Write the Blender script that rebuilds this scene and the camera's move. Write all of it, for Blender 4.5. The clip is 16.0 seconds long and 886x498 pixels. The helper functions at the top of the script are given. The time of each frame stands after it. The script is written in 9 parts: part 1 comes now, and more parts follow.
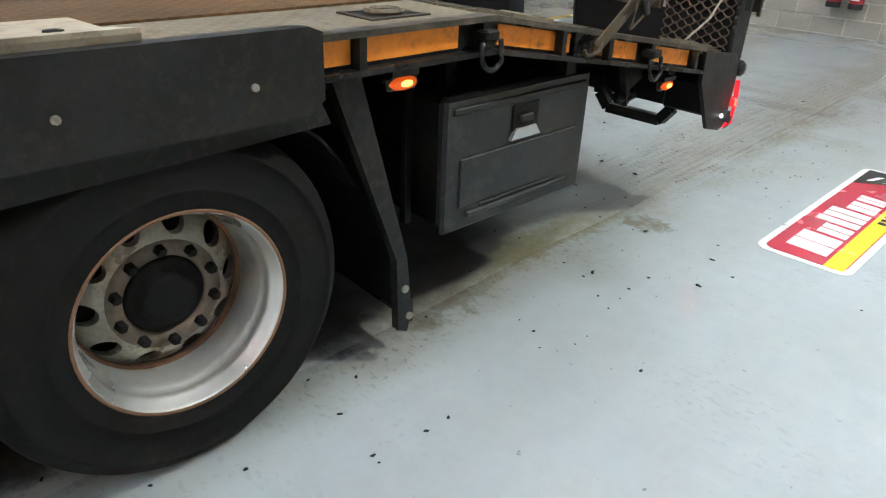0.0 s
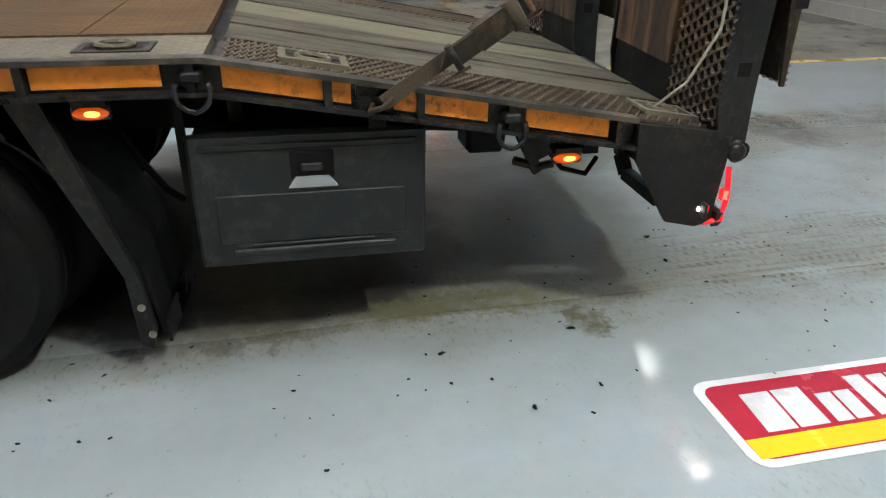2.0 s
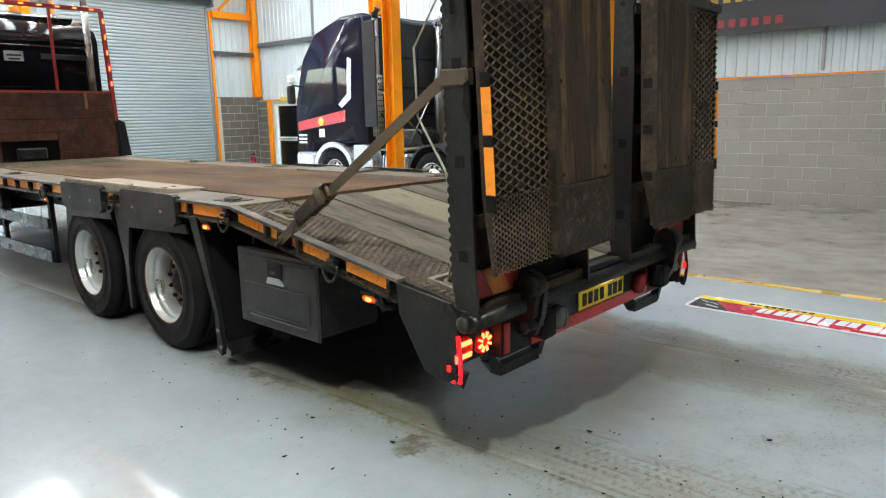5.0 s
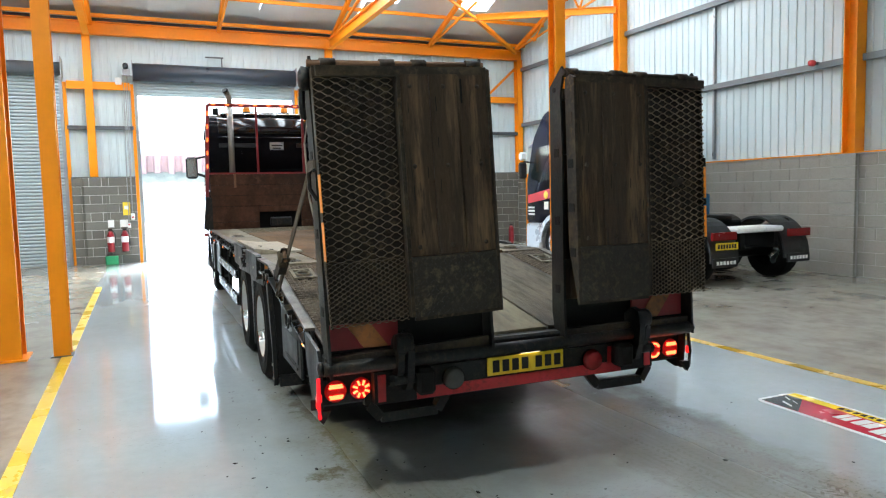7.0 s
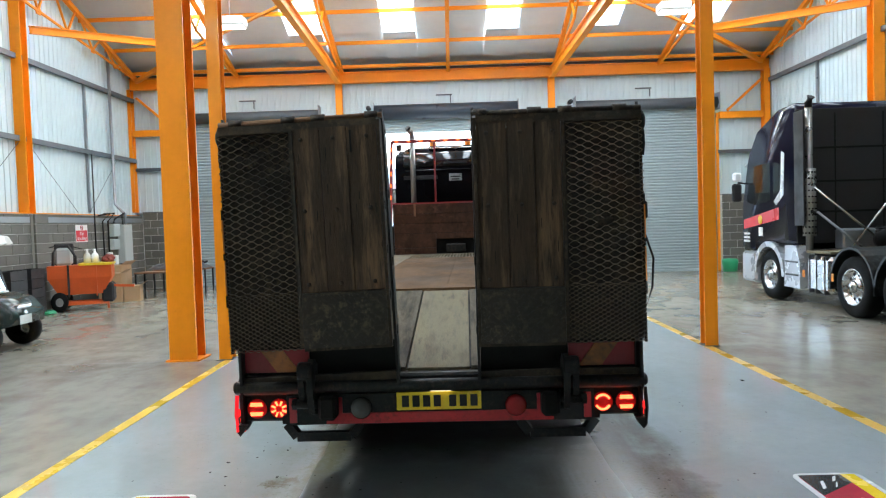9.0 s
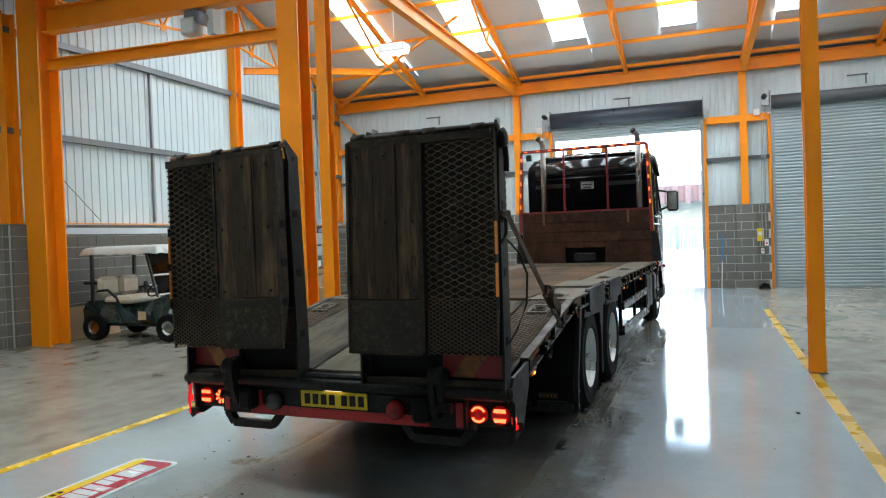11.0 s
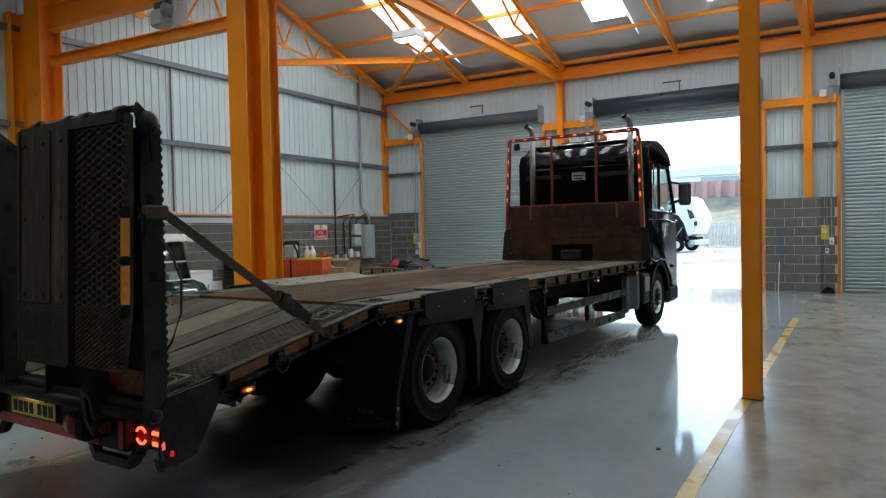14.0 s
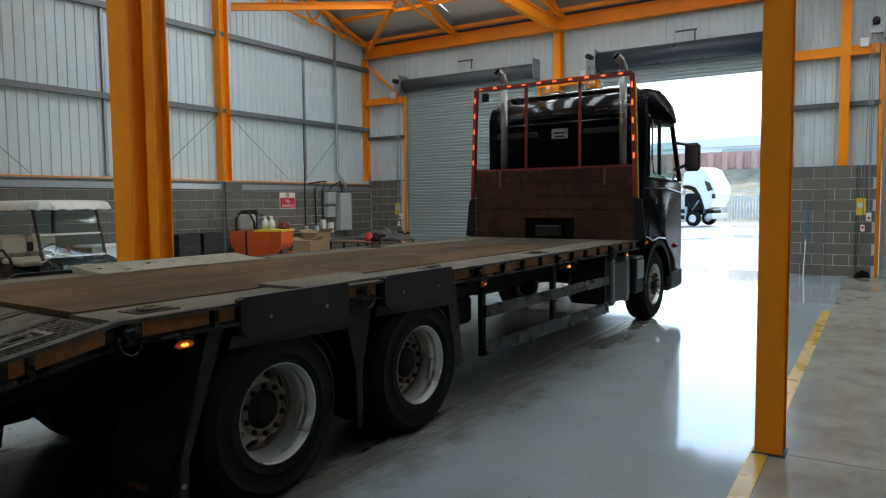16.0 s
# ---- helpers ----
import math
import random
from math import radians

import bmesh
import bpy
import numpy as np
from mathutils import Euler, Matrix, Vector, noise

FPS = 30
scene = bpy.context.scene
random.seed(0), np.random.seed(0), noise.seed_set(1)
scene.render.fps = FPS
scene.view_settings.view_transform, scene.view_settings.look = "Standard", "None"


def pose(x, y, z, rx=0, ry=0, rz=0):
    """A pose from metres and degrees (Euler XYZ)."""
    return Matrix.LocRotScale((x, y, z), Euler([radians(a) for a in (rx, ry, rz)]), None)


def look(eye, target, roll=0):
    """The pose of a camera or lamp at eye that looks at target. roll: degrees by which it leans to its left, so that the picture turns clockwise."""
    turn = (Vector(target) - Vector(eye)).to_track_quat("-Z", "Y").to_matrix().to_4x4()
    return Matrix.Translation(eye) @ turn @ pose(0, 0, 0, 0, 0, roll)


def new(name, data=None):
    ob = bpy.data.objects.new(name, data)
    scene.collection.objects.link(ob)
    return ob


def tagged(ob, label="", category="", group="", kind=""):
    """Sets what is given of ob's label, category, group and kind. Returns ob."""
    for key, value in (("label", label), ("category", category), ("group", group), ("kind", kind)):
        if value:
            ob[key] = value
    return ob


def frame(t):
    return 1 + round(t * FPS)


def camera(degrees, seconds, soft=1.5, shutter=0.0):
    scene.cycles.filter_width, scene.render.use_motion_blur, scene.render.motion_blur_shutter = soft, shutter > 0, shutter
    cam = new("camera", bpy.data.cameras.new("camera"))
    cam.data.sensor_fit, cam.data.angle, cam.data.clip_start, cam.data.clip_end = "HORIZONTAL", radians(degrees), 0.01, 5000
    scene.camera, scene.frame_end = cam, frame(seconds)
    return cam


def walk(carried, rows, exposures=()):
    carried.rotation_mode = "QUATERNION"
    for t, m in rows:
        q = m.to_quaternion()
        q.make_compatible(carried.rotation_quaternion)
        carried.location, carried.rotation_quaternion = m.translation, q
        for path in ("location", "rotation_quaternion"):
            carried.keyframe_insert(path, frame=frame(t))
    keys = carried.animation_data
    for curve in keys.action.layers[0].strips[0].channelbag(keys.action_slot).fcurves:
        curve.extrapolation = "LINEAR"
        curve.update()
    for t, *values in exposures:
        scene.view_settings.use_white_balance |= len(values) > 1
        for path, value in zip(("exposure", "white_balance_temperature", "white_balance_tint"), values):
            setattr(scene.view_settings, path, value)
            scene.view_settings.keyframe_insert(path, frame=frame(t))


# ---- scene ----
cam = camera(65.4, 16.0, soft=1.2)
PATH = [
    (0, (-2.626, 3.585, 1.494), (-1.404, 2.285, 0.589), 2.3),
    (0.5, (-2.825, 3.109, 1.546), (-1.498, 1.929, 0.627), 2.3),
    (1, (-3.076, 2.643, 1.58), (-1.592, 1.666, 0.662), 2.0),
    (1.5, (-3.234, 2.188, 1.581), (-1.614, 1.457, 0.664), 1.6),
    (2, (-3.427, 1.656, 1.619), (-1.697, 1.22, 0.714), 1.1),
    (2.5, (-3.582, 1.098, 1.624), (-1.777, 0.963, 0.772), 0.5),
    (3, (-3.638, 0.513, 1.638), (-1.812, 0.702, 0.845), -0.1),
    (3.5, (-3.743, -0.077, 1.679), (-1.941, 0.423, 0.97), -0.6),
    (4, (-3.74, -0.68, 1.709), (-1.999, 0.111, 1.122), -0.9),
    (4.2, (-3.75, -0.942, 1.704), (-2.051, -0.032, 1.169), -1.1),
    (6.3, (-2.745, -3.173, 1.703), (-1.632, -1.525, 1.491), -1.1),
    (6.5, (-2.569, -3.345, 1.696), (-1.536, -1.642, 1.512), -1.2),
    (7, (-2.097, -3.656, 1.7), (-1.298, -1.829, 1.541), -1.4),
    (7.5, (-1.579, -3.864, 1.713), (-1.025, -1.947, 1.578), -1.5),
    (8, (-1.03, -4.059, 1.715), (-0.719, -2.087, 1.604), -1.6),
    (8.5, (-0.485, -4.147, 1.734), (-0.354, -2.154, 1.64), -1.6),
    (9, (0.084, -4.275, 1.756), (0.069, -2.276, 1.681), -1.8),
    (9.5, (0.619, -4.263, 1.744), (0.433, -2.273, 1.68), -1.8),
    (10, (1.213, -4.269, 1.739), (0.825, -2.308, 1.696), -2.0),
    (10.2, (1.458, -4.272, 1.751), (0.989, -2.328, 1.715), -2.1),
    (12.3, (3.626, -3.719, 1.73), (2.708, -1.942, 1.689), -1.5),
    (12.5, (3.776, -3.657, 1.73), (2.839, -1.89, 1.694), -1.5),
    (13, (4.065, -3.403, 1.714), (3.08, -1.662, 1.675), -1.3),
    (13.5, (4.273, -2.992, 1.72), (3.258, -1.269, 1.675), -1.2),
    (14, (4.451, -2.454, 1.728), (3.425, -0.738, 1.677), -1.2),
    (14.5, (4.408, -1.858, 1.696), (3.372, -0.148, 1.621), -1.0),
    (15, (4.362, -1.228, 1.669), (3.316, 0.474, 1.573), -0.8),
    (15.5, (4.26, -0.643, 1.666), (3.204, 1.051, 1.552), -0.7),
    (16, (4.146, -0.013, 1.693), (3.079, 1.673, 1.558), -0.6),
]
EXPOSURES = [(0.0, 3.84, 6420, 9), (1.0, 3.48, 6500, 8), (2.0, 3.52, 6420, 9), (3.0, 3.64, 6460, 9), (4.2, 3.78, 6500, 8), (6.3, 3.75, 6350, 7), (7.0, 3.5, 6250, 6), (8.0, 3.05, 6120, 4), (8.5, 3.2, 6080, 4), (9.0, 3.34, 6050, 5), (9.5, 3.34, 6050, 5), (10.2, 3.25, 6100, 4), (12.5, 2.40, 6200, 4), (16.0, 2.14, 6250, 5)]
walk(cam, [(t, look(eye, target, roll)) for t, eye, target, roll in PATH], EXPOSURES)

# ---- daylight: overcast sky, weak wide sun, skylight strips in the roof ----
world = bpy.data.worlds.new("overcast_sky")
scene.world = world
world.use_nodes = True
sky = world.node_tree.nodes.new("ShaderNodeTexSky")
sky.sky_type, sky.sun_disc = "NISHITA", False
sky.sun_elevation, sky.sun_rotation = radians(48), radians(25)
sky.air_density, sky.dust_density = 1.0, 1.5
sky_bg = world.node_tree.nodes["Background"]
world.node_tree.links.new(sky.outputs[0], sky_bg.inputs[0])
sky_bg.inputs[1].default_value = 0.15

sun_data = bpy.data.lights.new("sun", "SUN")
sun_data.energy, sun_data.angle, sun_data.color = 2.0, radians(20), (1.0, 0.97, 0.92)
sun = new("sun", sun_data)
sun.matrix_world = look((0, 0, 0), (-math.sin(radians(25)) * 0.67, -math.cos(radians(25)) * 0.67, -0.74))

ROOF_PITCH, EAVE_Z, NORTH_Y = 0.34, 6.62, 17.5
RIDGE_Y, VALLEY_Y = 11.2, 5.05
SKYLIGHT_X = (-7.25, -4.3, -1.6, 1.35, 4.2, 7.1)
SKYLIGHT_W = 0.95
SKYLIGHT_POWER = 8.8


def roof_z(y):
    """Underside of the roof: two spans, each with its own ridge."""
    span = NORTH_Y - VALLEY_Y
    off = (NORTH_Y - y) % span
    return EAVE_Z + ROOF_PITCH * min(off, span - off)


HIGH_BAYS = ((-4.67, 11.4), (5.3, 11.4), (-4.65, -1.2), (1.2, -4.7), (3.6, -4.3), (6.2, -4.85))
for x, y in HIGH_BAYS:
    data = bpy.data.lights.new("high_bay_glow", "AREA")
    data.shape, data.size, data.size_y, data.energy, data.color = "RECTANGLE", 0.5, 0.3, 32.0 if x < -3 and y < 0 else (0.4 if y < 0 else 3.6), (0.97, 1.0, 0.92)
    new("high_bay_glow", data).matrix_world = pose(x, y, 6.29)
# the row from 3.3 lies out of view, added as faint fill light
for span_top, going in ((15.75, -1), (6.8, 1), (3.3, -1)):
    for x in SKYLIGHT_X:
        y0, y1 = span_top, span_top + going * 3.9
        ym = (y0 + y1) / 2
        data = bpy.data.lights.new("skylight_daylight", "AREA")
        data.shape, data.size, data.size_y = "RECTANGLE", SKYLIGHT_W - 0.06, 3.8 * math.hypot(1, ROOF_PITCH)
        data.energy, data.color = SKYLIGHT_POWER * (1.0 if span_top > 4 else 0.1), (0.945, 1.0, 0.95)
        lamp = new("skylight_daylight", data)
        tilt = math.atan(ROOF_PITCH) * going
        lamp.matrix_world = pose(x + SKYLIGHT_W / 2, ym, roof_z(ym) - 0.03, math.degrees(tilt), 0, 0)

# ---- materials ----
def node(nt, kind, **values):
    n = nt.nodes.new(kind)
    for k, v in values.items():
        n.inputs[k.replace("_", " ")].default_value = v
    return n


def ramp_node(nt, fac, stops):
    r = nt.nodes.new("ShaderNodeValToRGB")
    r.color_ramp.elements[0].position, r.color_ramp.elements[0].color = stops[0][0], (*stops[0][1], 1)
    r.color_ramp.elements[1].position, r.color_ramp.elements[1].color = stops[-1][0], (*stops[-1][1], 1)
    for p, c in stops[1:-1]:
        r.color_ramp.elements.new(p).color = (*c, 1)
    nt.links.new(fac, r.inputs[0])
    return r.outputs[0]


def mixed(nt, fac, a, b, blend="MIX"):
    m = nt.nodes.new("ShaderNodeMix")
    m.data_type, m.blend_type = "RGBA", blend
    for sock, v in ((m.inputs[0], fac), (m.inputs[6], a), (m.inputs[7], b)):
        if isinstance(v, (int, float)):
            sock.default_value = v
        elif isinstance(v, tuple):
            sock.default_value = (*v, 1)
        else:
            nt.links.new(v, sock)
    return m.outputs[2]


def coords(nt, stretch=(1, 1, 1)):
    c = nt.nodes.new("ShaderNodeTexCoord")
    m = nt.nodes.new("ShaderNodeMapping")
    m.inputs["Scale"].default_value = stretch
    nt.links.new(c.outputs["Object"], m.inputs[0])
    return m.outputs[0]


def noise_of(nt, at, scale, detail=4.0, rough=0.55):
    n = node(nt, "ShaderNodeTexNoise", Scale=scale, Detail=detail, Roughness=rough)
    nt.links.new(at, n.inputs["Vector"])
    return n.outputs[0]


def mat(name, col, rough=0.5, metal=0.0, var=0.2, scale=3.0, stain=None, stain_at=(0.55, 0.7), stain_scale=1.6,
        bump=0.15, bump_scale=60.0, stretch=(1, 1, 1), rough_var=0.15, island=0.0, glow=0.0, coat=0.0, spec=0.5, chequer=False, grit=None, grit_scale=30.0):
    """A worn surface: base colour with fine and broad variation, stains of their own colour, relief."""
    m = bpy.data.materials.new(name)
    m.use_nodes = True
    nt = m.node_tree
    b = nt.nodes["Principled BSDF"]
    at = coords(nt, stretch)
    broad, fine = noise_of(nt, at, scale), noise_of(nt, at, scale * 11, 3.0)
    dark, light = tuple(c * (1 - var) for c in col), tuple(min(1.0, c * (1 + var)) for c in col)
    c = ramp_node(nt, broad, [(0.3, dark), (0.7, light)])
    c = mixed(nt, 0.35, c, ramp_node(nt, fine, [(0.3, dark), (0.7, light)]))
    if stain:
        s = ramp_node(nt, noise_of(nt, at, stain_scale, 6.0, 0.65), [(stain_at[0], (0, 0, 0)), (stain_at[1], (1, 1, 1))])
        c = mixed(nt, s, c, stain)
    if grit:
        # fine caked dirt, thick in some places and thin in others
        fine_dirt = ramp_node(nt, noise_of(nt, at, grit_scale, 8.0, 0.75), [(0.50, (0, 0, 0)), (0.64, (1, 1, 1))])
        where = ramp_node(nt, noise_of(nt, at, grit_scale / 9, 5.0, 0.6), [(0.35, (0.1, 0.1, 0.1)), (0.65, (1, 1, 1))])
        c = mixed(nt, mixed(nt, 1.0, fine_dirt, where, "MULTIPLY"), c, grit)
    if island:
        g = nt.nodes.new("ShaderNodeObjectInfo")
        c = mixed(nt, island, c, ramp_node(nt, g.outputs["Random"], [(0.0, (0.35, 0.35, 0.35)), (1.0, (1.0, 1.0, 1.0))]), "MULTIPLY")
    relief = None
    if chequer:
        # raised lozenges of tread plate: worn brighter on top
        sep = nt.nodes.new("ShaderNodeSeparateXYZ")
        nt.links.new(coords(nt), sep.inputs[0])
        waves = []
        for axis, k in ((0, 112.0), (1, 105.0)):
            mul = node(nt, "ShaderNodeMath")
            mul.operation, mul.inputs[1].default_value = "MULTIPLY", k
            nt.links.new(sep.outputs[axis], mul.inputs[0])
            sine = node(nt, "ShaderNodeMath")
            sine.operation = "SINE"
            nt.links.new(mul.outputs[0], sine.inputs[0])
            waves.append(sine.outputs[0])
        both = node(nt, "ShaderNodeMath")
        both.operation = "MULTIPLY"
        nt.links.new(waves[0], both.inputs[0])
        nt.links.new(waves[1], both.inputs[1])
        relief = ramp_node(nt, both.outputs[0], [(0.25, (0, 0, 0)), (0.6, (1, 1, 1))])
        c = mixed(nt, 0.22, c, mixed(nt, relief, tuple(v * 0.55 for v in col), tuple(min(1, v * 1.35) for v in col)))
    nt.links.new(c, b.inputs["Base Color"])
    r = ramp_node(nt, broad, [(0.3, (max(0.02, rough - rough_var),) * 3), (0.7, (min(1, rough + rough_var),) * 3)])
    nt.links.new(r, b.inputs["Roughness"])
    b.inputs["Metallic"].default_value = metal
    b.inputs["Coat Weight"].default_value = coat
    b.inputs["Specular IOR Level"].default_value = spec
    if bump:
        n = node(nt, "ShaderNodeBump", Strength=bump, Distance=0.01)
        nt.links.new(noise_of(nt, at, bump_scale, 3.0), n.inputs["Height"])
        nt.links.new(n.outputs[0], b.inputs["Normal"])
        if relief:
            n2 = node(nt, "ShaderNodeBump", Strength=0.3, Distance=0.005)
            nt.links.new(relief, n2.inputs["Height"])
            nt.links.new(n.outputs[0], n2.inputs["Normal"])
            nt.links.new(n2.outputs[0], b.inputs["Normal"])
    if glow:
        b.inputs["Emission Color"].default_value = (*col, 1)
        b.inputs["Emission Strength"].default_value = glow
    return m


def lamp_mat(name, col, strength):
    m = bpy.data.materials.new(name)
    m.use_nodes = True
    b = m.node_tree.nodes["Principled BSDF"]
    b.inputs["Base Color"].default_value = (*(min(1, c) for c in col), 1)
    b.inputs["Roughness"].default_value = 0.2
    b.inputs["Emission Color"].default_value = (*col, 1)
    b.inputs["Emission Strength"].default_value = strength
    return m


def glass_mat(name, tint=(0.75, 0.85, 0.85), ior=1.5):
    m = bpy.data.materials.new(name)
    m.use_nodes = True
    nt = m.node_tree
    out = nt.nodes["Material Output"]
    nt.nodes.remove(nt.nodes["Principled BSDF"])
    clear_node, gloss = nt.nodes.new("ShaderNodeBsdfTransparent"), nt.nodes.new("ShaderNodeBsdfGlossy")
    clear_node.inputs[0].default_value, gloss.inputs["Roughness"].default_value = (*tint, 1), 0.03
    mix, fres = nt.nodes.new("ShaderNodeMixShader"), nt.nodes.new("ShaderNodeFresnel")
    fres.inputs[0].default_value = ior
    nt.links.new(fres.outputs[0], mix.inputs[0])
    nt.links.new(clear_node.outputs[0], mix.inputs[1])
    nt.links.new(gloss.outputs[0], mix.inputs[2])
    nt.links.new(mix.outputs[0], out.inputs[0])
    return m


ORANGE = mat("orange_paint", (0.82, 0.262, 0.006), 0.42, var=0.08, scale=1.2, stain=(0.55, 0.16, 0.008), stain_at=(0.66, 0.9), stain_scale=5, bump=0.04, bump_scale=25, spec=0.25)
CLAD = mat("white_cladding", (0.54, 0.635, 0.655), 0.5, var=0.06, scale=0.5, bump=0.02, stretch=(1, 1, 0.3), stain=(0.39, 0.445, 0.455), stain_at=(0.55, 0.85), stain_scale=1.0)
ROOFING = mat("grey_roof_lining", (0.58, 0.60, 0.585), 0.7, var=0.07, scale=0.5, bump=0.04, bump_scale=10)
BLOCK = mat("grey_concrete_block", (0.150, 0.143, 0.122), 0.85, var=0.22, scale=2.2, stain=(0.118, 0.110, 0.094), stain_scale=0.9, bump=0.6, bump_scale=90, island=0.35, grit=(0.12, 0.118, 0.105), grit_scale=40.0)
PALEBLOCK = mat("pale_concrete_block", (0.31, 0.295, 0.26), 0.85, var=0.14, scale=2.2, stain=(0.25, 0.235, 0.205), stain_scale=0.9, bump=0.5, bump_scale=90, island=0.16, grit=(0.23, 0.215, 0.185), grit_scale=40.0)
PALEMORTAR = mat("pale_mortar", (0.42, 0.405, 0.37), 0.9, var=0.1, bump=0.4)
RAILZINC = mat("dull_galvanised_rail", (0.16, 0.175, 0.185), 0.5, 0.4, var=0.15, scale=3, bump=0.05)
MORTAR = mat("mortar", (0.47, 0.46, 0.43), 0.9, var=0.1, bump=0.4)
JOINTFILL = mat("dark_joint_filler", (0.12, 0.115, 0.105), 0.8, var=0.2, bump=0.1)
STEEL = mat("galvanised_steel", (0.33, 0.35, 0.37), 0.42, 0.7, var=0.12, scale=4, bump=0.05)
DARKSTEEL = mat("dark_steel_rail", (0.09, 0.10, 0.11), 0.5, 0.3, var=0.2, scale=3, bump=0.05)
SHUTTER = mat("grey_shutter_slats", (0.35, 0.415, 0.425), 0.45, 0.25, var=0.07, scale=0.7, bump=0.03, stain=(0.28, 0.33, 0.34), stain_at=(0.6, 0.85))
SHUTTERBOX = mat("blue_grey_shutter_roll", (0.035, 0.045, 0.06), 0.4, 0.1, var=0.15, bump=0.03)
YELLOWLINE = mat("worn_yellow_line_paint", (0.68, 0.45, 0.035), 0.3, var=0.12, scale=2, stain=(0.46, 0.36, 0.16), stain_at=(0.58, 0.80), stain_scale=3.5, bump=0.05)
FADEDLINE = mat("faded_yellow_line_paint", (0.50, 0.30, 0.022), 0.3, var=0.16, scale=2, stain=(0.42, 0.35, 0.19), stain_at=(0.50, 0.78), stain_scale=3.0, bump=0.05)
BANNERBLACK = mat("black_banner_vinyl", (0.03, 0.03, 0.031), 0.45, var=0.15, bump=0.05)
BANNERGOLD = mat("dull_gold_print", (0.42, 0.31, 0.07), 0.5, var=0.1, bump=0.0)
BANNERRED = mat("dull_red_print", (0.24, 0.025, 0.03), 0.5, var=0.1, bump=0.0)
YELLOW = mat("yellow_plastic", (0.75, 0.55, 0.03), 0.4, var=0.06, bump=0.02)
WHITE = mat("white_plastic", (0.75, 0.75, 0.73), 0.4, var=0.05, bump=0.02)
RED = mat("red_paint", (0.55, 0.02, 0.03), 0.4, var=0.1, bump=0.03)
GREENPL = mat("green_plastic", (0.03, 0.30, 0.12), 0.45, var=0.12, bump=0.05)
BLUEPL = mat("blue_plastic", (0.03, 0.15, 0.35), 0.45, var=0.12, bump=0.05)
BLACKPL = mat("black_plastic", (0.018, 0.018, 0.019), 0.5, var=0.25, scale=5, bump=0.08, spec=0.3)
GREYBOX = mat("grey_enamel_box", (0.42, 0.46, 0.44), 0.45, var=0.06, bump=0.02)
CARDBOARD = mat("brown_cardboard", (0.40, 0.27, 0.15), 0.85, var=0.1, bump=0.1, bump_scale=30)
ASPHALT = mat("wet_asphalt", (0.22, 0.22, 0.22), 0.4, var=0.3, scale=0.25, stain=(0.12, 0.12, 0.125), stain_scale=0.12, bump=0.2, bump_scale=15, rough_var=0.25)
RUSTPILE = mat("rusty_sheet_piling", (0.52, 0.31, 0.26), 0.8, var=0.25, scale=0.4, bump=0.2, stretch=(1, 1, 0.4))
PALEFAR = mat("pale_far_cladding", (0.80, 0.80, 0.79), 0.6, var=0.05, scale=0.3, bump=0.0)
# the guard is no lamp; its glow stands for lamp light falling on it
LITGUARD = lamp_mat("glowing_red_guard", (0.75, 0.012, 0.02), 0.09)
GRASSBANK = mat("dry_grass_bank", (0.27, 0.24, 0.16), 0.9, var=0.4, scale=0.8, bump=0.9, bump_scale=6)
FENCEGREY = mat("pale_fence_steel", (0.50, 0.53, 0.53), 0.5, 0.3, var=0.08, bump=0.0)
# truck
BLACKSTEEL = mat("grimy_black_steel", (0.011, 0.012, 0.013), 0.47, 0.25, var=0.35, scale=3.5, stain=(0.034, 0.028, 0.021), stain_at=(0.58, 0.80), stain_scale=3.0, bump=0.25, bump_scale=35, spec=0.3, grit=(0.048, 0.038, 0.026), grit_scale=26.0)
UNDER = mat("black_chassis", (0.005, 0.005, 0.005), 0.6, 0.1, var=0.35, scale=3, stain=(0.018, 0.015, 0.012), stain_at=(0.64, 0.8), bump=0.3, spec=0.2)
RAILSTEEL = mat("oily_rail_steel", (0.019, 0.021, 0.023), 0.3, 0.55, var=0.3, scale=5, stain=(0.12, 0.09, 0.06), stain_at=(0.63, 0.78), stain_scale=4, bump=0.2, bump_scale=45, spec=0.4, grit=(0.09, 0.07, 0.05), grit_scale=30.0)
MESHSTEEL = mat("dirty_mesh_steel", (0.155, 0.118, 0.082), 0.6, 0.3, var=0.35, scale=4, stain=(0.05, 0.045, 0.042), stain_at=(0.5, 0.7), bump=0.2, grit=(0.05, 0.04, 0.032), grit_scale=25.0)
RAMPMESH = mat("rusty_mesh_steel", (0.185, 0.135, 0.09), 0.55, 0.3, var=0.35, scale=4, stain=(0.05, 0.042, 0.038), stain_at=(0.52, 0.7), bump=0.2, spec=0.4, grit=(0.04, 0.03, 0.024), grit_scale=25.0)
CHEQUER = mat("worn_chequer_plate", (0.165, 0.142, 0.098), 0.7, 0.0, var=0.28, scale=2.2, stain=(0.085, 0.07, 0.055), stain_at=(0.46, 0.66), stain_scale=1.7, bump=0.3, bump_scale=40, spec=0.22, chequer=True, grit=(0.07, 0.058, 0.045), grit_scale=16.0)
DARKCHEQUER = mat("dark_chequer_plate", (0.030, 0.025, 0.020), 0.6, 0.15, var=0.4, scale=5, stain=(0.095, 0.065, 0.04), stain_at=(0.6, 0.78), stain_scale=4, bump=0.3, spec=0.3, grit=(0.11, 0.08, 0.05), grit_scale=20.0)
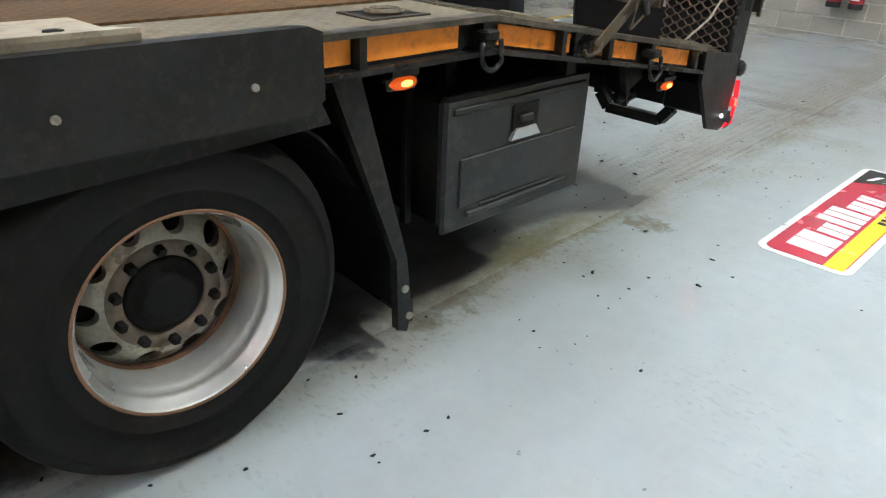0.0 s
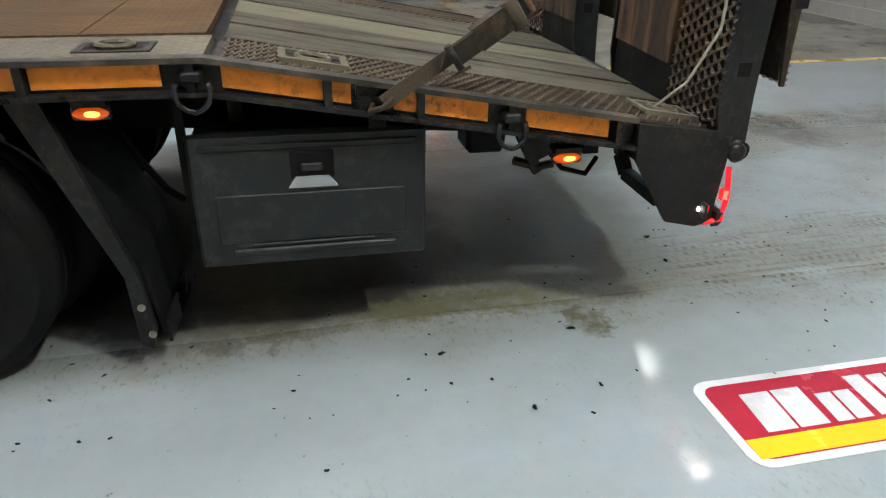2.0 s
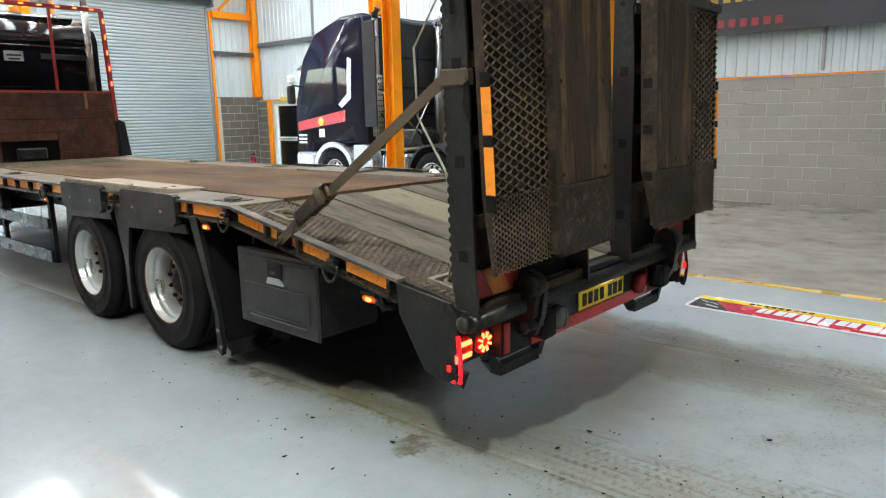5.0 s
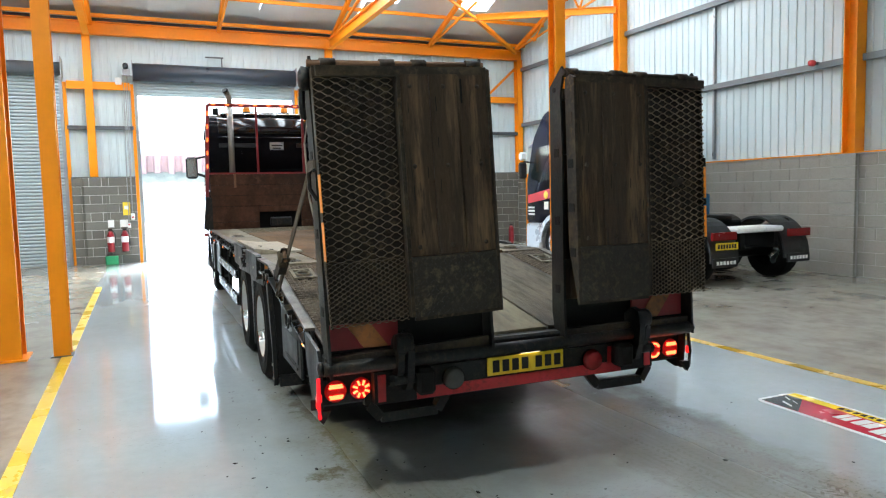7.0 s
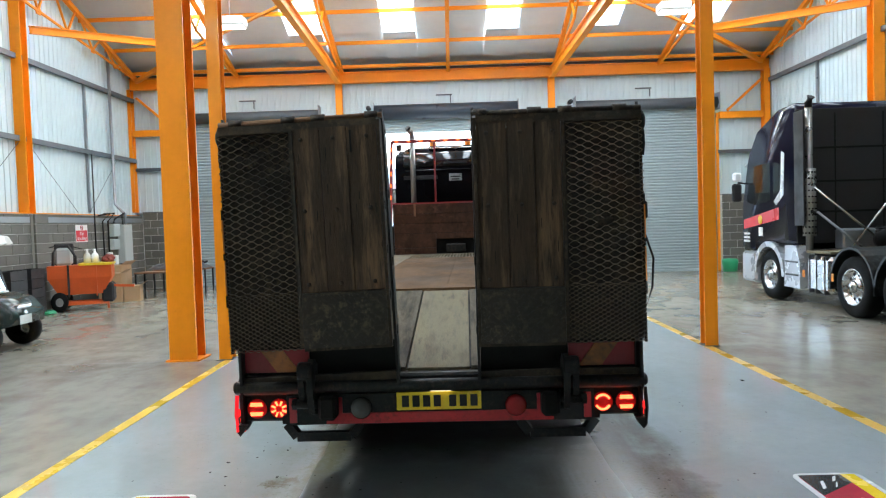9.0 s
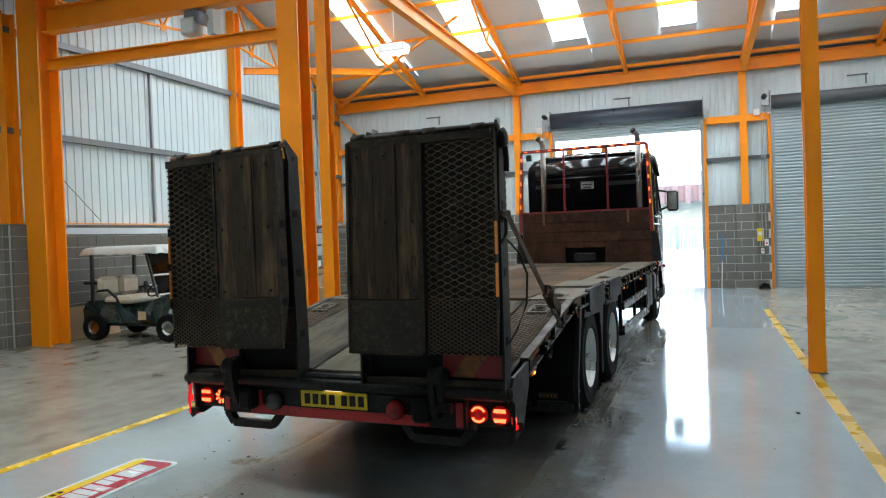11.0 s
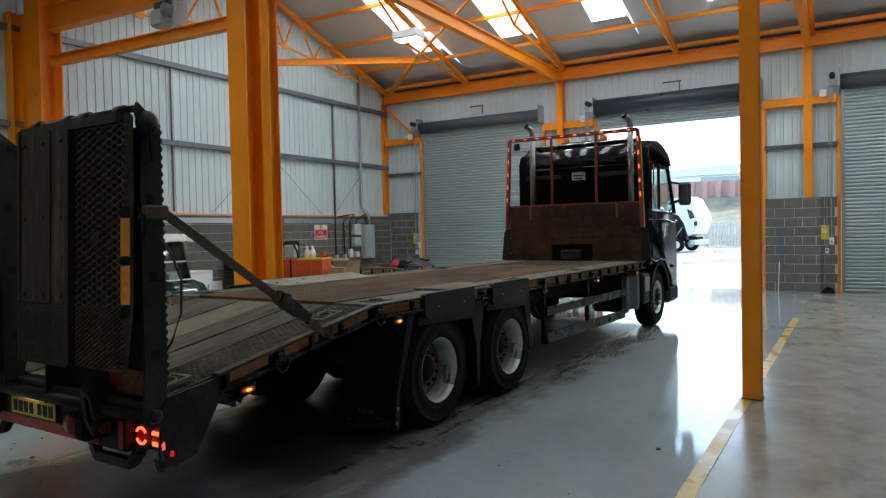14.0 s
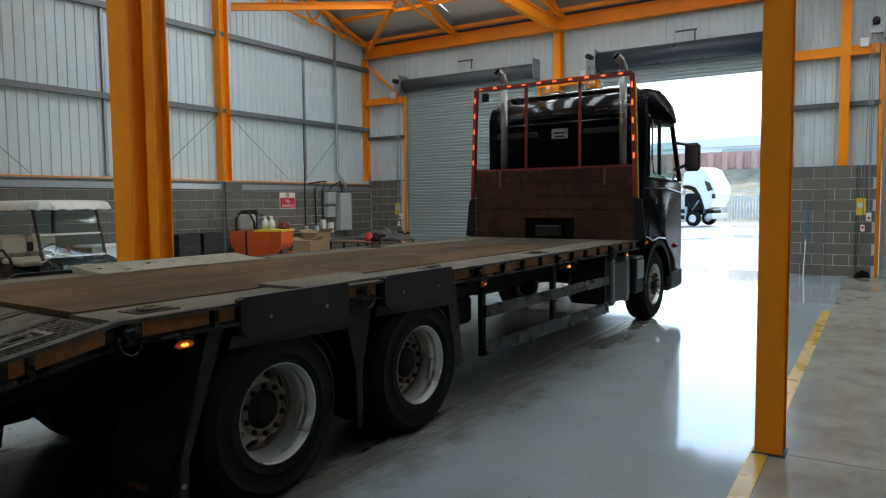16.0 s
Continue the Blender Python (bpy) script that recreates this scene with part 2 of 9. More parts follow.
BOARDRUST = mat("rust_brown_deck_board", (0.138, 0.078, 0.036), 0.8, var=0.34, scale=1.8, stain=(0.044, 0.031, 0.018), stain_at=(0.42, 0.62), stain_scale=1.4, bump=0.3, stretch=(1, 0.35, 1), spec=0.12, chequer=True, grit=(0.07, 0.045, 0.028), grit_scale=12.0)
PLANK = mat("grey_weathered_plank", (0.112, 0.098, 0.070), 0.8, var=0.32, scale=5, stain=(0.045, 0.038, 0.030), stain_at=(0.46, 0.66), stain_scale=3, bump=0.5, bump_scale=50, stretch=(3.5, 0.22, 3.5), spec=0.12, grit=(0.04, 0.035, 0.03), grit_scale=9.0)
COVERPLATE = mat("chalky_cover_plate", (0.33, 0.29, 0.22), 0.7, var=0.2, scale=3, stain=(0.15, 0.125, 0.09), stain_at=(0.52, 0.74), stain_scale=3.5, bump=0.2, spec=0.2, grit=(0.12, 0.10, 0.075), grit_scale=16.0)
PALEPLANK = mat("beige_worn_plank", (0.175, 0.155, 0.100), 0.75, var=0.2, scale=5, stain=(0.08, 0.068, 0.050), stain_at=(0.50, 0.72), stain_scale=2.5, bump=0.35, stretch=(2.5, 0.22, 2.5), spec=0.12, grit=(0.08, 0.07, 0.058), grit_scale=9.0)
RAMPPLANK = mat("dark_ramp_plank", (0.042, 0.026, 0.016), 0.75, var=0.55, scale=6, stain=(0.20, 0.122, 0.062), stain_at=(0.50, 0.76), stain_scale=2.6, bump=0.5, bump_scale=70, stretch=(3.6, 3.6, 0.36), spec=0.25, grit=(0.012, 0.010, 0.009), grit_scale=14.0)
RAMPFRAME = mat("dirty_brown_ramp_steel", (0.026, 0.020, 0.015), 0.6, 0.15, var=0.4, scale=4, stain=(0.10, 0.072, 0.042), stain_at=(0.52, 0.74), stain_scale=4, bump=0.3, bump_scale=45, spec=0.25, grit=(0.085, 0.056, 0.03), grit_scale=22.0)
HEADBOARD = mat("brown_headboard_timber", (0.062, 0.027, 0.016), 0.75, var=0.4, scale=2.4, stain=(0.022, 0.011, 0.008), stain_at=(0.42, 0.66), stain_scale=2.2, bump=0.35, stretch=(1.3, 1, 1.0), spec=0.2, grit=(0.105, 0.05, 0.028), grit_scale=7.0)
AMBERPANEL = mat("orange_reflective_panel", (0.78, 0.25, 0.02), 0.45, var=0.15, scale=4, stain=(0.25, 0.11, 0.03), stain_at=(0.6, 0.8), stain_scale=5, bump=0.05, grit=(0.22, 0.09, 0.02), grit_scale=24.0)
# grimy amber, darkened further to carry the shade of the truck's east side
DARKAMBER = mat("dark_grimy_amber_panel", (0.27, 0.095, 0.016), 0.5, var=0.3, scale=4, stain=(0.06, 0.034, 0.018), stain_at=(0.5, 0.72), stain_scale=4, bump=0.1, grit=(0.06, 0.035, 0.02), grit_scale=22.0)
GUARDSTEEL = mat("blotched_guard_steel", (0.012, 0.0125, 0.013), 0.5, 0.15, var=0.45, scale=3, stain=(0.045, 0.037, 0.028), stain_at=(0.62, 0.80), stain_scale=5.0, bump=0.2, bump_scale=45, spec=0.35, grit=(0.034, 0.029, 0.022), grit_scale=26.0)
WORNRAIL = mat("worn_rail_edge", (0.040, 0.036, 0.030), 0.5, 0.3, var=0.35, scale=5, stain=(0.12, 0.10, 0.074), stain_at=(0.48, 0.66), stain_scale=4, bump=0.2, spec=0.3)
SIDECORE = lamp_mat("lit_side_core", (1.0, 0.06, 0.04), 0.4)
TYRE = mat("tyre_rubber", (0.0065, 0.0065, 0.0066), 0.75, var=0.3, scale=4, stain=(0.015, 0.014, 0.012), stain_at=(0.6, 0.85), stain_scale=2, bump=0.2, bump_scale=50, spec=0.14, grit=(0.015, 0.0135, 0.011), grit_scale=16.0)
RIM = mat("silver_wheel_rim", (0.50, 0.51, 0.49), 0.34, 0.75, var=0.14, scale=3, bump=0.04)
RIMDIRTY = mat("dirty_wheel_disc", (0.33, 0.31, 0.26), 0.40, 0.5, var=0.3, scale=6, stain=(0.09, 0.052, 0.025), stain_at=(0.54, 0.74), stain_scale=6, bump=0.25, grit=(0.06, 0.035, 0.016), grit_scale=20.0)
NAVE = mat("brown_wheel_nave", (0.15, 0.122, 0.092), 0.5, 0.3, var=0.35, scale=6, stain=(0.05, 0.03, 0.017), stain_at=(0.5, 0.72), stain_scale=6, bump=0.2)
RUST = mat("rust", (0.16, 0.085, 0.045), 0.85, var=0.35, scale=8, bump=0.4)
CHROME = mat("polished_steel", (0.50, 0.50, 0.49), 0.24, 1.0, var=0.05, bump=0.0, rough_var=0.06)
CABBLACK = mat("gloss_black_cab_paint", (0.006, 0.006, 0.008), 0.24, var=0.1, bump=0.0, rough_var=0.04, spec=0.03)
EXHAUST = mat("dull_stainless_exhaust", (0.26, 0.25, 0.235), 0.36, 0.85, var=0.12, scale=3, bump=0.02)
CABGLOSS = mat("gloss_black_fairing", (0.006, 0.006, 0.008), 0.12, var=0.1, bump=0.0, rough_var=0.03)
MAROON = mat("dark_red_cylinder_paint", (0.26, 0.014, 0.02), 0.35, var=0.12, bump=0.02)
LAMPLENS = lamp_mat("dim_red_lens", (0.5, 0.008, 0.008), 0.02)
CABNAVY = mat("gloss_dark_navy_paint", (0.010, 0.011, 0.028), 0.15, var=0.1, bump=0.0, rough_var=0.04, spec=0.3)
SILVERCAB = mat("silver_paint", (0.50, 0.52, 0.55), 0.3, 0.4, var=0.05, bump=0.0)
GREYPLASTIC = mat("grey_moulded_plastic", (0.0088, 0.0108, 0.0112), 0.42, var=0.16, scale=3, stain=(0.036, 0.036, 0.034), stain_at=(0.66, 0.8), stain_scale=4, bump=0.12, bump_scale=80, spec=0.4, grit=(0.042, 0.044, 0.042), grit_scale=12.0)
LATCH = mat("pale_latch_plate", (0.34, 0.36, 0.37), 0.35, 0.3, var=0.1, bump=0.0)
WEBBING = mat("brown_strap_webbing", (0.058, 0.042, 0.024), 0.85, var=0.25, scale=10, bump=0.4, bump_scale=150)
CORD = mat("grey_cord", (0.30, 0.27, 0.22), 0.8, var=0.2, bump=0.3)
REDTAPE = mat("red_reflective_board", (0.45, 0.02, 0.024), 0.4, var=0.15, scale=5, stain=(0.22, 0.02, 0.02), stain_at=(0.6, 0.8), bump=0.05, grit=(0.10, 0.012, 0.012), grit_scale=22.0)
REDTUBE = mat("dull_red_tube", (0.20, 0.011, 0.014), 0.4, var=0.2, scale=5, bump=0.05)
PLATEYELLOW = mat("yellow_number_plate", (0.80, 0.56, 0.02), 0.35, var=0.08, scale=6, bump=0.0)
BEIGESEAT = mat("beige_vinyl_seat", (0.55, 0.47, 0.36), 0.5, var=0.08, bump=0.08)
CARTGREEN = mat("dark_green_cart_body", (0.012, 0.028, 0.026), 0.2, var=0.1, bump=0.0, coat=0.4)
CARTROOF = mat("off_white_canopy", (0.62, 0.61, 0.57), 0.5, var=0.06, bump=0.05)
SPREADER = mat("orange_spreader_hopper", (0.62, 0.10, 0.015), 0.45, var=0.12, scale=3, stain=(0.30, 0.07, 0.02), stain_at=(0.6, 0.85), bump=0.08)
AMBERLAMP = lamp_mat("lit_amber_lamp", (0.55, 0.07, 0.004), 0.055)
AMBERCORE = lamp_mat("lit_amber_core", (1.0, 0.36, 0.04), 0.5)
REDLAMP = lamp_mat("lit_red_lamp", (1.0, 0.02, 0.02), 0.10)
REDCORE = lamp_mat("lit_red_core", (1.0, 0.10, 0.03), 0.6)
WHITELAMP = lamp_mat("lit_white_lamp", (1.0, 0.97, 0.95), 1.5)
PLATELAMP = lamp_mat("lit_plate_lamp", (1.0, 0.8, 0.5), 0.2)
LEDRED = lamp_mat("lit_led_marker", (1.0, 0.15, 0.03), 0.36)
HIGHBAY = lamp_mat("lit_high_bay_diffuser", (1.0, 0.98, 0.92), 0.8)
DIMBAY = lamp_mat("dim_high_bay_diffuser", (1.0, 0.98, 0.92), 0.2)
DARKRED = mat("unlit_red_lens", (0.20, 0.010, 0.012), 0.2, var=0.1, bump=0.0)
GREYLENS = mat("dirty_clear_lens", (0.07, 0.07, 0.065), 0.25, var=0.2, bump=0.05)
GLASS = glass_mat("window_glass")
CABGLASS = glass_mat("thin_cab_glass", (0.86, 0.92, 0.90), 1.03)
DARKGLASS = glass_mat("tinted_window_glass", (0.28, 0.34, 0.33))


def floor_mat(name, base, dark, rough, tracks):
    """Sealed concrete: broad cloudy tone, scuffs, dirt specks; the lane also carries tyre dirt and painted truck shade.
    """
    m = bpy.data.materials.new(name)
    m.use_nodes = True
    nt = m.node_tree
    b = nt.nodes["Principled BSDF"]
    at = coords(nt)
    c = ramp_node(nt, noise_of(nt, at, 0.55, 5.0), [(0.3, dark), (0.7, base)])
    c = mixed(nt, 0.4, c, ramp_node(nt, noise_of(nt, at, 9.0, 6.0, 0.7), [(0.3, dark), (0.65, base)]))
    specks = ramp_node(nt, noise_of(nt, at, 26.0, 5.0, 0.7), [(0.665, (0, 0, 0)), (0.70, (1, 1, 1))])
    c = mixed(nt, specks, c, tuple(v * 0.5 for v in dark))
    r_lo, r_hi = (0.8, 1.4) if tracks else (0.92, 1.1)
    r_base = ramp_node(nt, noise_of(nt, at, 1.3, 1.0, 0.4), [(0.3, (rough * r_lo,) * 3), (0.75, (rough * r_hi,) * 3)])
    sep = nt.nodes.new("ShaderNodeSeparateXYZ")
    nt.links.new(at, sep.inputs[0])

    def maths(op, a, bb):
        n = nt.nodes.new("ShaderNodeMath")
        n.operation = op
        for i, v in enumerate((a, bb)):
            if isinstance(v, (int, float)):
                n.inputs[i].default_value = v
            else:
                nt.links.new(v, n.inputs[i])
        return n.outputs[0]

    def band(v, lo, hi, soft):
        a = maths("DIVIDE", maths("SUBTRACT", v, lo), soft)
        z = maths("DIVIDE", maths("SUBTRACT", hi, v), soft)
        n = nt.nodes.new("ShaderNodeClamp")
        nt.links.new(maths("MINIMUM", a, z), n.inputs[0])
        return n.outputs[0]

    x, y = sep.outputs[0], sep.outputs[1]
    fine_wob = maths("MULTIPLY", maths("SUBTRACT", noise_of(nt, at, 9.0, 6.0, 0.7), 0.5), 0.28)
    small = maths("MULTIPLY", fine_wob, 1.8)
    patchy = ramp_node(nt, noise_of(nt, at, 14.0, 6.0, 0.7), [(0.34, (0.25, 0.25, 0.25)), (0.56, (1, 1, 1))])

    def stained(c, spots):
        """Single stains: centre, half widths, colour, strength."""
        for x0, y0, rx, ry, col, fac in spots:
            dx = maths("DIVIDE", maths("SUBTRACT", maths("ADD", x, small), x0), rx)
            dy = maths("DIVIDE", maths("SUBTRACT", maths("ADD", y, small), y0), ry)
            d2 = maths("ADD", maths("MULTIPLY", dx, dx), maths("MULTIPLY", dy, dy))
            c = mixed(nt, maths("MULTIPLY", maths("MULTIPLY", band(d2, -9.0, 1.0, 0.8), patchy), fac), c, col)
        return c

    if not tracks:
        cloud = ramp_node(nt, noise_of(nt, at, 0.45, 3.0, 0.5), [(0.30, (0, 0, 0)), (0.78, (1, 1, 1))])
        c = mixed(nt, maths("MULTIPLY", cloud, 0.42), c, (0.205, 0.19, 0.15))
        film = ramp_node(nt, noise_of(nt, coords(nt, (1.0, 0.45, 1.0)), 1.3, 5.0, 0.55), [(0.42, (0, 0, 0)), (0.82, (1, 1, 1))])
        c = mixed(nt, maths("MULTIPLY", film, 0.6), c, (0.165, 0.148, 0.105))
        blot = ramp_node(nt, noise_of(nt, coords(nt, (1.0, 0.7, 1.0)), 4.2, 4.0, 0.6), [(0.44, (0, 0, 0)), (0.74, (1, 1, 1))])
        c = mixed(nt, maths("MULTIPLY", blot, 0.55), c, (0.125, 0.110, 0.078))
        grime = ramp_node(nt, noise_of(nt, coords(nt, (1.0, 0.8, 1.0)), 0.9, 6.0, 0.62), [(0.50, (0, 0, 0)), (0.70, (1, 1, 1))])
        c = mixed(nt, maths("MULTIPLY", grime, 0.6), c, (0.115, 0.102, 0.072))
        pale = ramp_node(nt, noise_of(nt, at, 2.3, 3.0, 0.5), [(0.50, (0, 0, 0)), (0.8, (1, 1, 1))])
        c = mixed(nt, maths("MULTIPLY", pale, 0.35), c, (0.36, 0.345, 0.295))
        c = stained(c, ((7.54, 4.42, 0.32, 0.14, (0.10, 0.10, 0.095), 0.75), (8.1, -1.25, 0.22, 0.10, (0.12, 0.118, 0.105), 0.7), (8.25, -2.05, 0.3, 0.13, (0.10, 0.098, 0.09), 0.7), (7.61, -5.11, 0.2, 0.1, (0.12, 0.12, 0.11), 0.7), (4.3, 2.9, 0.25, 0.35, (0.16, 0.15, 0.12), 0.55), (-5.4, 9.2, 0.3, 0.2, (0.14, 0.135, 0.12), 0.5)))
    else:
        wob = maths("ADD", fine_wob, maths("MULTIPLY", maths("SUBTRACT", noise_of(nt, at, 1.6, 3.0, 0.5), 0.5), 0.8))
        xs, ys = maths("ADD", x, wob), maths("ADD", y, wob)
        mottle = ramp_node(nt, noise_of(nt, coords(nt, (1.3, 0.7, 1.0)), 2.0, 7.0, 0.68), [(0.32, (0, 0, 0)), (0.62, (1, 1, 1))])
        prints = ramp_node(nt, noise_of(nt, coords(nt, (1.0, 1.7, 1.0)), 26.0, 3.0, 0.6), [(0.56, (0, 0, 0)), (0.64, (1, 1, 1))])
        # tyre dirt along both wheel tracks: a pale brown film with darker tread prints in it
        for lo, hi in ((-1.25, -0.35), (0.55, 1.75)):
            k = maths("MULTIPLY", maths("MULTIPLY", band(xs, lo, hi, 0.3), band(y, -9.0, 11.5, 1.0)), mottle)
            c = mixed(nt, maths("MULTIPLY", k, 0.85), c, (0.225, 0.216, 0.168))
            c = mixed(nt, maths("MULTIPLY", maths("MULTIPLY", k, prints), 0.8), c, (0.115, 0.108, 0.082))
            thick = ramp_node(nt, noise_of(nt, coords(nt, (1.6, 0.7, 1.0)), 1.6, 7.0, 0.7), [(0.52, (0, 0, 0)), (0.74, (1, 1, 1))])
            c = mixed(nt, maths("MULTIPLY", maths("MULTIPLY", k, thick), 0.65), c, (0.135, 0.125, 0.088))
        # faint rolled tread lines along the tracks
        line = maths("GREATER_THAN", maths("SINE", maths("MULTIPLY", maths("ADD", x, maths("MULTIPLY", fine_wob, 0.12)), 112.0), 0.0), 0.35)
        worn = ramp_node(nt, noise_of(nt, coords(nt, (2.2, 0.8, 1.0)), 5.0, 6.0, 0.7), [(0.46, (0, 0, 0)), (0.58, (1, 1, 1))])
        k = maths("MULTIPLY", maths("MULTIPLY", maths("MAXIMUM", maths("MULTIPLY", band(xs, -1.15, -0.3, 0.2), band(y, -9.0, 0.6, 0.8)), maths("MULTIPLY", band(xs, 0.7, 1.6, 0.15), band(y, -9.0, 11.0, 1.0))), 1.0), maths("MULTIPLY", line, worn))
        c = mixed(nt, maths("MULTIPLY", k, 0.55), c, (0.125, 0.116, 0.088))
        # scattered scuffs over the whole lane
        scuff = maths("MULTIPLY", prints, ramp_node(nt, noise_of(nt, at, 1.1, 6.0, 0.7), [(0.52, (0, 0, 0)), (0.66, (1, 1, 1))]))
        c = mixed(nt, maths("MULTIPLY", scuff, 0.3), c, (0.15, 0.155, 0.148))
        # heavy dark rubber and oil along the east wheels
        oil = ramp_node(nt, noise_of(nt, coords(nt, (3.2, 0.5, 1.0)), 1.6, 7.0, 0.7), [(0.36, (0.15, 0.15, 0.15)), (0.58, (1, 1, 1))])
        k = maths("MULTIPLY", maths("MULTIPLY", band(xs, 0.55, 1.75, 0.22), band(ys, -1.2, 10.5, 1.4)), oil)
        c = mixed(nt, maths("MULTIPLY", k, 0.72), c, (0.105, 0.10, 0.086))
        # truck's shade painted dark over oily dirt under the tail, paler rim behind
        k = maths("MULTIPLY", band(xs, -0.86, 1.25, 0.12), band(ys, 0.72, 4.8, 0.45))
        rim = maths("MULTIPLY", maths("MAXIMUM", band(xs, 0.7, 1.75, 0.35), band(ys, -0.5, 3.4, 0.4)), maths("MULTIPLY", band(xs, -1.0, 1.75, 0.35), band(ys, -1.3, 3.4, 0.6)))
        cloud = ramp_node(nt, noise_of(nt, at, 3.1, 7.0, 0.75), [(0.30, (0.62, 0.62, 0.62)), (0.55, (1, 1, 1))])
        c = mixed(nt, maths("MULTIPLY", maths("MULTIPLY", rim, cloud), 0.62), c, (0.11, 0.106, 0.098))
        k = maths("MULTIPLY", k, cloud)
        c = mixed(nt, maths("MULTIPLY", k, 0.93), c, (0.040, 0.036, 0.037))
        k_shade_dirt = k
        # cross lugs of tyre treads printed in grey dirt behind the tail
        lug = maths("MULTIPLY", maths("GREATER_THAN", maths("SINE", maths("ADD", maths("MULTIPLY", y, 118.0), maths("MULTIPLY", maths("SINE", maths("MULTIPLY", x, 52.0), 0.0), 1.9)), 0.0), 0.1), maths("GREATER_THAN", maths("SINE", maths("MULTIPLY", x, 105.0), 0.0), -0.35))
        rub = ramp_node(nt, noise_of(nt, coords(nt, (1.5, 0.8, 1.0)), 4.2, 7.0, 0.72), [(0.46, (0, 0, 0)), (0.60, (1, 1, 1))])
        k = maths("MULTIPLY", maths("MAXIMUM", maths("MULTIPLY", band(xs, -1.12, -0.42, 0.12), band(y, -7.0, 0.1, 0.5)), maths("MULTIPLY", band(xs, 0.85, 1.5, 0.12), band(y, -7.0, 1.6, 0.5))), maths("MULTIPLY", lug, rub))
        c = mixed(nt, maths("MULTIPLY", k, 0.85), c, (0.085, 0.078, 0.058))
        # caked mud crumbled along the inner edge of the wheel track
        crumb = ramp_node(nt, noise_of(nt, at, 34.0, 6.0, 0.75), [(0.40, (0, 0, 0)), (0.56, (1, 1, 1))])
        k = maths("MULTIPLY", maths("MULTIPLY", band(xs, -1.05, -0.66, 0.16), band(ys, 0.2, 2.3, 0.3)), maths("MULTIPLY", crumb, mottle))
        c = mixed(nt, maths("MULTIPLY", k, 0.92), c, (0.125, 0.108, 0.055))
        # wide grey-brown traffic film over the whole lane
        film = ramp_node(nt, noise_of(nt, coords(nt, (1.0, 0.6, 1.0)), 0.8, 8.0, 0.66), [(0.42, (0, 0, 0)), (0.72, (1, 1, 1))])
        c = mixed(nt, maths("MULTIPLY", film, 0.38), c, (0.205, 0.21, 0.195))
        # painted shade and dirt under the truck laid once more over the film
        c = mixed(nt, maths("MULTIPLY", k_shade_dirt, 0.8), c, (0.030, 0.027, 0.027))
        # single stains
        c = stained(c, ((-1.12, 0.42, 0.17, 0.10, (0.12, 0.105, 0.06), 0.85), (-0.88, 0.9, 0.12, 0.6, (0.15, 0.135, 0.065), 0.85), (-0.92, 1.9, 0.16, 0.34, (0.10, 0.088, 0.062), 0.7), (1.15, 0.6, 0.34, 0.5, (0.14, 0.125, 0.085), 0.6), (1.25, 2.2, 0.3, 0.8, (0.09, 0.085, 0.07), 0.6), (1.22, -2.35, 0.6, 0.32, (0.07, 0.062, 0.043), 0.95), (-0.66, -2.7, 0.50, 0.18, (0.09, 0.08, 0.055), 0.85), (-0.2, -3.1, 0.35, 0.10, (0.12, 0.108, 0.08), 0.7), (1.3, -2.2, 0.5, 0.2, (0.15, 0.142, 0.115), 0.6),
                                         (1.2, -0.55, 0.06, 0.045, (0.10, 0.10, 0.10), 0.8), (1.03, 1.0, 0.11, 0.06, (0.14, 0.14, 0.135), 0.7), (1.36, 0.65, 0.05, 0.25, (0.17, 0.17, 0.16), 0.6), (0.06, -1.03, 0.06, 0.03, (0.12, 0.12, 0.12), 0.7)))
        # faint brown wash and drips behind the tail
        k2 = maths("MULTIPLY", band(xs, -1.6, 1.9, 0.5), band(ys, -6.0, -0.2, 0.7))
        k2 = maths("MULTIPLY", k2, ramp_node(nt, noise_of(nt, at, 1.7, 8.0, 0.75), [(0.42, (0, 0, 0)), (0.68, (1, 1, 1))]))
        c = mixed(nt, maths("MULTIPLY", k2, 0.6), c, (0.185, 0.178, 0.145))
        c = mixed(nt, maths("MULTIPLY", maths("MULTIPLY", k2, prints), 0.85), c, (0.10, 0.094, 0.07))
        # dark smears dragged along the lane behind the tail
        drag = ramp_node(nt, noise_of(nt, coords(nt, (2.4, 0.55, 1.0)), 1.9, 7.0, 0.72), [(0.50, (0, 0, 0)), (0.72, (1, 1, 1))])
        k3 = maths("MULTIPLY", maths("MULTIPLY", maths("MAXIMUM", band(xs, -1.3, -0.3, 0.25), band(xs, 0.5, 1.7, 0.25)), band(ys, -7.0, 0.3, 0.8)), maths("MULTIPLY", drag, patchy))
        c = mixed(nt, maths("MULTIPLY", k3, 0.6), c, (0.105, 0.098, 0.078))
        # dirt dulls the gloss along and behind the truck
        dull = maths("MULTIPLY", band(x, -1.3, 1.55, 0.45), band(y, -7.0, 10.5, 0.8))
        r_base = mixed(nt, maths("MULTIPLY", dull, 0.85), r_base, (0.36, 0.36, 0.36))
    nt.links.new(c, b.inputs["Base Color"])
    nt.links.new(r_base, b.inputs["Roughness"])
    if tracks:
        # sheen taken out where the under-truck shade is painted
        shade_zone = maths("MULTIPLY", band(x, -0.9, 1.3, 0.25), band(y, 0.7, 5.0, 0.6))
        nt.links.new(mixed(nt, shade_zone, mixed(nt, maths("MULTIPLY", dull, 0.7), (0.85, 0.85, 0.85), (0.3, 0.3, 0.3)), (0.06, 0.06, 0.06)), b.inputs["Specular IOR Level"])
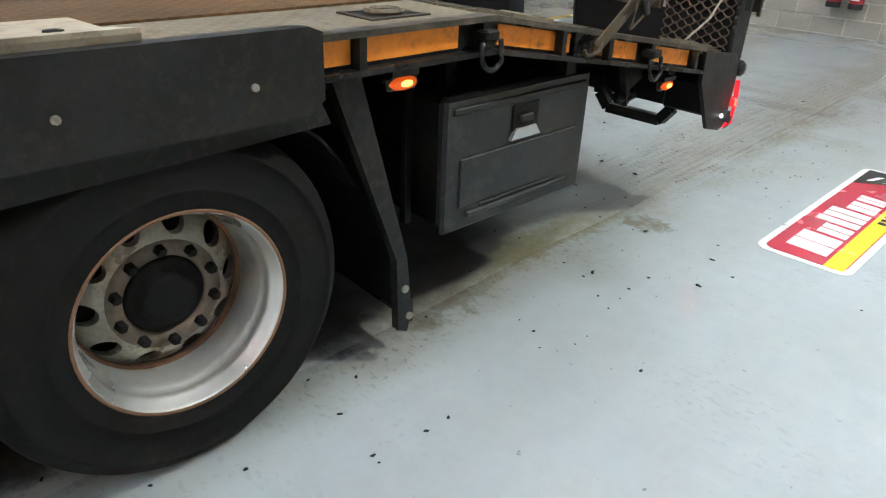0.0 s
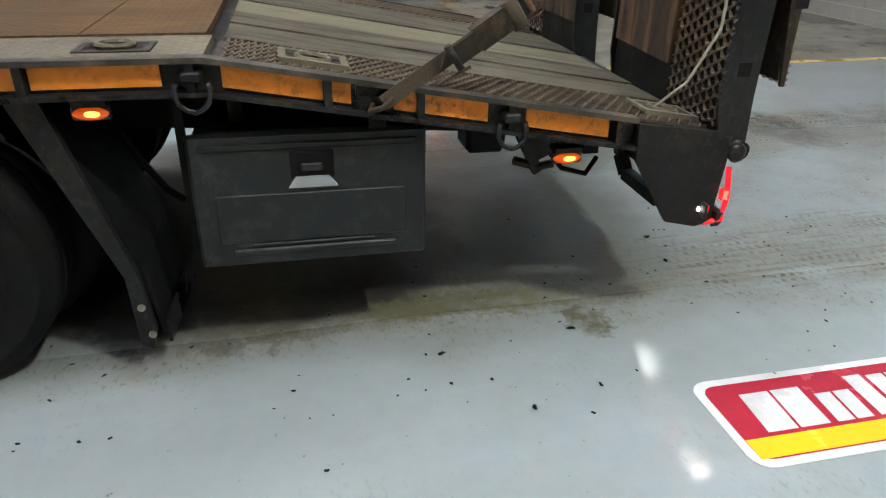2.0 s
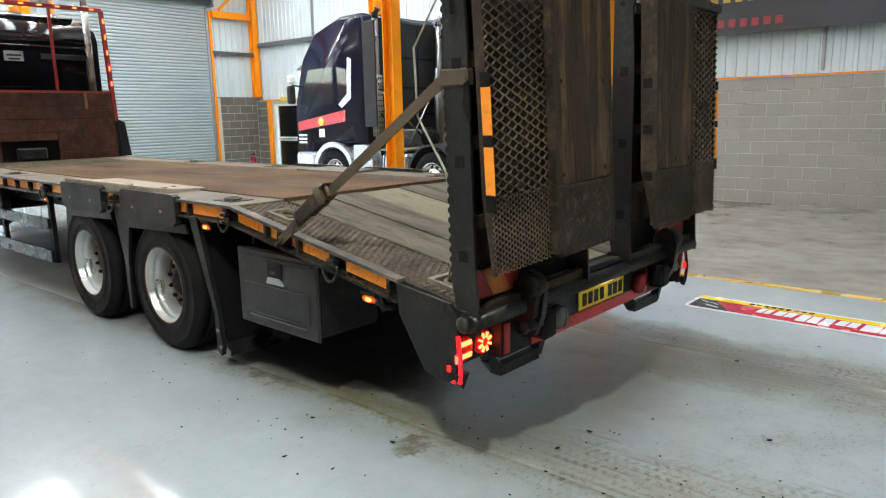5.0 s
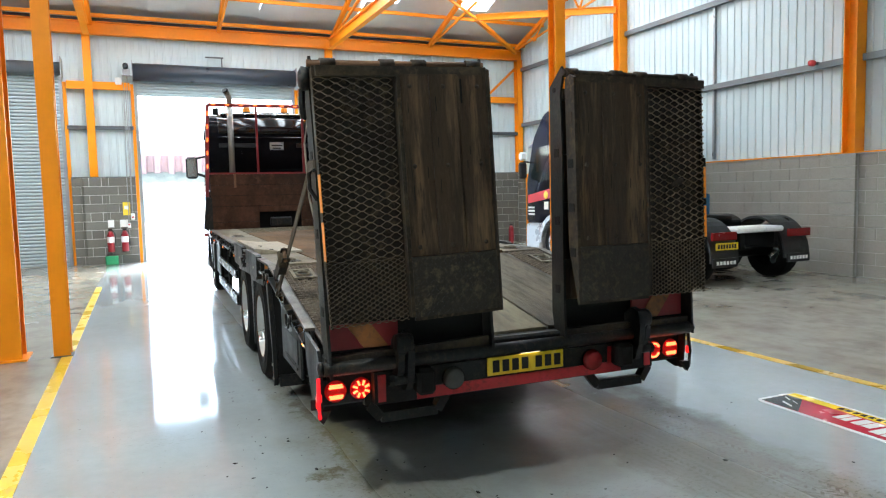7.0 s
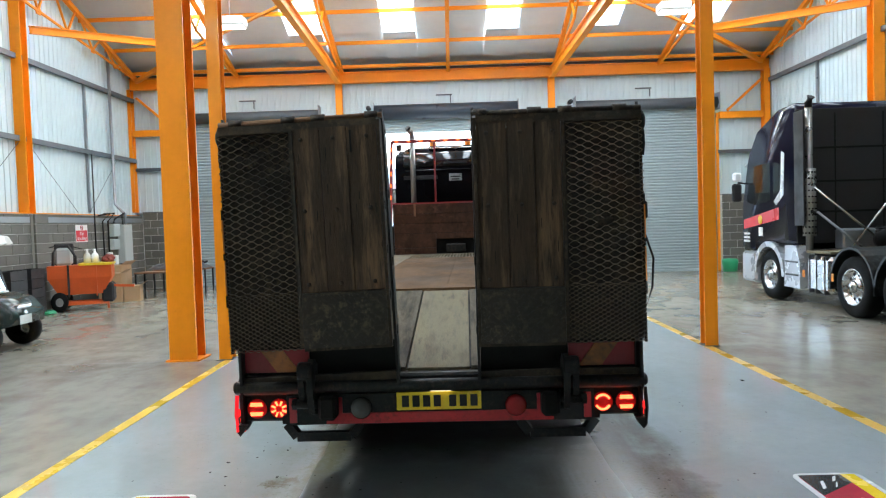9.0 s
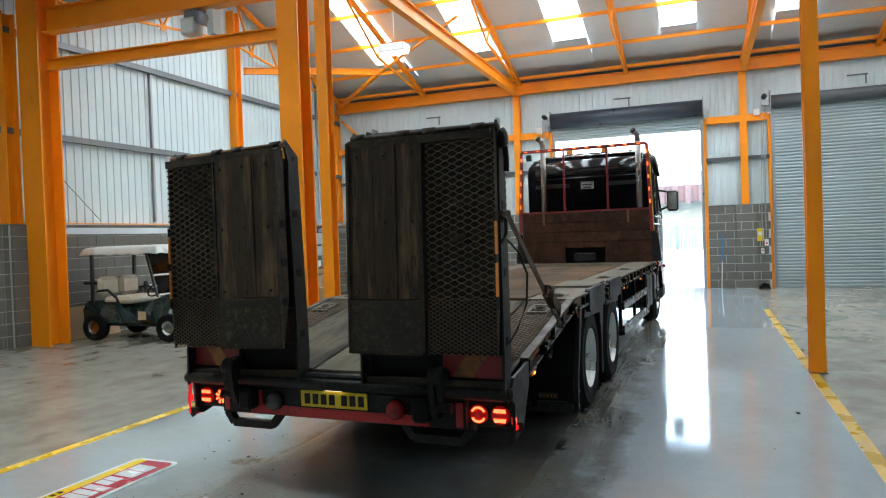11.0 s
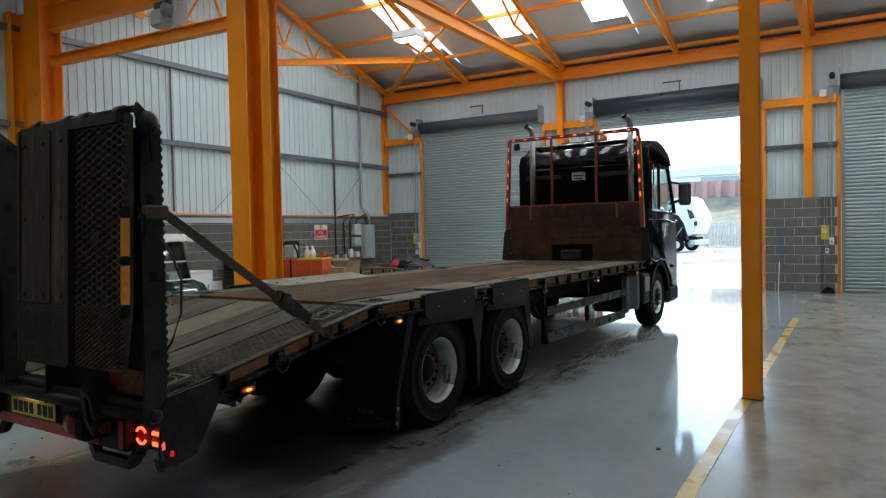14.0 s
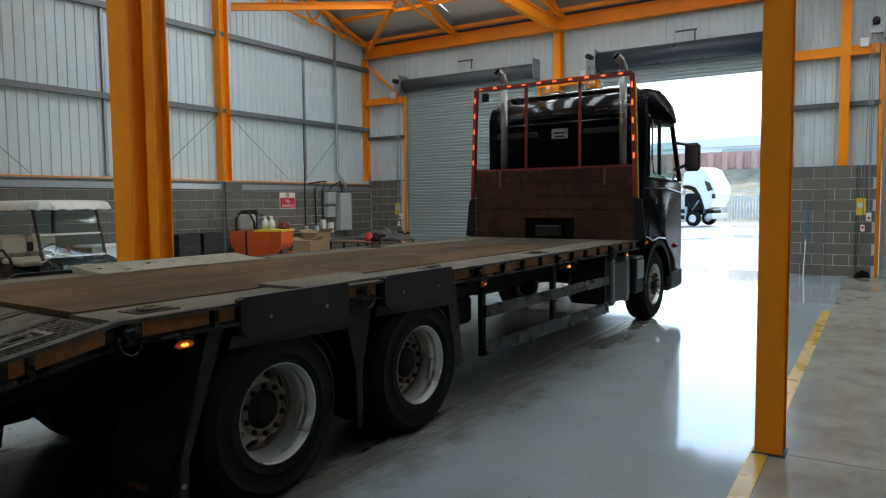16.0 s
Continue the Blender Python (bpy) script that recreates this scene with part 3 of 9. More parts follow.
    n = node(nt, "ShaderNodeBump", Strength=0.025 if tracks else 0.012, Distance=0.01)
    nt.links.new(noise_of(nt, at, 4.0, 1.0), n.inputs["Height"])
    nt.links.new(n.outputs[0], b.inputs["Normal"])
    return m


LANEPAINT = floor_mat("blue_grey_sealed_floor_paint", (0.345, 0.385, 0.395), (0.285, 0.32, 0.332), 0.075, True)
CONCRETE = floor_mat("worn_power_floated_concrete", (0.315, 0.302, 0.255), (0.262, 0.25, 0.208), 0.24, False)

# ---- building blocks ----
def box(bm, x0, y0, z0, x1, y1, z1, bevel=0.0):
    v = bmesh.ops.create_cube(bm, size=1.0, matrix=Matrix.Translation(((x0 + x1) / 2, (y0 + y1) / 2, (z0 + z1) / 2)) @ Matrix.Diagonal((abs(x1 - x0), abs(y1 - y0), abs(z1 - z0), 1)))["verts"]
    if bevel:
        bmesh.ops.bevel(bm, geom=list({e for q in v for e in q.link_edges}), offset=bevel, segments=1, affect="EDGES")
    return bm


def boxed(*dims, bevel=0.0):
    return box(bmesh.new(), *dims, bevel=bevel)


def prism(bm, outline, axis, a, b):
    """A flat outline, given in the two other axes in order, drawn out along axis from a to b."""
    def at(p, v):
        return {"x": (v, p[0], p[1]), "y": (p[0], v, p[1]), "z": (p[0], p[1], v)}[axis]
    one, two = [bm.verts.new(at(p, a)) for p in outline], [bm.verts.new(at(p, b)) for p in outline]
    n = len(outline)
    faces = [bm.faces.new(one), bm.faces.new(two[::-1])]
    faces += [bm.faces.new((one[i], two[i], two[(i + 1) % n], one[(i + 1) % n])) for i in range(n)]
    bmesh.ops.recalc_face_normals(bm, faces=faces)
    return bm


def tube(bm, points, r, n=8):
    """A round bar along a chain of points."""
    pts = [Vector(p) for p in points]
    rings = []
    for i, p in enumerate(pts):
        way = (pts[min(i + 1, len(pts) - 1)] - pts[max(i - 1, 0)]).normalized()
        side = way.cross(Vector((0, 0, 1)) if abs(way.z) < 0.9 else Vector((1, 0, 0))).normalized()
        up = side.cross(way)
        rings.append([bm.verts.new(p + r * (side * math.cos(k * math.tau / n) + up * math.sin(k * math.tau / n))) for k in range(n)])
    for a, b in zip(rings, rings[1:]):
        for k in range(n):
            bm.faces.new((a[k], a[(k + 1) % n], b[(k + 1) % n], b[k])).smooth = n > 6
    bm.faces.new(rings[0][::-1])
    bm.faces.new(rings[-1])
    return bm


def bar(bm, p, q, w, h):
    """A square-edged bar from p to q, w wide and h deep."""
    p, q = Vector(p), Vector(q)
    way = (q - p).normalized()
    side = way.cross(Vector((0, 0, 1)) if abs(way.z) < 0.95 else Vector((1, 0, 0))).normalized()
    m = Matrix((side, way, side.cross(way))).transposed().to_4x4()
    m.translation = (p + q) / 2
    bmesh.ops.create_cube(bm, size=1.0, matrix=m @ Matrix.Diagonal((w, (q - p).length, h, 1)))
    return bm


def lathe(bm, profile, centre, axis="x", n=40, smooth=True):
    """Turns (radius, along) pairs round an axis through centre."""
    c, rings = Vector(centre), []
    for r, s in profile:
        ring = []
        for k in range(n):
            u, v = r * math.cos(k * math.tau / n), r * math.sin(k * math.tau / n)
            ring.append(bm.verts.new(c + Vector({"x": (s, u, v), "y": (u, s, v), "z": (u, v, s)}[axis])))
        rings.append(ring)
    faces = []
    for a, b in zip(rings, rings[1:]):
        for k in range(n):
            faces.append(bm.faces.new((a[k], a[(k + 1) % n], b[(k + 1) % n], b[k])))
            faces[-1].smooth = smooth
    bmesh.ops.recalc_face_normals(bm, faces=faces)
    return bm


def disc(bm, centre, r, thick, axis="y", n=24):
    return lathe(bm, [(0.0005, thick / 2), (r, thick / 2), (r, -thick / 2), (0.0005, -thick / 2)], centre, axis, n, False)


def ibeam(bm, p, q, w, h, flange=0.018, web=0.012):
    """An I-section from p to q; h stands across the way, upwards for a level beam."""
    p, q = Vector(p), Vector(q)
    way = (q - p).normalized()
    side = way.cross(Vector((0, 0, 1)) if abs(way.z) < 0.95 else Vector((0, 1, 0))).normalized()
    up = side.cross(way)
    m = Matrix((side, way, up)).transposed().to_4x4()
    m.translation = (p + q) / 2
    length = (q - p).length
    for dx, dz, sx, sz in ((0, h / 2 - flange / 2, w, flange), (0, flange / 2 - h / 2, w, flange), (0, 0, web, h - 2 * flange)):
        bmesh.ops.create_cube(bm, size=1.0, matrix=m @ Matrix.Translation((dx, 0, dz)) @ Matrix.Diagonal((sx, length, sz, 1)))
    return bm


def mesh_of(name, bm, material):
    me = bpy.data.meshes.new(name)
    bm.to_mesh(me)
    bm.free()
    for m in material if isinstance(material, (list, tuple)) else (material,):
        me.materials.append(m)
    return me


def part(name, bm, material, parent, label="", kind=""):
    ob = new(name, mesh_of(name, bm, material))
    ob.parent = parent
    return tagged(ob, label, kind=kind)


def thing(name, label, category, group="", at=None):
    ob = new(name)
    ob.matrix_world = at or Matrix()
    return tagged(ob, label, category, group)


def structure(name, bm, material, label="", category=""):
    return tagged(new(name, mesh_of(name, bm, material)), label, category, kind="structure")


def lettering(name, words, size, material, parent, m, label=""):
    """Words in the built-in font as a thin mesh; m places their centre, x along the line and z out of the face."""
    cu = bpy.data.curves.new(name, "FONT")
    cu.body, cu.size, cu.extrude, cu.align_x, cu.align_y = words, size, 0.001, "CENTER", "CENTER"
    tmp = new("tmp_text", cu)
    me = bpy.data.meshes.new_from_object(tmp.evaluated_get(bpy.context.evaluated_depsgraph_get()))
    bpy.data.objects.remove(tmp)
    me.materials.clear()
    me.materials.append(material)
    ob = new(name, me)
    ob.parent, ob.matrix_basis = parent, m
    return tagged(ob, label)


# ---- the hall ----
WX, EX, SY = -9.75, 10.25, -7.4          # cladding planes west and east; south end
BLOCK_TOP, NORTH_TOP = 2.25, 2.36
LANE_W, LANE_E = -2.92, 3.51

structure("ground", boxed(-300, -300, -0.32, 300, 420, -0.02), ASPHALT, "wet grey yard tarmac outside the open door", "ground")
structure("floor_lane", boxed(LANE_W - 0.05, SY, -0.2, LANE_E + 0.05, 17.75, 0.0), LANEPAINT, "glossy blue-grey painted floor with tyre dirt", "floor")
structure("floor_west", boxed(WX - 0.3, SY, -0.2, LANE_W - 0.056, 17.6, 0.0), CONCRETE, "worn bare concrete floor with dark patches", "floor")
structure("floor_east", boxed(LANE_E + 0.056, SY, -0.2, EX + 0.3, 17.6, 0.0), CONCRETE, "worn bare concrete floor with dark patches", "floor")
for x in (LANE_W, LANE_E):
    structure("floor_line", boxed(x - 0.055, SY + 0.3, 0.0, x + 0.055, 11.75, 0.004), YELLOWLINE if x < 0 else FADEDLINE, "worn yellow line painted along the lane", "floor marking")


for x0, x1, y in ((LANE_E + 0.06, EX - 0.34, -1.45), (LANE_E + 0.06, EX - 0.34, 4.98), (LANE_E + 0.06, EX - 0.34, 11.4), (WX + 0.36, LANE_W - 0.06, -1.45), (WX + 0.36, LANE_W - 0.06, 4.98), (WX + 0.36, LANE_W - 0.06, 11.4)):
    structure("floor_joint", boxed(x0, y - 0.006, 0.0, x1, y + 0.006, 0.0012), JOINTFILL, "dark saw-cut joint in the concrete floor", "floor joint")


def cladding(name, a, b, z0, z1, along, plane, inward, pitch=0.20, depth=0.017, top=None):
    """Ribbed sheet from a to b along one axis; inward is the sign of the face's normal; top(s) bends the upper edge."""
    bm, prev, s, k = bmesh.new(), None, a, 0
    steps = (0.0, 0.34, 0.39, 0.70, 0.75)
    cuts = []
    n = int((b - a) / pitch)
    for i in range(n + 1):
        for j, u in enumerate(steps):
            s = a + (i + u) * pitch
            if s <= b:
                cuts.append((s, depth if j in (2, 3) else 0.0))
    cuts.append((b, 0.0))
    for s, d in cuts:
        zt = top(s) if top else z1
        pts = []
        for z in (z0, zt):
            p = plane + inward * d
            pts.append(bm.verts.new((s, p, z) if along == "x" else (p, s, z)))
        if prev:
            bm.faces.new((prev[0], pts[0], pts[1], prev[1]))
        prev = pts
    out = plane - inward * 0.12
    ends = [bm.verts.new((s, out, z) if along == "x" else (out, s, z)) for s, z in ((a, z0), (b, z0), (b, top(b) if top else z1), (a, top(a) if top else z1))]
    if not top:
        bm.faces.new(ends)
    bmesh.ops.recalc_face_normals(bm, faces=bm.faces[:])
    return structure(name, bm, CLAD, "white ribbed steel wall cladding", "wall")


def gable_top(y):
    return roof_z(y) + 0.12


cladding("wall_west_cladding", SY, 17.55, BLOCK_TOP, 7, "y", WX, 1, top=gable_top)
cladding("wall_east_cladding", SY, 17.55, BLOCK_TOP, 7, "y", EX, -1, top=gable_top)
cladding("wall_south_cladding", WX, EX, BLOCK_TOP, EAVE_Z, "x", SY, 1)
DOORS = ((-8.13, -3.85), (-2.02, 2.32), (4.2, 8.5))
DOOR_H = 4.95
edges = [WX] + [v for d in DOORS for v in d] + [EX]
for i in range(0, len(edges), 2):
    cladding("wall_north_cladding", edges[i], edges[i + 1], NORTH_TOP, DOOR_H, "x", 17.55, -1)
cladding("wall_north_upper_cladding", WX, EX, DOOR_H, EAVE_Z + 0.1, "x", 17.55, -1)
# outer skins close the hall against stray daylight
structure("wall_west_outer", boxed(WX - 0.32, SY, 0.0, WX - 0.2, 17.7, 9.0), CLAD)
for y0, y1, z0, z1 in ((SY, 15.1, 0.0, 9.0), (16.4, 17.7, 0.0, 9.0), (15.1, 16.4, 2.15, 9.0)):
    structure("wall_east_outer", boxed(EX + 0.2, y0, z0, EX + 0.32, y1, z1), CLAD)
structure("wall_south_outer", boxed(WX - 0.32, SY - 0.3, -0.2, EX + 0.32, SY - 0.2, 9.0), CLAD)
for i in range(0, len(edges), 2):
    structure("wall_north_outer", boxed(edges[i] - (0.32 if i == 0 else 0), 17.66, 0.0, edges[i + 1] + (0.32 if i == 6 else 0), 17.74, DOOR_H + 0.02), CLAD)
structure("wall_north_outer", boxed(WX - 0.32, 17.66, DOOR_H + 0.02, EX + 0.32, 17.74, 7.3), CLAD)

# roof sheets with gaps for the skylight strips
roof = bmesh.new()
span = NORTH_Y - VALLEY_Y
# last strip is unseen, an opening added to go with its fill lamps
STRIPS = ((15.75, 11.85), (6.8, 10.7), (3.3, -0.6))


def roof_quad(bm, x0, x1, ya, yb):
    za, zb = roof_z(ya), roof_z(yb)
    for off, flip in ((0.0, False), (0.08, True)):
        v = [bm.verts.new(p) for p in ((x0, ya, za + off), (x1, ya, za + off), (x1, yb, zb + off), (x0, yb, zb + off))]
        bm.faces.new(v[::-1] if flip else v)


slopes = ((17.9, RIDGE_Y + 0.075), (VALLEY_Y, RIDGE_Y + 0.075), (VALLEY_Y, VALLEY_Y - span / 2), (SY - 0.3, VALLEY_Y - span / 2))
for (lo, hi), (s0, s1) in zip(slopes[:3], STRIPS):
    xs = [WX - 0.4]
    for x in SKYLIGHT_X:
        roof_quad(roof, xs[-1], x, lo, hi)
        roof_quad(roof, x, x + SKYLIGHT_W, lo, s0)
        roof_quad(roof, x, x + SKYLIGHT_W, s1, hi)
        xs.append(x + SKYLIGHT_W)
    roof_quad(roof, xs[-1], EX + 0.4, lo, hi)
roof_quad(roof, WX - 0.4, EX + 0.4, *slopes[3])
structure("ceiling", roof, ROOFING, "pale grey lined roof with skylight strips", "ceiling")
sky_pane = bpy.data.materials.new("translucent_skylight_sheet")
sky_pane.use_nodes = True
sky_pane.node_tree.nodes.remove(sky_pane.node_tree.nodes["Principled BSDF"])
_t = sky_pane.node_tree.nodes.new("ShaderNodeBsdfTranslucent")
_t.inputs[0].default_value = (0.92, 0.94, 0.95, 1)
sky_pane.node_tree.links.new(_t.outputs[0], sky_pane.node_tree.nodes["Material Output"].inputs[0])
for s0, s1 in STRIPS:
    for x in SKYLIGHT_X:
        bm = bmesh.new()
        v = [bm.verts.new(p) for p in ((x, s0, roof_z(s0) + 0.06), (x + SKYLIGHT_W, s0, roof_z(s0) + 0.06), (x + SKYLIGHT_W, s1, roof_z(s1) + 0.06), (x, s1, roof_z(s1) + 0.06))]
        bm.faces.new(v)
        structure("skylight", bm, sky_pane, "bright translucent skylight strip in the roof", "skylight")

# ---- orange steel frame ----
GRID_X = (-9.74, -3.17, 3.44, 10.08)


def beam_thing(name, bm, label="orange painted steel beam", category="beam"):
    return structure(name, bm, ORANGE, label, category)


beam_thing("eave_beam", ibeam(bmesh.new(), (WX + 0.05, 17.38, 6.36), (EX - 0.05, 17.38, 6.36), 0.2, 0.34), "orange eave beam over the shutter doors")
beam_thing("eave_angle", bar(bmesh.new(), (WX + 0.05, 17.3, 6.66), (EX - 0.05, 17.3, 6.66), 0.06, 0.06))
# dark strip put in for the shade between eave beam and gutter
structure("gutter_shade_strip", boxed(WX + 0.02, 17.42, 6.54, EX - 0.02, 17.46, 6.64), DARKSTEEL, "dark strip standing in for the shade gap under the eaves", "trim")
for x in GRID_X:
    beam_thing("column_north", ibeam(bmesh.new(), (x, 17.38, NORTH_TOP + 0.03), (x, 17.38, 6.19), 0.19, 0.24), "orange steel column on the block wall", "column")
WALL_COLUMNS = {-1: (11.64, 4.95, -1.74), 1: (11.85, 5.1, -1.6)}
for side, x in ((-1, -9.62), (1, 10.08)):
    for y in WALL_COLUMNS[side]:
        beam_thing("column_wall", ibeam(bmesh.new(), (x, y, BLOCK_TOP + 0.02), (x, y, roof_z(y) - 0.5), 0.26, 0.26), "orange steel wall column on the block wall", "column")
    beam_thing("wall_rail", bar(bmesh.new(), (x, SY, BLOCK_TOP - 0.005), (x, 17.3, BLOCK_TOP - 0.005), 0.14, 0.1), "orange rail along the top of the block wall", "rail")
for x, north_x in ((-3.05, -3.15), (3.56, 3.46)):
    beam_thing("tie_beam", ibeam(bmesh.new(), (x, VALLEY_Y, 6.3), (north_x, 17.26, 6.3), 0.16, 0.3), "orange beam from wall column to free-standing column")
    beam_thing("tie_beam", ibeam(bmesh.new(), (x, SY, 6.3), (x, VALLEY_Y - 0.12, 6.3), 0.16, 0.3), "orange beam under the valley")
beam_thing("valley_beam", ibeam(bmesh.new(), (WX + 0.1, VALLEY_Y, 6.62), (EX - 0.1, VALLEY_Y, 6.62), 0.2, 0.3), "orange valley beam")
# free-standing columns in the lane edges
cw = thing("column_free", "slim orange steel column standing on the yellow line", "column")
part("shaft", ibeam(bmesh.new(), (-2.965, 5.06, 0.012), (-2.965, 5.06, 6.45), 0.17, 0.19), ORANGE, cw)
part("base_plate", boxed(-3.08, 4.94, 0.0, -2.86, 5.16, 0.012), DARKSTEEL, cw)
cw["kind"] = "structure"
ce = thing("column_free", "slim orange steel column standing on the yellow line", "column")
part("shaft", ibeam(bmesh.new(), (3.565, 5.0, 0.012), (3.565, 5.0, 6.45), 0.17, 0.19), ORANGE, ce)
part("base_plate", boxed(3.465, 4.89, 0.0, 3.665, 5.11, 0.012), DARKSTEEL, ce)
ce["kind"] = "structure"

# trusses and purlins
for x in (-9.5, -6.33, -3.05, 0.25, 3.56, 6.8, 9.95):
    bm = bmesh.new()
    for a, b in ((17.4, RIDGE_Y), (VALLEY_Y + 0.1, RIDGE_Y)):
        bar(bm, (x, a, roof_z(a) - 0.16), (x, b, roof_z(b) - 0.16), 0.11, 0.12)
    beam_thing("truss_rafter", bm, "orange roof truss rafter", "rafter")
    bm = bmesh.new()
    low = lambda y: EAVE_Z - 0.12 + 0.12 * min(17.4 - y, y - VALLEY_Y)
    for a, b in ((17.3, RIDGE_Y), (VALLEY_Y + 0.1, RIDGE_Y)):
        bar(bm, (x, a, low(a)), (x, b, low(b)), 0.05, 0.05)
        k = 1 if b > a else -1
        steps = [a + k * 1.25 * i for i in range(1, 5)]
        for i, y in enumerate(steps):
            bar(bm, (x, y, low(y)), (x, y + k * 0.62, roof_z(y + k * 0.62) - 0.2), 0.045, 0.045)
            bar(bm, (x, y, low(y)), (x, y - k * 0.45, roof_z(y - k * 0.45) - 0.2), 0.045, 0.045)
            box(bm, x - 0.012, y - 0.09, low(y) - 0.09, x + 0.012, y + 0.09, low(y) + 0.06)
    if x in (-9.5, 9.95):
        beam_thing("truss_web", bm, "orange lattice truss members", "truss")
    else:
        bm.free()
        bm = bmesh.new()
        for a, k in ((17.3, -1), (VALLEY_Y + 0.1, 1)):
            bar(bm, (x, a + k * 0.2, 6.5), (x, a + k * 3.4, 7.0), 0.06, 0.06)
            bar(bm, (x, a + k * 3.4, 7.0), (x, a + k * 3.0, roof_z(a + k * 3.0) - 0.2), 0.05, 0.05)
            bar(bm, (x, a + k * 3.4, 7.0), (x, a + k * 5.6, roof_z(a + k * 5.6) - 0.2), 0.05, 0.05)
        beam_thing("truss_web", bm, "orange truss struts", "truss")
for y in (17.2, 16.0, 14.6, 13.2, 11.8, 10.4, 9.0, 7.6, 6.2, 3.9, 2.5, 1.1, -0.3, -2.5, -4.0, -5.6):
    beam_thing("purlin", bar(bmesh.new(), (WX, y, roof_z(y) - 0.06), (EX, y, roof_z(y) - 0.06), 0.06, 0.1), "orange roof purlin", "purlin")
# corner braces in plan
for sx, wall in ((-1, -9.5), (1, 9.98)):
    nx = wall - sx * 2.75
    bm = ibeam(bmesh.new(), (wall, 11.9, 6.55), (nx, 14.85, 6.82), 0.1, 0.18)
    beam_thing("corner_brace", bm, "orange diagonal roof brace", "brace")
    bm = bar(bmesh.new(), (nx, 14.85, 6.8), (wall - sx * 0.1, 17.2, 6.42), 0.1, 0.12)
    beam_thing("corner_brace", bm, "orange diagonal roof brace", "brace")
    bm = bar(bmesh.new(), (nx, 14.85, 6.8), (-3.05 if sx < 0 else 3.56, 11.5, 7.0), 0.06, 0.06)
    beam_thing("corner_brace", bm, "orange diagonal roof brace", "brace")
# dark sheeting rails on the walls
for z in (4.0, 5.87):
    for x, s in ((WX + 0.09, 1), (EX - 0.09, -1)):
        structure("sheeting_rail", bar(bmesh.new(), (x, SY, z), (x, 17.45, z), 0.1, 0.12), RAILZINC, "dull galvanised sheeting rail", "rail")
for x in (WX + 0.05, EX - 0.05):
    for y in (14.6, 8.6, 3.2, 1.0):
        structure("sheeting_post", bar(bmesh.new(), (x, y, BLOCK_TOP + 0.1), (x, y, 5.85), 0.05, 0.07), STEEL, "grey steel side lap post", "post")
for i in range(0, len(edges), 2):
    if edges[i + 1] - edges[i] > 0.4:
        structure("sheeting_rail", bar(bmesh.new(), (edges[i] + 0.1, 17.46, 3.72), (edges[i + 1] - 0.1, 17.46, 3.72), 0.1, 0.1), DARKSTEEL, "dark steel sheeting rail", "rail")

for ya, za, yb, zb in ((5.2, 4.0, 7.0, 2.34), (12.0, 3.82, 13.9, 2.34), (9.7, 2.34, 11.5, 3.9), (14.5, 2.34, 16.2, 3.9)):
    structure("bracing_wire", tube(bmesh.new(), [(WX + 0.1, ya, za), (WX + 0.1, yb, zb)], 0.007, 5), DARKSTEEL, "thin steel bracing wire on the wall", "wire")

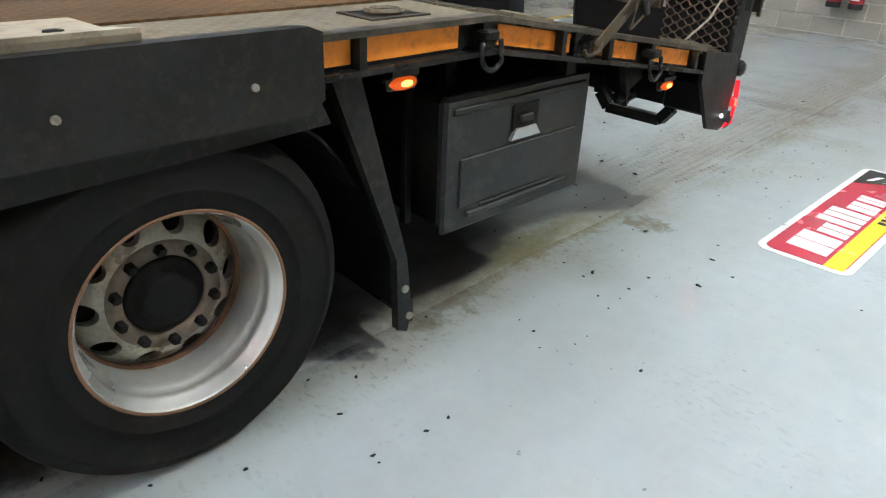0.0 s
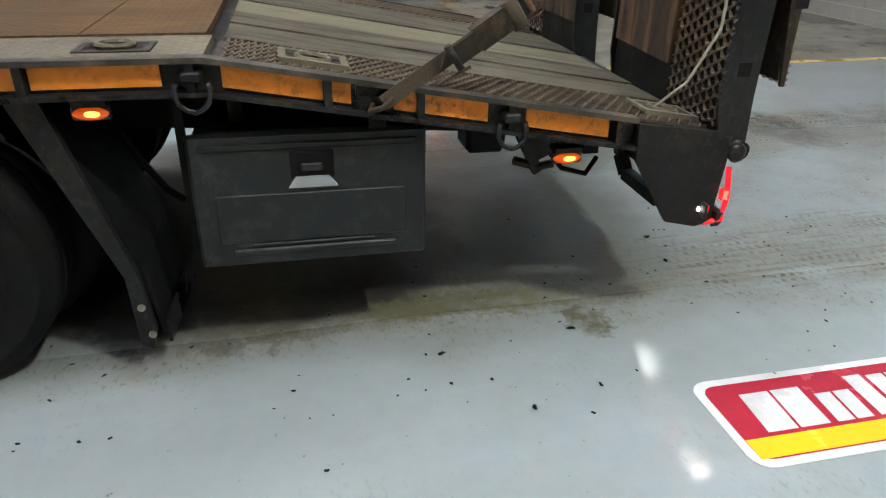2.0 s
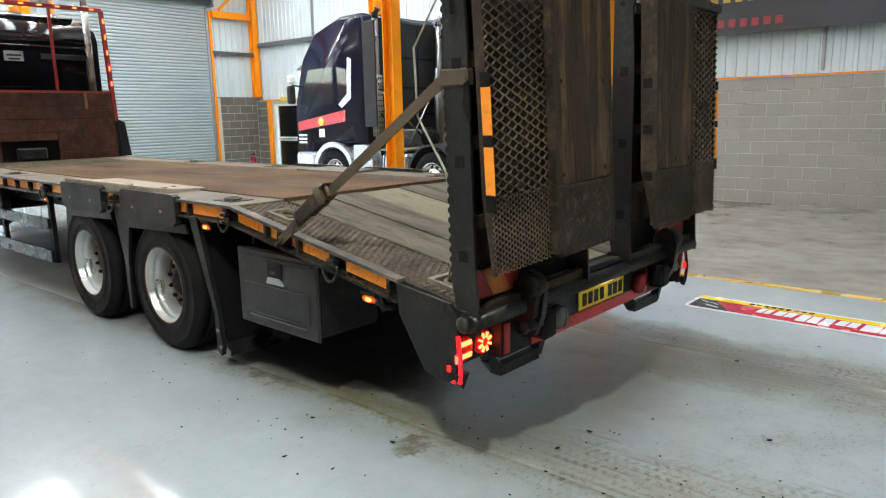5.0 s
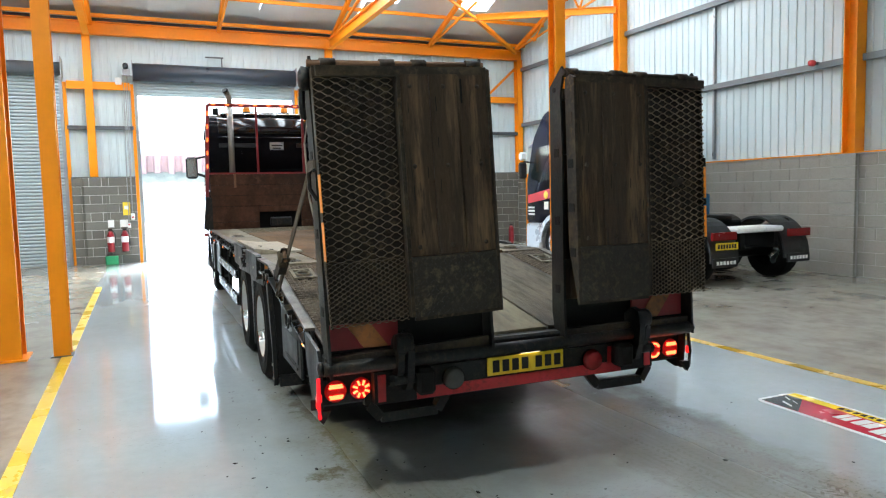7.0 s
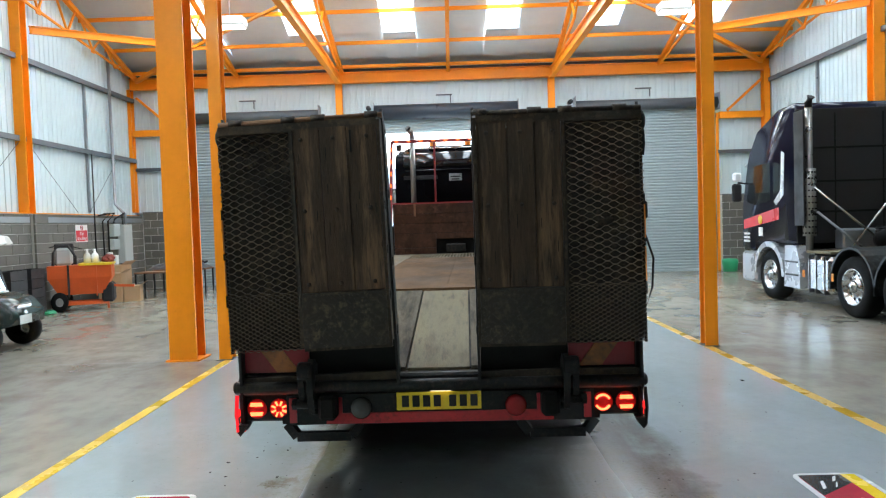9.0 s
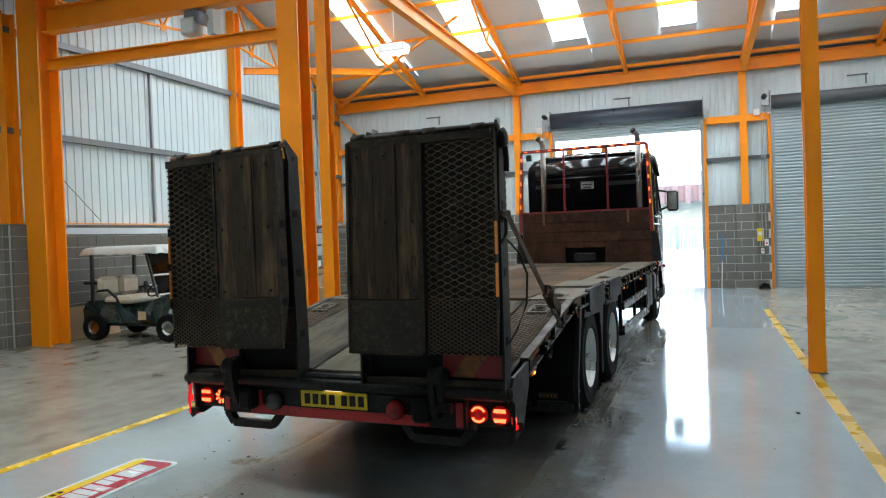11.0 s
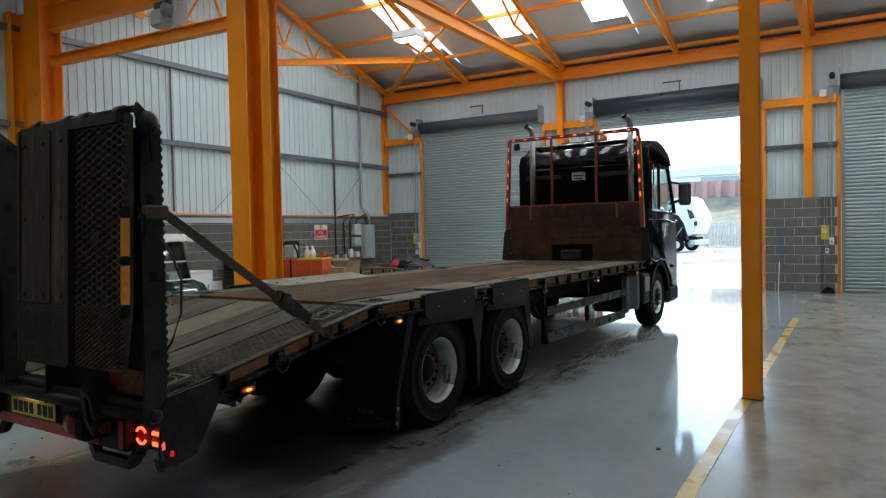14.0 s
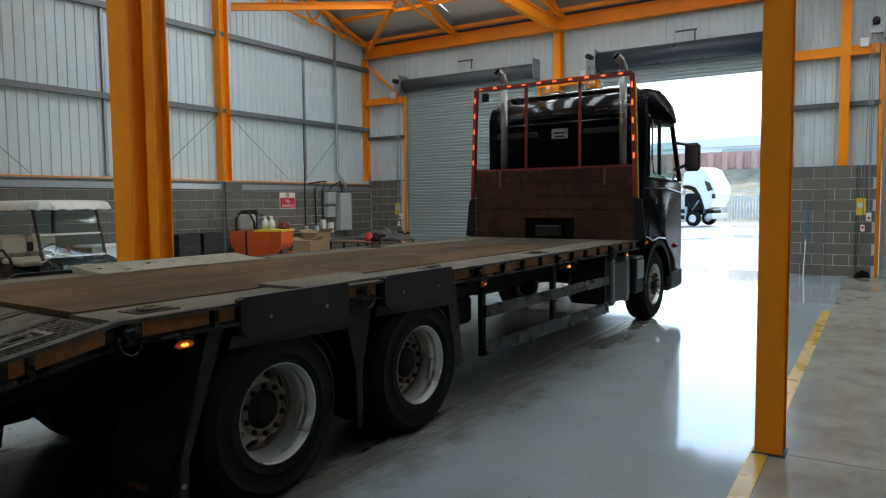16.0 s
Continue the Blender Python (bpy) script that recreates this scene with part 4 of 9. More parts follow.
# ---- shutter doors ----
for i, (x0, x1) in enumerate(DOORS):
    open_door = i == 1
    door = thing("door_%d" % (i + 1), "open roller shutter door rolled up above bright yard" if open_door else "closed grey slatted roller shutter door", "roller door")
    door["kind"] = "structure"
    z0, z1 = (4.62 if open_door else 0.0), 5.2
    bm, z = bmesh.new(), z0
    outline = []
    while z < z1:
        outline += [(17.478, z), (17.467, z + 0.012), (17.462, z + 0.04), (17.467, z + 0.068), (17.478, z + 0.08), (17.495, z + 0.081), (17.495, z + 0.089)]
        z += 0.0905
    outline += [(17.54, z), (17.54, z0)]
    prism(bm, outline, "x", x0 + 0.03, x1 - 0.03)
    part("slat_curtain", bm, SHUTTER, door)
    bm = lathe(bmesh.new(), [(0.001, x0 - 0.05), (0.24 if open_door else 0.17, x0 - 0.05), (0.24 if open_door else 0.17, x1 + 0.05), (0.001, x1 + 0.05)], (0, 17.34, 5.24), "x", 20)
    part("shutter_roll", bm, SHUTTERBOX if open_door else DARKSTEEL, door)
    for k, x in ((-1, x0), (1, x1)):
        part("end_plate", boxed(x + k * 0.06 - 0.01, 17.1, 5.0, x + k * 0.06 + 0.01, 17.54, 5.52), STEEL, door)
        part("guide_rail", boxed(x - 0.04, 17.44, 0.0, x + 0.04, 17.545, 5.05), STEEL, door)
        part("jamb_post", boxed(x + k * 0.05, 17.42, 0.0, x + k * 0.13, 17.54, 4.92), ORANGE, door, "orange steel jamb post")
    part("motor", lathe(bmesh.new(), [(0.001, -0.14), (0.07, -0.14), (0.07, 0.14), (0.001, 0.14)], (x0 - 0.22, 17.2, 5.36), "y", 14), BLACKPL, door, "black drive motor")
    part("motor_bracket", boxed(x0 - 0.3, 17.16, 5.12, x0 - 0.1, 17.3, 5.28), STEEL, door)
    part("chain_box", boxed(x0 - 0.5, 17.24, 4.88, x0 - 0.34, 17.34, 5.06, bevel=0.01), WHITE, door, "small white control box")
    part("chain", tube(bmesh.new(), [(x0 - 0.3, 17.2, 5.1), (x0 - 0.28, 17.22, 3.2), (x0 - 0.26, 17.2, 1.2), (x0 - 0.22, 17.2, 3.2), (x0 - 0.2, 17.2, 5.1)], 0.008, 5), STEEL, door, "hanging hand chain")
    part("bracket_arm", bar(bmesh.new(), ((x0 + x1) / 2 - 0.3, 17.4, 5.75), ((x0 + x1) / 2 + 0.2, 17.4, 5.75), 0.03, 0.04), DARKSTEEL, door)
    part("bracket_drop", bar(bmesh.new(), ((x0 + x1) / 2 + 0.15, 17.4, 5.5), ((x0 + x1) / 2 + 0.15, 17.4, 5.75), 0.03, 0.03), DARKSTEEL, door)
# glazed side door in the east wall
sd = thing("door_4", "glazed side door with a push bar, bright outside", "door")
sd["kind"] = "structure"
for y in (15.12, 16.38):
    part("frame_post", boxed(10.0, y - 0.03, 0.0, 10.2, y + 0.03, 2.15), WHITE, sd)
part("frame_head", boxed(10.0, 15.15, 2.09, 10.2, 16.35, 2.15), WHITE, sd)
part("middle_rail", boxed(10.06, 15.15, 1.02, 10.12, 16.35, 1.14, bevel=0.005), WHITE, sd)
part("bottom_rail", boxed(10.06, 15.15, 0.0, 10.12, 16.35, 0.2, bevel=0.005), WHITE, sd)
part("push_bar", tube(bmesh.new(), [(10.03, 15.2, 1.08), (10.03, 16.3, 1.08)], 0.02, 8), CHROME, sd)
part("pane", boxed(10.08, 15.15, 1.14, 10.088, 16.35, 2.09), GLASS, sd)
part("pane", boxed(10.08, 15.15, 0.2, 10.088, 16.35, 1.02), GLASS, sd)
part("jamb_post", boxed(9.84, 16.42, 0.0, 9.95, 16.56, 2.26), ORANGE, sd, "orange steel jamb post")
part("exit_sign", boxed(9.88, 15.55, 2.24, 9.9, 15.95, 2.36), YELLOW, sd)
for a, b in ((-9.64, -8.27), (-3.7, -2.16), (2.46, 4.06), (8.64, 9.98)):
    beam_thing("door_head_rail", boxed(a, 17.32, 4.74, b, 17.44, 4.94), "orange rail beside the shutter door", "rail")
for x, k in ((-9.5, 1), (9.98, -1)):
    beam_thing("knee_brace", bar(bmesh.new(), (x, 17.36, 5.95), (x + k * 1.1, 17.36, 4.98), 0.07, 0.07), "orange knee brace", "brace")

# ---- hoist gantry on the west side ----
g = thing("gantry_frame", "orange steel hoist gantry with two cross beams", "gantry")
g["kind"] = "structure"
part("column", ibeam(bmesh.new(), (-3.535, 5.13, 0.02), (-3.535, 5.13, 6.5), 0.37, 0.34, 0.03, 0.02), ORANGE, g)
part("column", ibeam(bmesh.new(), (-9.07, 5.2, 0.0), (-9.07, 5.2, 6.5), 0.5, 0.44, 0.03, 0.02), ORANGE, g)
part("base_plate", boxed(-3.76, 4.92, 0.0, -3.3, 5.36, 0.02), ORANGE, g)
part("beam", ibeam(bmesh.new(), (-8.82, 5.2, 5.15), (-3.72, 5.2, 5.04), 0.14, 0.2), ORANGE, g)
part("beam", ibeam(bmesh.new(), (-8.82, 5.2, 5.95), (-3.72, 5.2, 5.85), 0.22, 0.45, 0.025), ORANGE, g)
h = thing("chain_hoist", "grey electric chain hoist on the gantry beam", "hoist")
part("body", boxed(-5.66, 5.05, 5.24, -5.36, 5.3, 5.52, bevel=0.03), GREYBOX, h)
part("motor", lathe(bmesh.new(), [(0.001, -0.2), (0.1, -0.2), (0.1, 0.2), (0.001, 0.2)], (-5.2, 5.18, 5.45), "y", 16), STEEL, h)
part("trolley", boxed(-5.6, 5.1, 5.5, -5.3, 5.28, 5.64), DARKSTEEL, h)
part("bracket", boxed(-5.14, 5.1, 5.2, -5.02, 5.3, 5.6), GREYBOX, h)
for x, y in HIGH_BAYS:
    hb = thing("high_bay_light", "white boxy high bay light hung under the roof", "ceiling light", "high bay lights")
    part("housing", boxed(x - 0.35, y - 0.2, 6.32, x + 0.35, y + 0.2, 6.52, bevel=0.03), WHITE, hb)
    part("diffuser", boxed(x - 0.31, y - 0.16, 6.30, x + 0.31, y + 0.16, 6.318), HIGHBAY if y > 0 or x < 0 else DIMBAY, hb)
    part("hanger", tube(bmesh.new(), [(x, y, 6.52), (x, y, roof_z(y) + 0.07)], 0.01, 5), STEEL, hb)

# ---- the flatbed truck: built round its own rear centre, nose towards +y ----
TRUCK = pose(0.0, -0.016, 0, 0, 0, -1.7)
truck = thing("flatbed_truck", "black beavertail plant truck with raised rear loading ramps", "truck", at=TRUCK)
KINK, DECK_Z, FALL, HALF = 1.84, 1.175, 0.172, 1.25


def zd(y):
    """Height of the deck: level, then falling to the tail."""
    return DECK_Z - max(0.0, KINK - y) * FALL


def tpart(name, bm, material, label="", parent=None):
    return part(name, bm, material, parent or truck, label)


def strip(bm, x0, x1, ya, yb, top, thick):
    """A plate that follows the deck from ya to yb, its top that far above it."""
    ys = [ya] + ([KINK] if ya < KINK < yb else []) + [yb]
    return prism(bm, [(y, zd(y) + top) for y in ys] + [(y, zd(y) + top - thick) for y in ys[::-1]], "x", x0, x1)


def expanded(bm, to, u0, u1, v0, v1, cu, cv, w, d):
    """Expanded metal: rows of zigzag strands in the (u, v) sheet; to(u, v, out) gives the place."""
    rows = int(round((v1 - v0) / cv))
    cols = int(round((u1 - u0) / cu))
    cu, cv = (u1 - u0) / cols, (v1 - v0) / rows
    for j in range(rows + 1):
        pts = []
        for i in range(2 * cols + 1):
            k = (i + j) % 2
            v = v0 + (j + (0.42 if k else -0.42)) * cv
            for du in (-0.17, 0.17):
                u = u0 + (i + du * 1.3) * cu / 2
                if u0 - 1e-6 <= u <= u1 + 1e-6:
                    pts.append((u, min(max(v, v0), v1), k))
        ring_before = None
        for u, v, k in pts:
            out = d * (0.45 if k else 1.0)
            ring = [bm.verts.new(to(u, v - w / 2, 0)), bm.verts.new(to(u, v - w / 2, out)), bm.verts.new(to(u, v + w / 2, out * 1.15)), bm.verts.new(to(u, v + w / 2, 0))]
            if ring_before:
                for q in range(4):
                    bm.faces.new((ring_before[q], ring_before[(q + 1) % 4], ring[(q + 1) % 4], ring[q]))
            ring_before = ring
    bmesh.ops.recalc_face_normals(bm, faces=bm.faces[:])
    return bm


# chassis and bed
for x in (-0.42, 0.42):
    bm = prism(bmesh.new(), [(0.1, 0.62), (0.1, 0.80), (1.8, 1.0), (9.6, 1.0), (9.6, 0.74), (2.2, 0.74)], "x", x - 0.04, x + 0.04)
    tpart("chassis_rail", bm, UNDER)
for y in (0.5, 1.3, 2.2, 3.5, 4.9, 6.0, 7.1, 8.2):
    tpart("cross_member", prism(bmesh.new(), [(y - 0.03, zd(y) - 0.05), (y + 0.03, zd(y) - 0.05), (y + 0.03, zd(y) - 0.17), (y - 0.03, zd(y) - 0.17)], "x", -1.17, 1.17), UNDER)
tpart("bed_plate", strip(bmesh.new(), -1.17, 1.17, 0.0, 8.93, -0.03, 0.02), UNDER)
for x0, x1 in ((-1.19, -0.83), (0.83, 1.19)):
    tpart("side_plate", strip(bmesh.new(), x0, x1, KINK, 8.93, 0.0, 0.03), CHEQUER, "worn grey chequer plate")
# centre boards of the level deck
for a, b in ((1.86, 2.28), (2.285, 4.1), (4.105, 5.9), (5.905, 7.3)):
    for x0, x1 in ((-0.825, 0.0), (0.004, 0.825)) if b - a > 1 else ((-0.825, 0.825),):
        tpart("deck_board", strip(bmesh.new(), x0, x1, a, b, 0.004 + 0.004 * random.random(), 0.03), BOARDRUST, "rust-brown worn deck board")
tpart("front_plate", strip(bmesh.new(), -0.825, 0.825, 7.305, 8.92, 0.0, 0.03), CHEQUER, "grey chequer plate by the headboard")
tpart("cover_plate", boxed(0.76, 3.05, DECK_Z + 0.002, 1.18, 3.85, DECK_Z + 0.022, bevel=0.004), CHEQUER)
# loose plate over the west wheels, its outer edge sprung up
tpart("cover_plate", prism(bmesh.new(), [(-0.77, DECK_Z + 0.002), (-0.77, DECK_Z + 0.018), (-1.0, DECK_Z + 0.026), (-1.225, DECK_Z + 0.058), (-1.225, DECK_Z + 0.046), (-1.21, DECK_Z + 0.002)], "y", 2.93, 4.5), COVERPLATE, "loose pale cover plate with a sprung edge")
for x, y in ((-1.05, 3.05), (-0.9, 3.2), (-1.1, 3.5)):
    tpart("plate_hole", disc(bmesh.new(), (x, y, DECK_Z + (0.023 if x > -1.0 else 0.034 if x > -1.08 else 0.041)), 0.022, 0.006, "z", 12), UNDER)
# chequer relief near the headboard and along the edges
bm = bmesh.new()
for iy in range(26):
    for ix in range(30):
        x, y = -0.8 + ix * 0.055, 7.35 + iy * 0.06
        s = 0.014 if (ix + iy) % 2 else -0.014
        bar(bm, (x - 0.016, y - s, DECK_Z + 0.001), (x + 0.016, y + s, DECK_Z + 0.001), 0.007, 0.006)
tagged(tpart("chequer_relief", bm, CHEQUER), kind="stuff")
# sloping tail: planks between two mesh strips
edges_x = (-0.82, -0.50, -0.20, 0.20, 0.50, 0.82)
for i, (a, b) in enumerate(zip(edges_x, edges_x[1:])):
    tpart("tail_plank", strip(bmesh.new(), a + 0.006, b - 0.006, 0.02, 1.80, 0.006 * (i % 2) - 0.004, 0.04), PALEPLANK if i == 2 else PLANK, "pale beige worn plank" if i == 2 else "grey weathered plank")
for s in (-1, 1):
    def lay(u, v, out, s=s):
        return Vector((s * u, v, zd(v) - 0.012 + out))
    m = tpart("mesh_strip", expanded(bmesh.new(), lay, 0.84, 1.18, 0.04, KINK - 0.05, 0.066, 0.0225, 0.0052, 0.013), MESHSTEEL, "brown expanded-metal grip strip")
    part("mesh_bed", strip(bmesh.new(), s * 0.83, s * 1.19, 0.02, KINK - 0.02, -0.016, 0.012), DARKCHEQUER, m)
    # recessed lashing pockets
    for y in (0.16, 1.50, 2.12, 4.6, 6.4):
        x, z = s * 1.04, zd(y)
        pocket = tpart("lashing_pocket", bmesh.new(), CHEQUER, "open lashing pocket frame")
        bm = bmesh.new()
        w, l, k = 0.085, 0.115, 0.024
        for x0, y0, x1, y1 in ((-w, -l, w, -l + k), (-w, l - k, w, l), (-w, -l + k, -w + k, l - k), (w - k, -l + k, w, l - k)):
            ys = [(y + y0, y + y1)]
            a, b = y + y0, y + y1
            up = 0.005 if y > KINK else 0.016
            prism(bm, [(a, zd(a) + up), (b, zd(b) + up), (b, zd(b) - 0.01), (a, zd(a) - 0.01)], "x", x + x0, x + x1)
        bm.to_mesh(pocket.data)
        bm.free()
        if y > KINK:
            pocket.data.materials[0] = DARKCHEQUER
        tilt = 0.0 if y > KINK else FALL
        part("lashing_ring", tube(bmesh.new(), [(x + 0.05 * math.cos(t), y + 0.055 * math.sin(t), z + 0.012 + tilt * 0.055 * math.sin(t)) for t in [k * math.tau / 14 for k in range(15)]], 0.010, 6), CHEQUER, pocket)
        part("pocket_floor", prism(bmesh.new(), [(y - l, zd(y - l) + 0.004), (y + l, zd(y + l) + 0.004), (y + l, zd(y + l) - 0.006), (y - l, zd(y - l) - 0.006)], "x", x - w + 0.01, x + w - 0.01), UNDER, pocket)

def dome(x, y, z, a, b, c):
    """A rounded lens with half sizes a, b, c."""
    bm = bmesh.new()
    bmesh.ops.create_uvsphere(bm, u_segments=20, v_segments=12, radius=1.0, matrix=Matrix.Translation((x, y, z)) @ Matrix.Diagonal((a, b, c, 1)))
    for q in bm.faces:
        q.smooth = True
    return bm


# outer rails with panels, ribs, rings, lamps
PANELS = ((0.46, 0.78), (0.92, 1.15), (1.17, 1.25), (1.39, 1.45), (1.48, 1.79), (1.97, 2.34), (2.38, 2.50),
          (3.38, 3.46), (3.58, 3.66), (4.62, 4.85), (5.05, 5.35), (5.42, 5.72), (5.79, 6.09), (6.16, 6.46), (6.53, 6.83), (6.90, 7.2), (7.27, 7.57), (7.64, 7.94), (8.01, 8.31), (8.38, 8.75))
for s in (-1, 1):
    x_in, x_out = s * 1.185, s * HALF
    tpart("rail_top", strip(bmesh.new(), s * 1.19, x_out, 0.36, 8.95, 0.004, 0.018), WORNRAIL)
    tpart("rail_foot", strip(bmesh.new(), s * 1.17, x_out + s * 0.004, 0.36, 8.95, -0.10, 0.016), RAILSTEEL)
    tpart("rail_web", strip(bmesh.new(), s * 1.195, s * 1.207, 0.36, 8.95, -0.014, 0.09), RAILSTEEL)
    for a, b in PANELS:
        # west panels bright; east ones in the darker, shaded-side colour
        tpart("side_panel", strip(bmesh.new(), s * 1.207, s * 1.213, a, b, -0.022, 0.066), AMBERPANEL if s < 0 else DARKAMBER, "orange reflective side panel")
    for y in (0.43, 0.84, 1.16, 1.465, 1.88, 2.36, 4.55, 5.0) + tuple(5.385 + 0.37 * i for i in range(10)):
        tpart("rail_rib", strip(bmesh.new(), s * 1.207, s * 1.245, y - 0.012, y + 0.012, -0.014, 0.086), RAILSTEEL)
    # punched hook plate
    hp = tpart("hook_plate", strip(bmesh.new(), s * 1.207, s * 1.225, 1.25, 1.375, -0.014, 0.088), RAILSTEEL)
    part("hook_hole", lathe(bmesh.new(), [(0.001, -0.002), (0.022, -0.002), (0.022, 0.002), (0.001, 0.002)], (s * 1.2255, 1.305, zd(1.305) - 0.06), "x", 14), UNDER, hp)
    for y in (0.845, 1.875, 3.52, 4.95, 6.5, 8.0):
        z = zd(y) - 0.05
        ring = tpart("rope_ring", tube(bmesh.new(), [(s * (1.262 + 0.012 * (k > 2)), y + 0.052 * math.cos(t), z + (0.0 if math.sin(t) > 0.2 else 0.0) + 0.062 * math.sin(t) - 0.045) for k, t in enumerate([math.pi * 0.86 + i * math.pi * 1.28 / 12 for i in range(13)])], 0.009, 7), RAILSTEEL, "hanging steel rope ring")
        part("ring_lug", boxed(s * 1.207, y - 0.03, z - 0.018, s * 1.275, y + 0.03, z + 0.014, bevel=0.006), BLACKSTEEL, ring)
    for y in (0.61, 2.19, 5.07, 6.81, 8.6):
        z = zd(y) - (0.185 if y < KINK else 0.165)
        lamp = tpart("marker_lamp", boxed(s * 1.19, y - 0.058, z - 0.022, s * 1.214, y + 0.058, z + 0.024, bevel=0.008), BLACKPL, "lit amber side marker lamp")
        part("lamp_lens", dome(s * 1.212, y, z, 0.013, 0.054, 0.021), AMBERLAMP, lamp, "domed amber lens")
        part("lamp_core", dome(s * 1.2165, y - 0.004, z, 0.0115, 0.030, 0.0125), AMBERCORE, lamp)
        part("lamp_bracket", boxed(s * 1.15, y - 0.05, z + 0.022, s * 1.225, y + 0.05, z + 0.04), BLACKSTEEL, lamp)
        part("lamp_hanger", boxed(s * 1.15, y - 0.02, z + 0.04, s * 1.17, y + 0.02, zd(y) - 0.11), BLACKSTEEL, lamp)
    # bent stay and cross tube hanging under the tail
    hang = tpart("hanging_stay", bar(bmesh.new(), (s * 1.08, 0.80, 0.93), (s * 1.05, 0.66, 0.67), 0.024, 0.04), BLACKSTEEL, "black bent stay under the tail")
    part("stay_tube", tube(bmesh.new(), [(s * 1.05, 0.60, 0.70), (s * 1.05, 0.66, 0.69), (s * 1.05, 0.76, 0.72)], 0.018, 8), BLACKSTEEL, hang)
    part("stay_gusset", prism(bmesh.new(), [(0.68, 0.70), (0.46, 0.80), (0.48, 0.88), (0.76, 0.88)], "x", s * 1.03, s * 1.038), BLACKSTEEL, hang)
    # plates over the wheels
    for a, b in ((2.50, 3.34), (3.70, 4.52)):
        bm = prism(bmesh.new(), [(a, 1.02), (a + 0.05, 0.985), (b - 0.05, 0.985), (b, 1.02), (b, 1.19), (b - 0.04, 1.205), (a + 0.04, 1.205), (a, 1.19)], "x", s * 1.214, s * 1.262)
        tpart("wheel_guard_plate", bm, GUARDSTEEL, "scuffed dark steel guard plate over the wheel")
        tpart("guard_lower_strip", prism(bmesh.new(), [(a - 0.05, 0.935), (b + 0.02, 0.90), (b + 0.05, 1.0), (a - 0.02, 1.0)], "x", s * 1.196, s * 1.213), BLACKSTEEL, "grimy lower guard strip")
        for y in (a + 0.2, b - 0.2):
            tpart("bolt", disc(bmesh.new(), (s * 1.264, y, 1.08), 0.010, 0.012, "x", 8), RIMDIRTY)
    bm = prism(bmesh.new(), [(3.36, 1.06), (3.66, 1.06), (3.545, 0.62), (3.53, 0.22), (3.49, 0.22), (3.475, 0.62)], "x", s * 1.17, s * 1.19)
    tpart("wheel_bracket", bm, BLACKSTEEL, "tapered steel bracket between the wheels")
    bm = prism(bmesh.new(), [(4.58, 1.06), (4.72, 1.06), (4.82, 0.40), (4.77, 0.38), (4.70, 0.42)], "x", s * 1.14, s * 1.16)
    tpart("mudguard_stay", bm, BLACKSTEEL)
    # raked stay and rubber flap behind the rear wheel
    bm = prism(bmesh.new(), [(2.44, 1.06), (2.34, 1.06), (2.155, 0.42), (2.13, 0.20), (2.15, 0.12), (2.19, 0.14), (2.20, 0.42)], "x", s * 1.165, s * 1.20)
    tpart("mudguard_stay", bm, BLACKSTEEL, "raked steel mudguard stay")
    bm = prism(bmesh.new(), [(2.36, 0.98), (2.345, 0.98), (2.145, 0.44), (2.10, 0.16), (2.115, 0.155), (2.16, 0.44)], "x", s * 0.62, s * 1.16)
    flap = tpart("mud_flap", bm, UNDER, "black rubber mud flap")
    for k, z in enumerate((0.30, 0.185)):
        part("flap_bolt", disc(bmesh.new(), (s * 1.203, 2.165 - 0.02 * k, z), 0.014, 0.01, "x", 10), RIMDIRTY, flap)
    if s > 0:
        part("flap_badge", boxed(0.84, 2.088, 0.24, 1.02, 2.096, 0.29), BLACKPL, flap)
        for k in range(5):
            part("badge_bar", boxed(0.855 + k * 0.033, 2.084, 0.25, 0.873 + k * 0.033, 2.0875, 0.28), DARKAMBER, flap)
    part("flap_foot", bar(bmesh.new(), (s * 1.16, 2.095, 0.17), (s * 0.62, 2.065, 0.17), 0.012, 0.10), RAILSTEEL, flap, "worn grey foot of the flap")
    # inner mudguard arcs
    for cy in (2.83, 4.20):
        arc = [(cy + 0.56 * math.cos(t), 0.5 + 0.53 * math.sin(t)) for t in [math.pi * (0.12 + 0.76 * k / 12) for k in range(13)]]
        inner = [(cy + 0.55 * math.cos(t), 0.5 + 0.52 * math.sin(t)) for t in [math.pi * (0.12 + 0.76 * k / 12) for k in range(13)]]
        tpart("mudguard", prism(bmesh.new(), arc + inner[::-1], "x", s * 0.62, s * 1.13), UNDER)
    # side underrun bars
    guard = tpart("side_guard", bar(bmesh.new(), (s * 1.19, 5.12, 0.765), (s * 1.19, 8.02, 0.745), 0.03, 0.10), RAILSTEEL, "grey side underrun guard")
    part("guard_bar", bar(bmesh.new(), (s * 1.19, 5.12, 0.45), (s * 1.19, 8.02, 0.42), 0.03, 0.12), RAILSTEEL, guard)
    for y in (5.14, 6.55, 7.98):
        part("guard_post", boxed(s * 1.13, y - 0.03, 0.38, s * 1.172, y + 0.03, 1.06), UNDER, guard)
    # corner side plate with lamps
    bm = prism(bmesh.new(), [(0.36, 0.905), (0.02, 0.86), (-0.03, 0.80), (-0.005, 0.49), (0.06, 0.475), (0.19, 0.505), (0.35, 0.76)], "x", s * 1.232, s * 1.252)
    corner = tpart("corner_plate", bm, BLACKSTEEL, "black steel corner plate at the tail")
    part("white_marker", boxed(s * 1.25, 0.052, 0.542, s * 1.260, 0.062, 0.560, bevel=0.003), WHITELAMP if s < 0 else GREYLENS, corner)
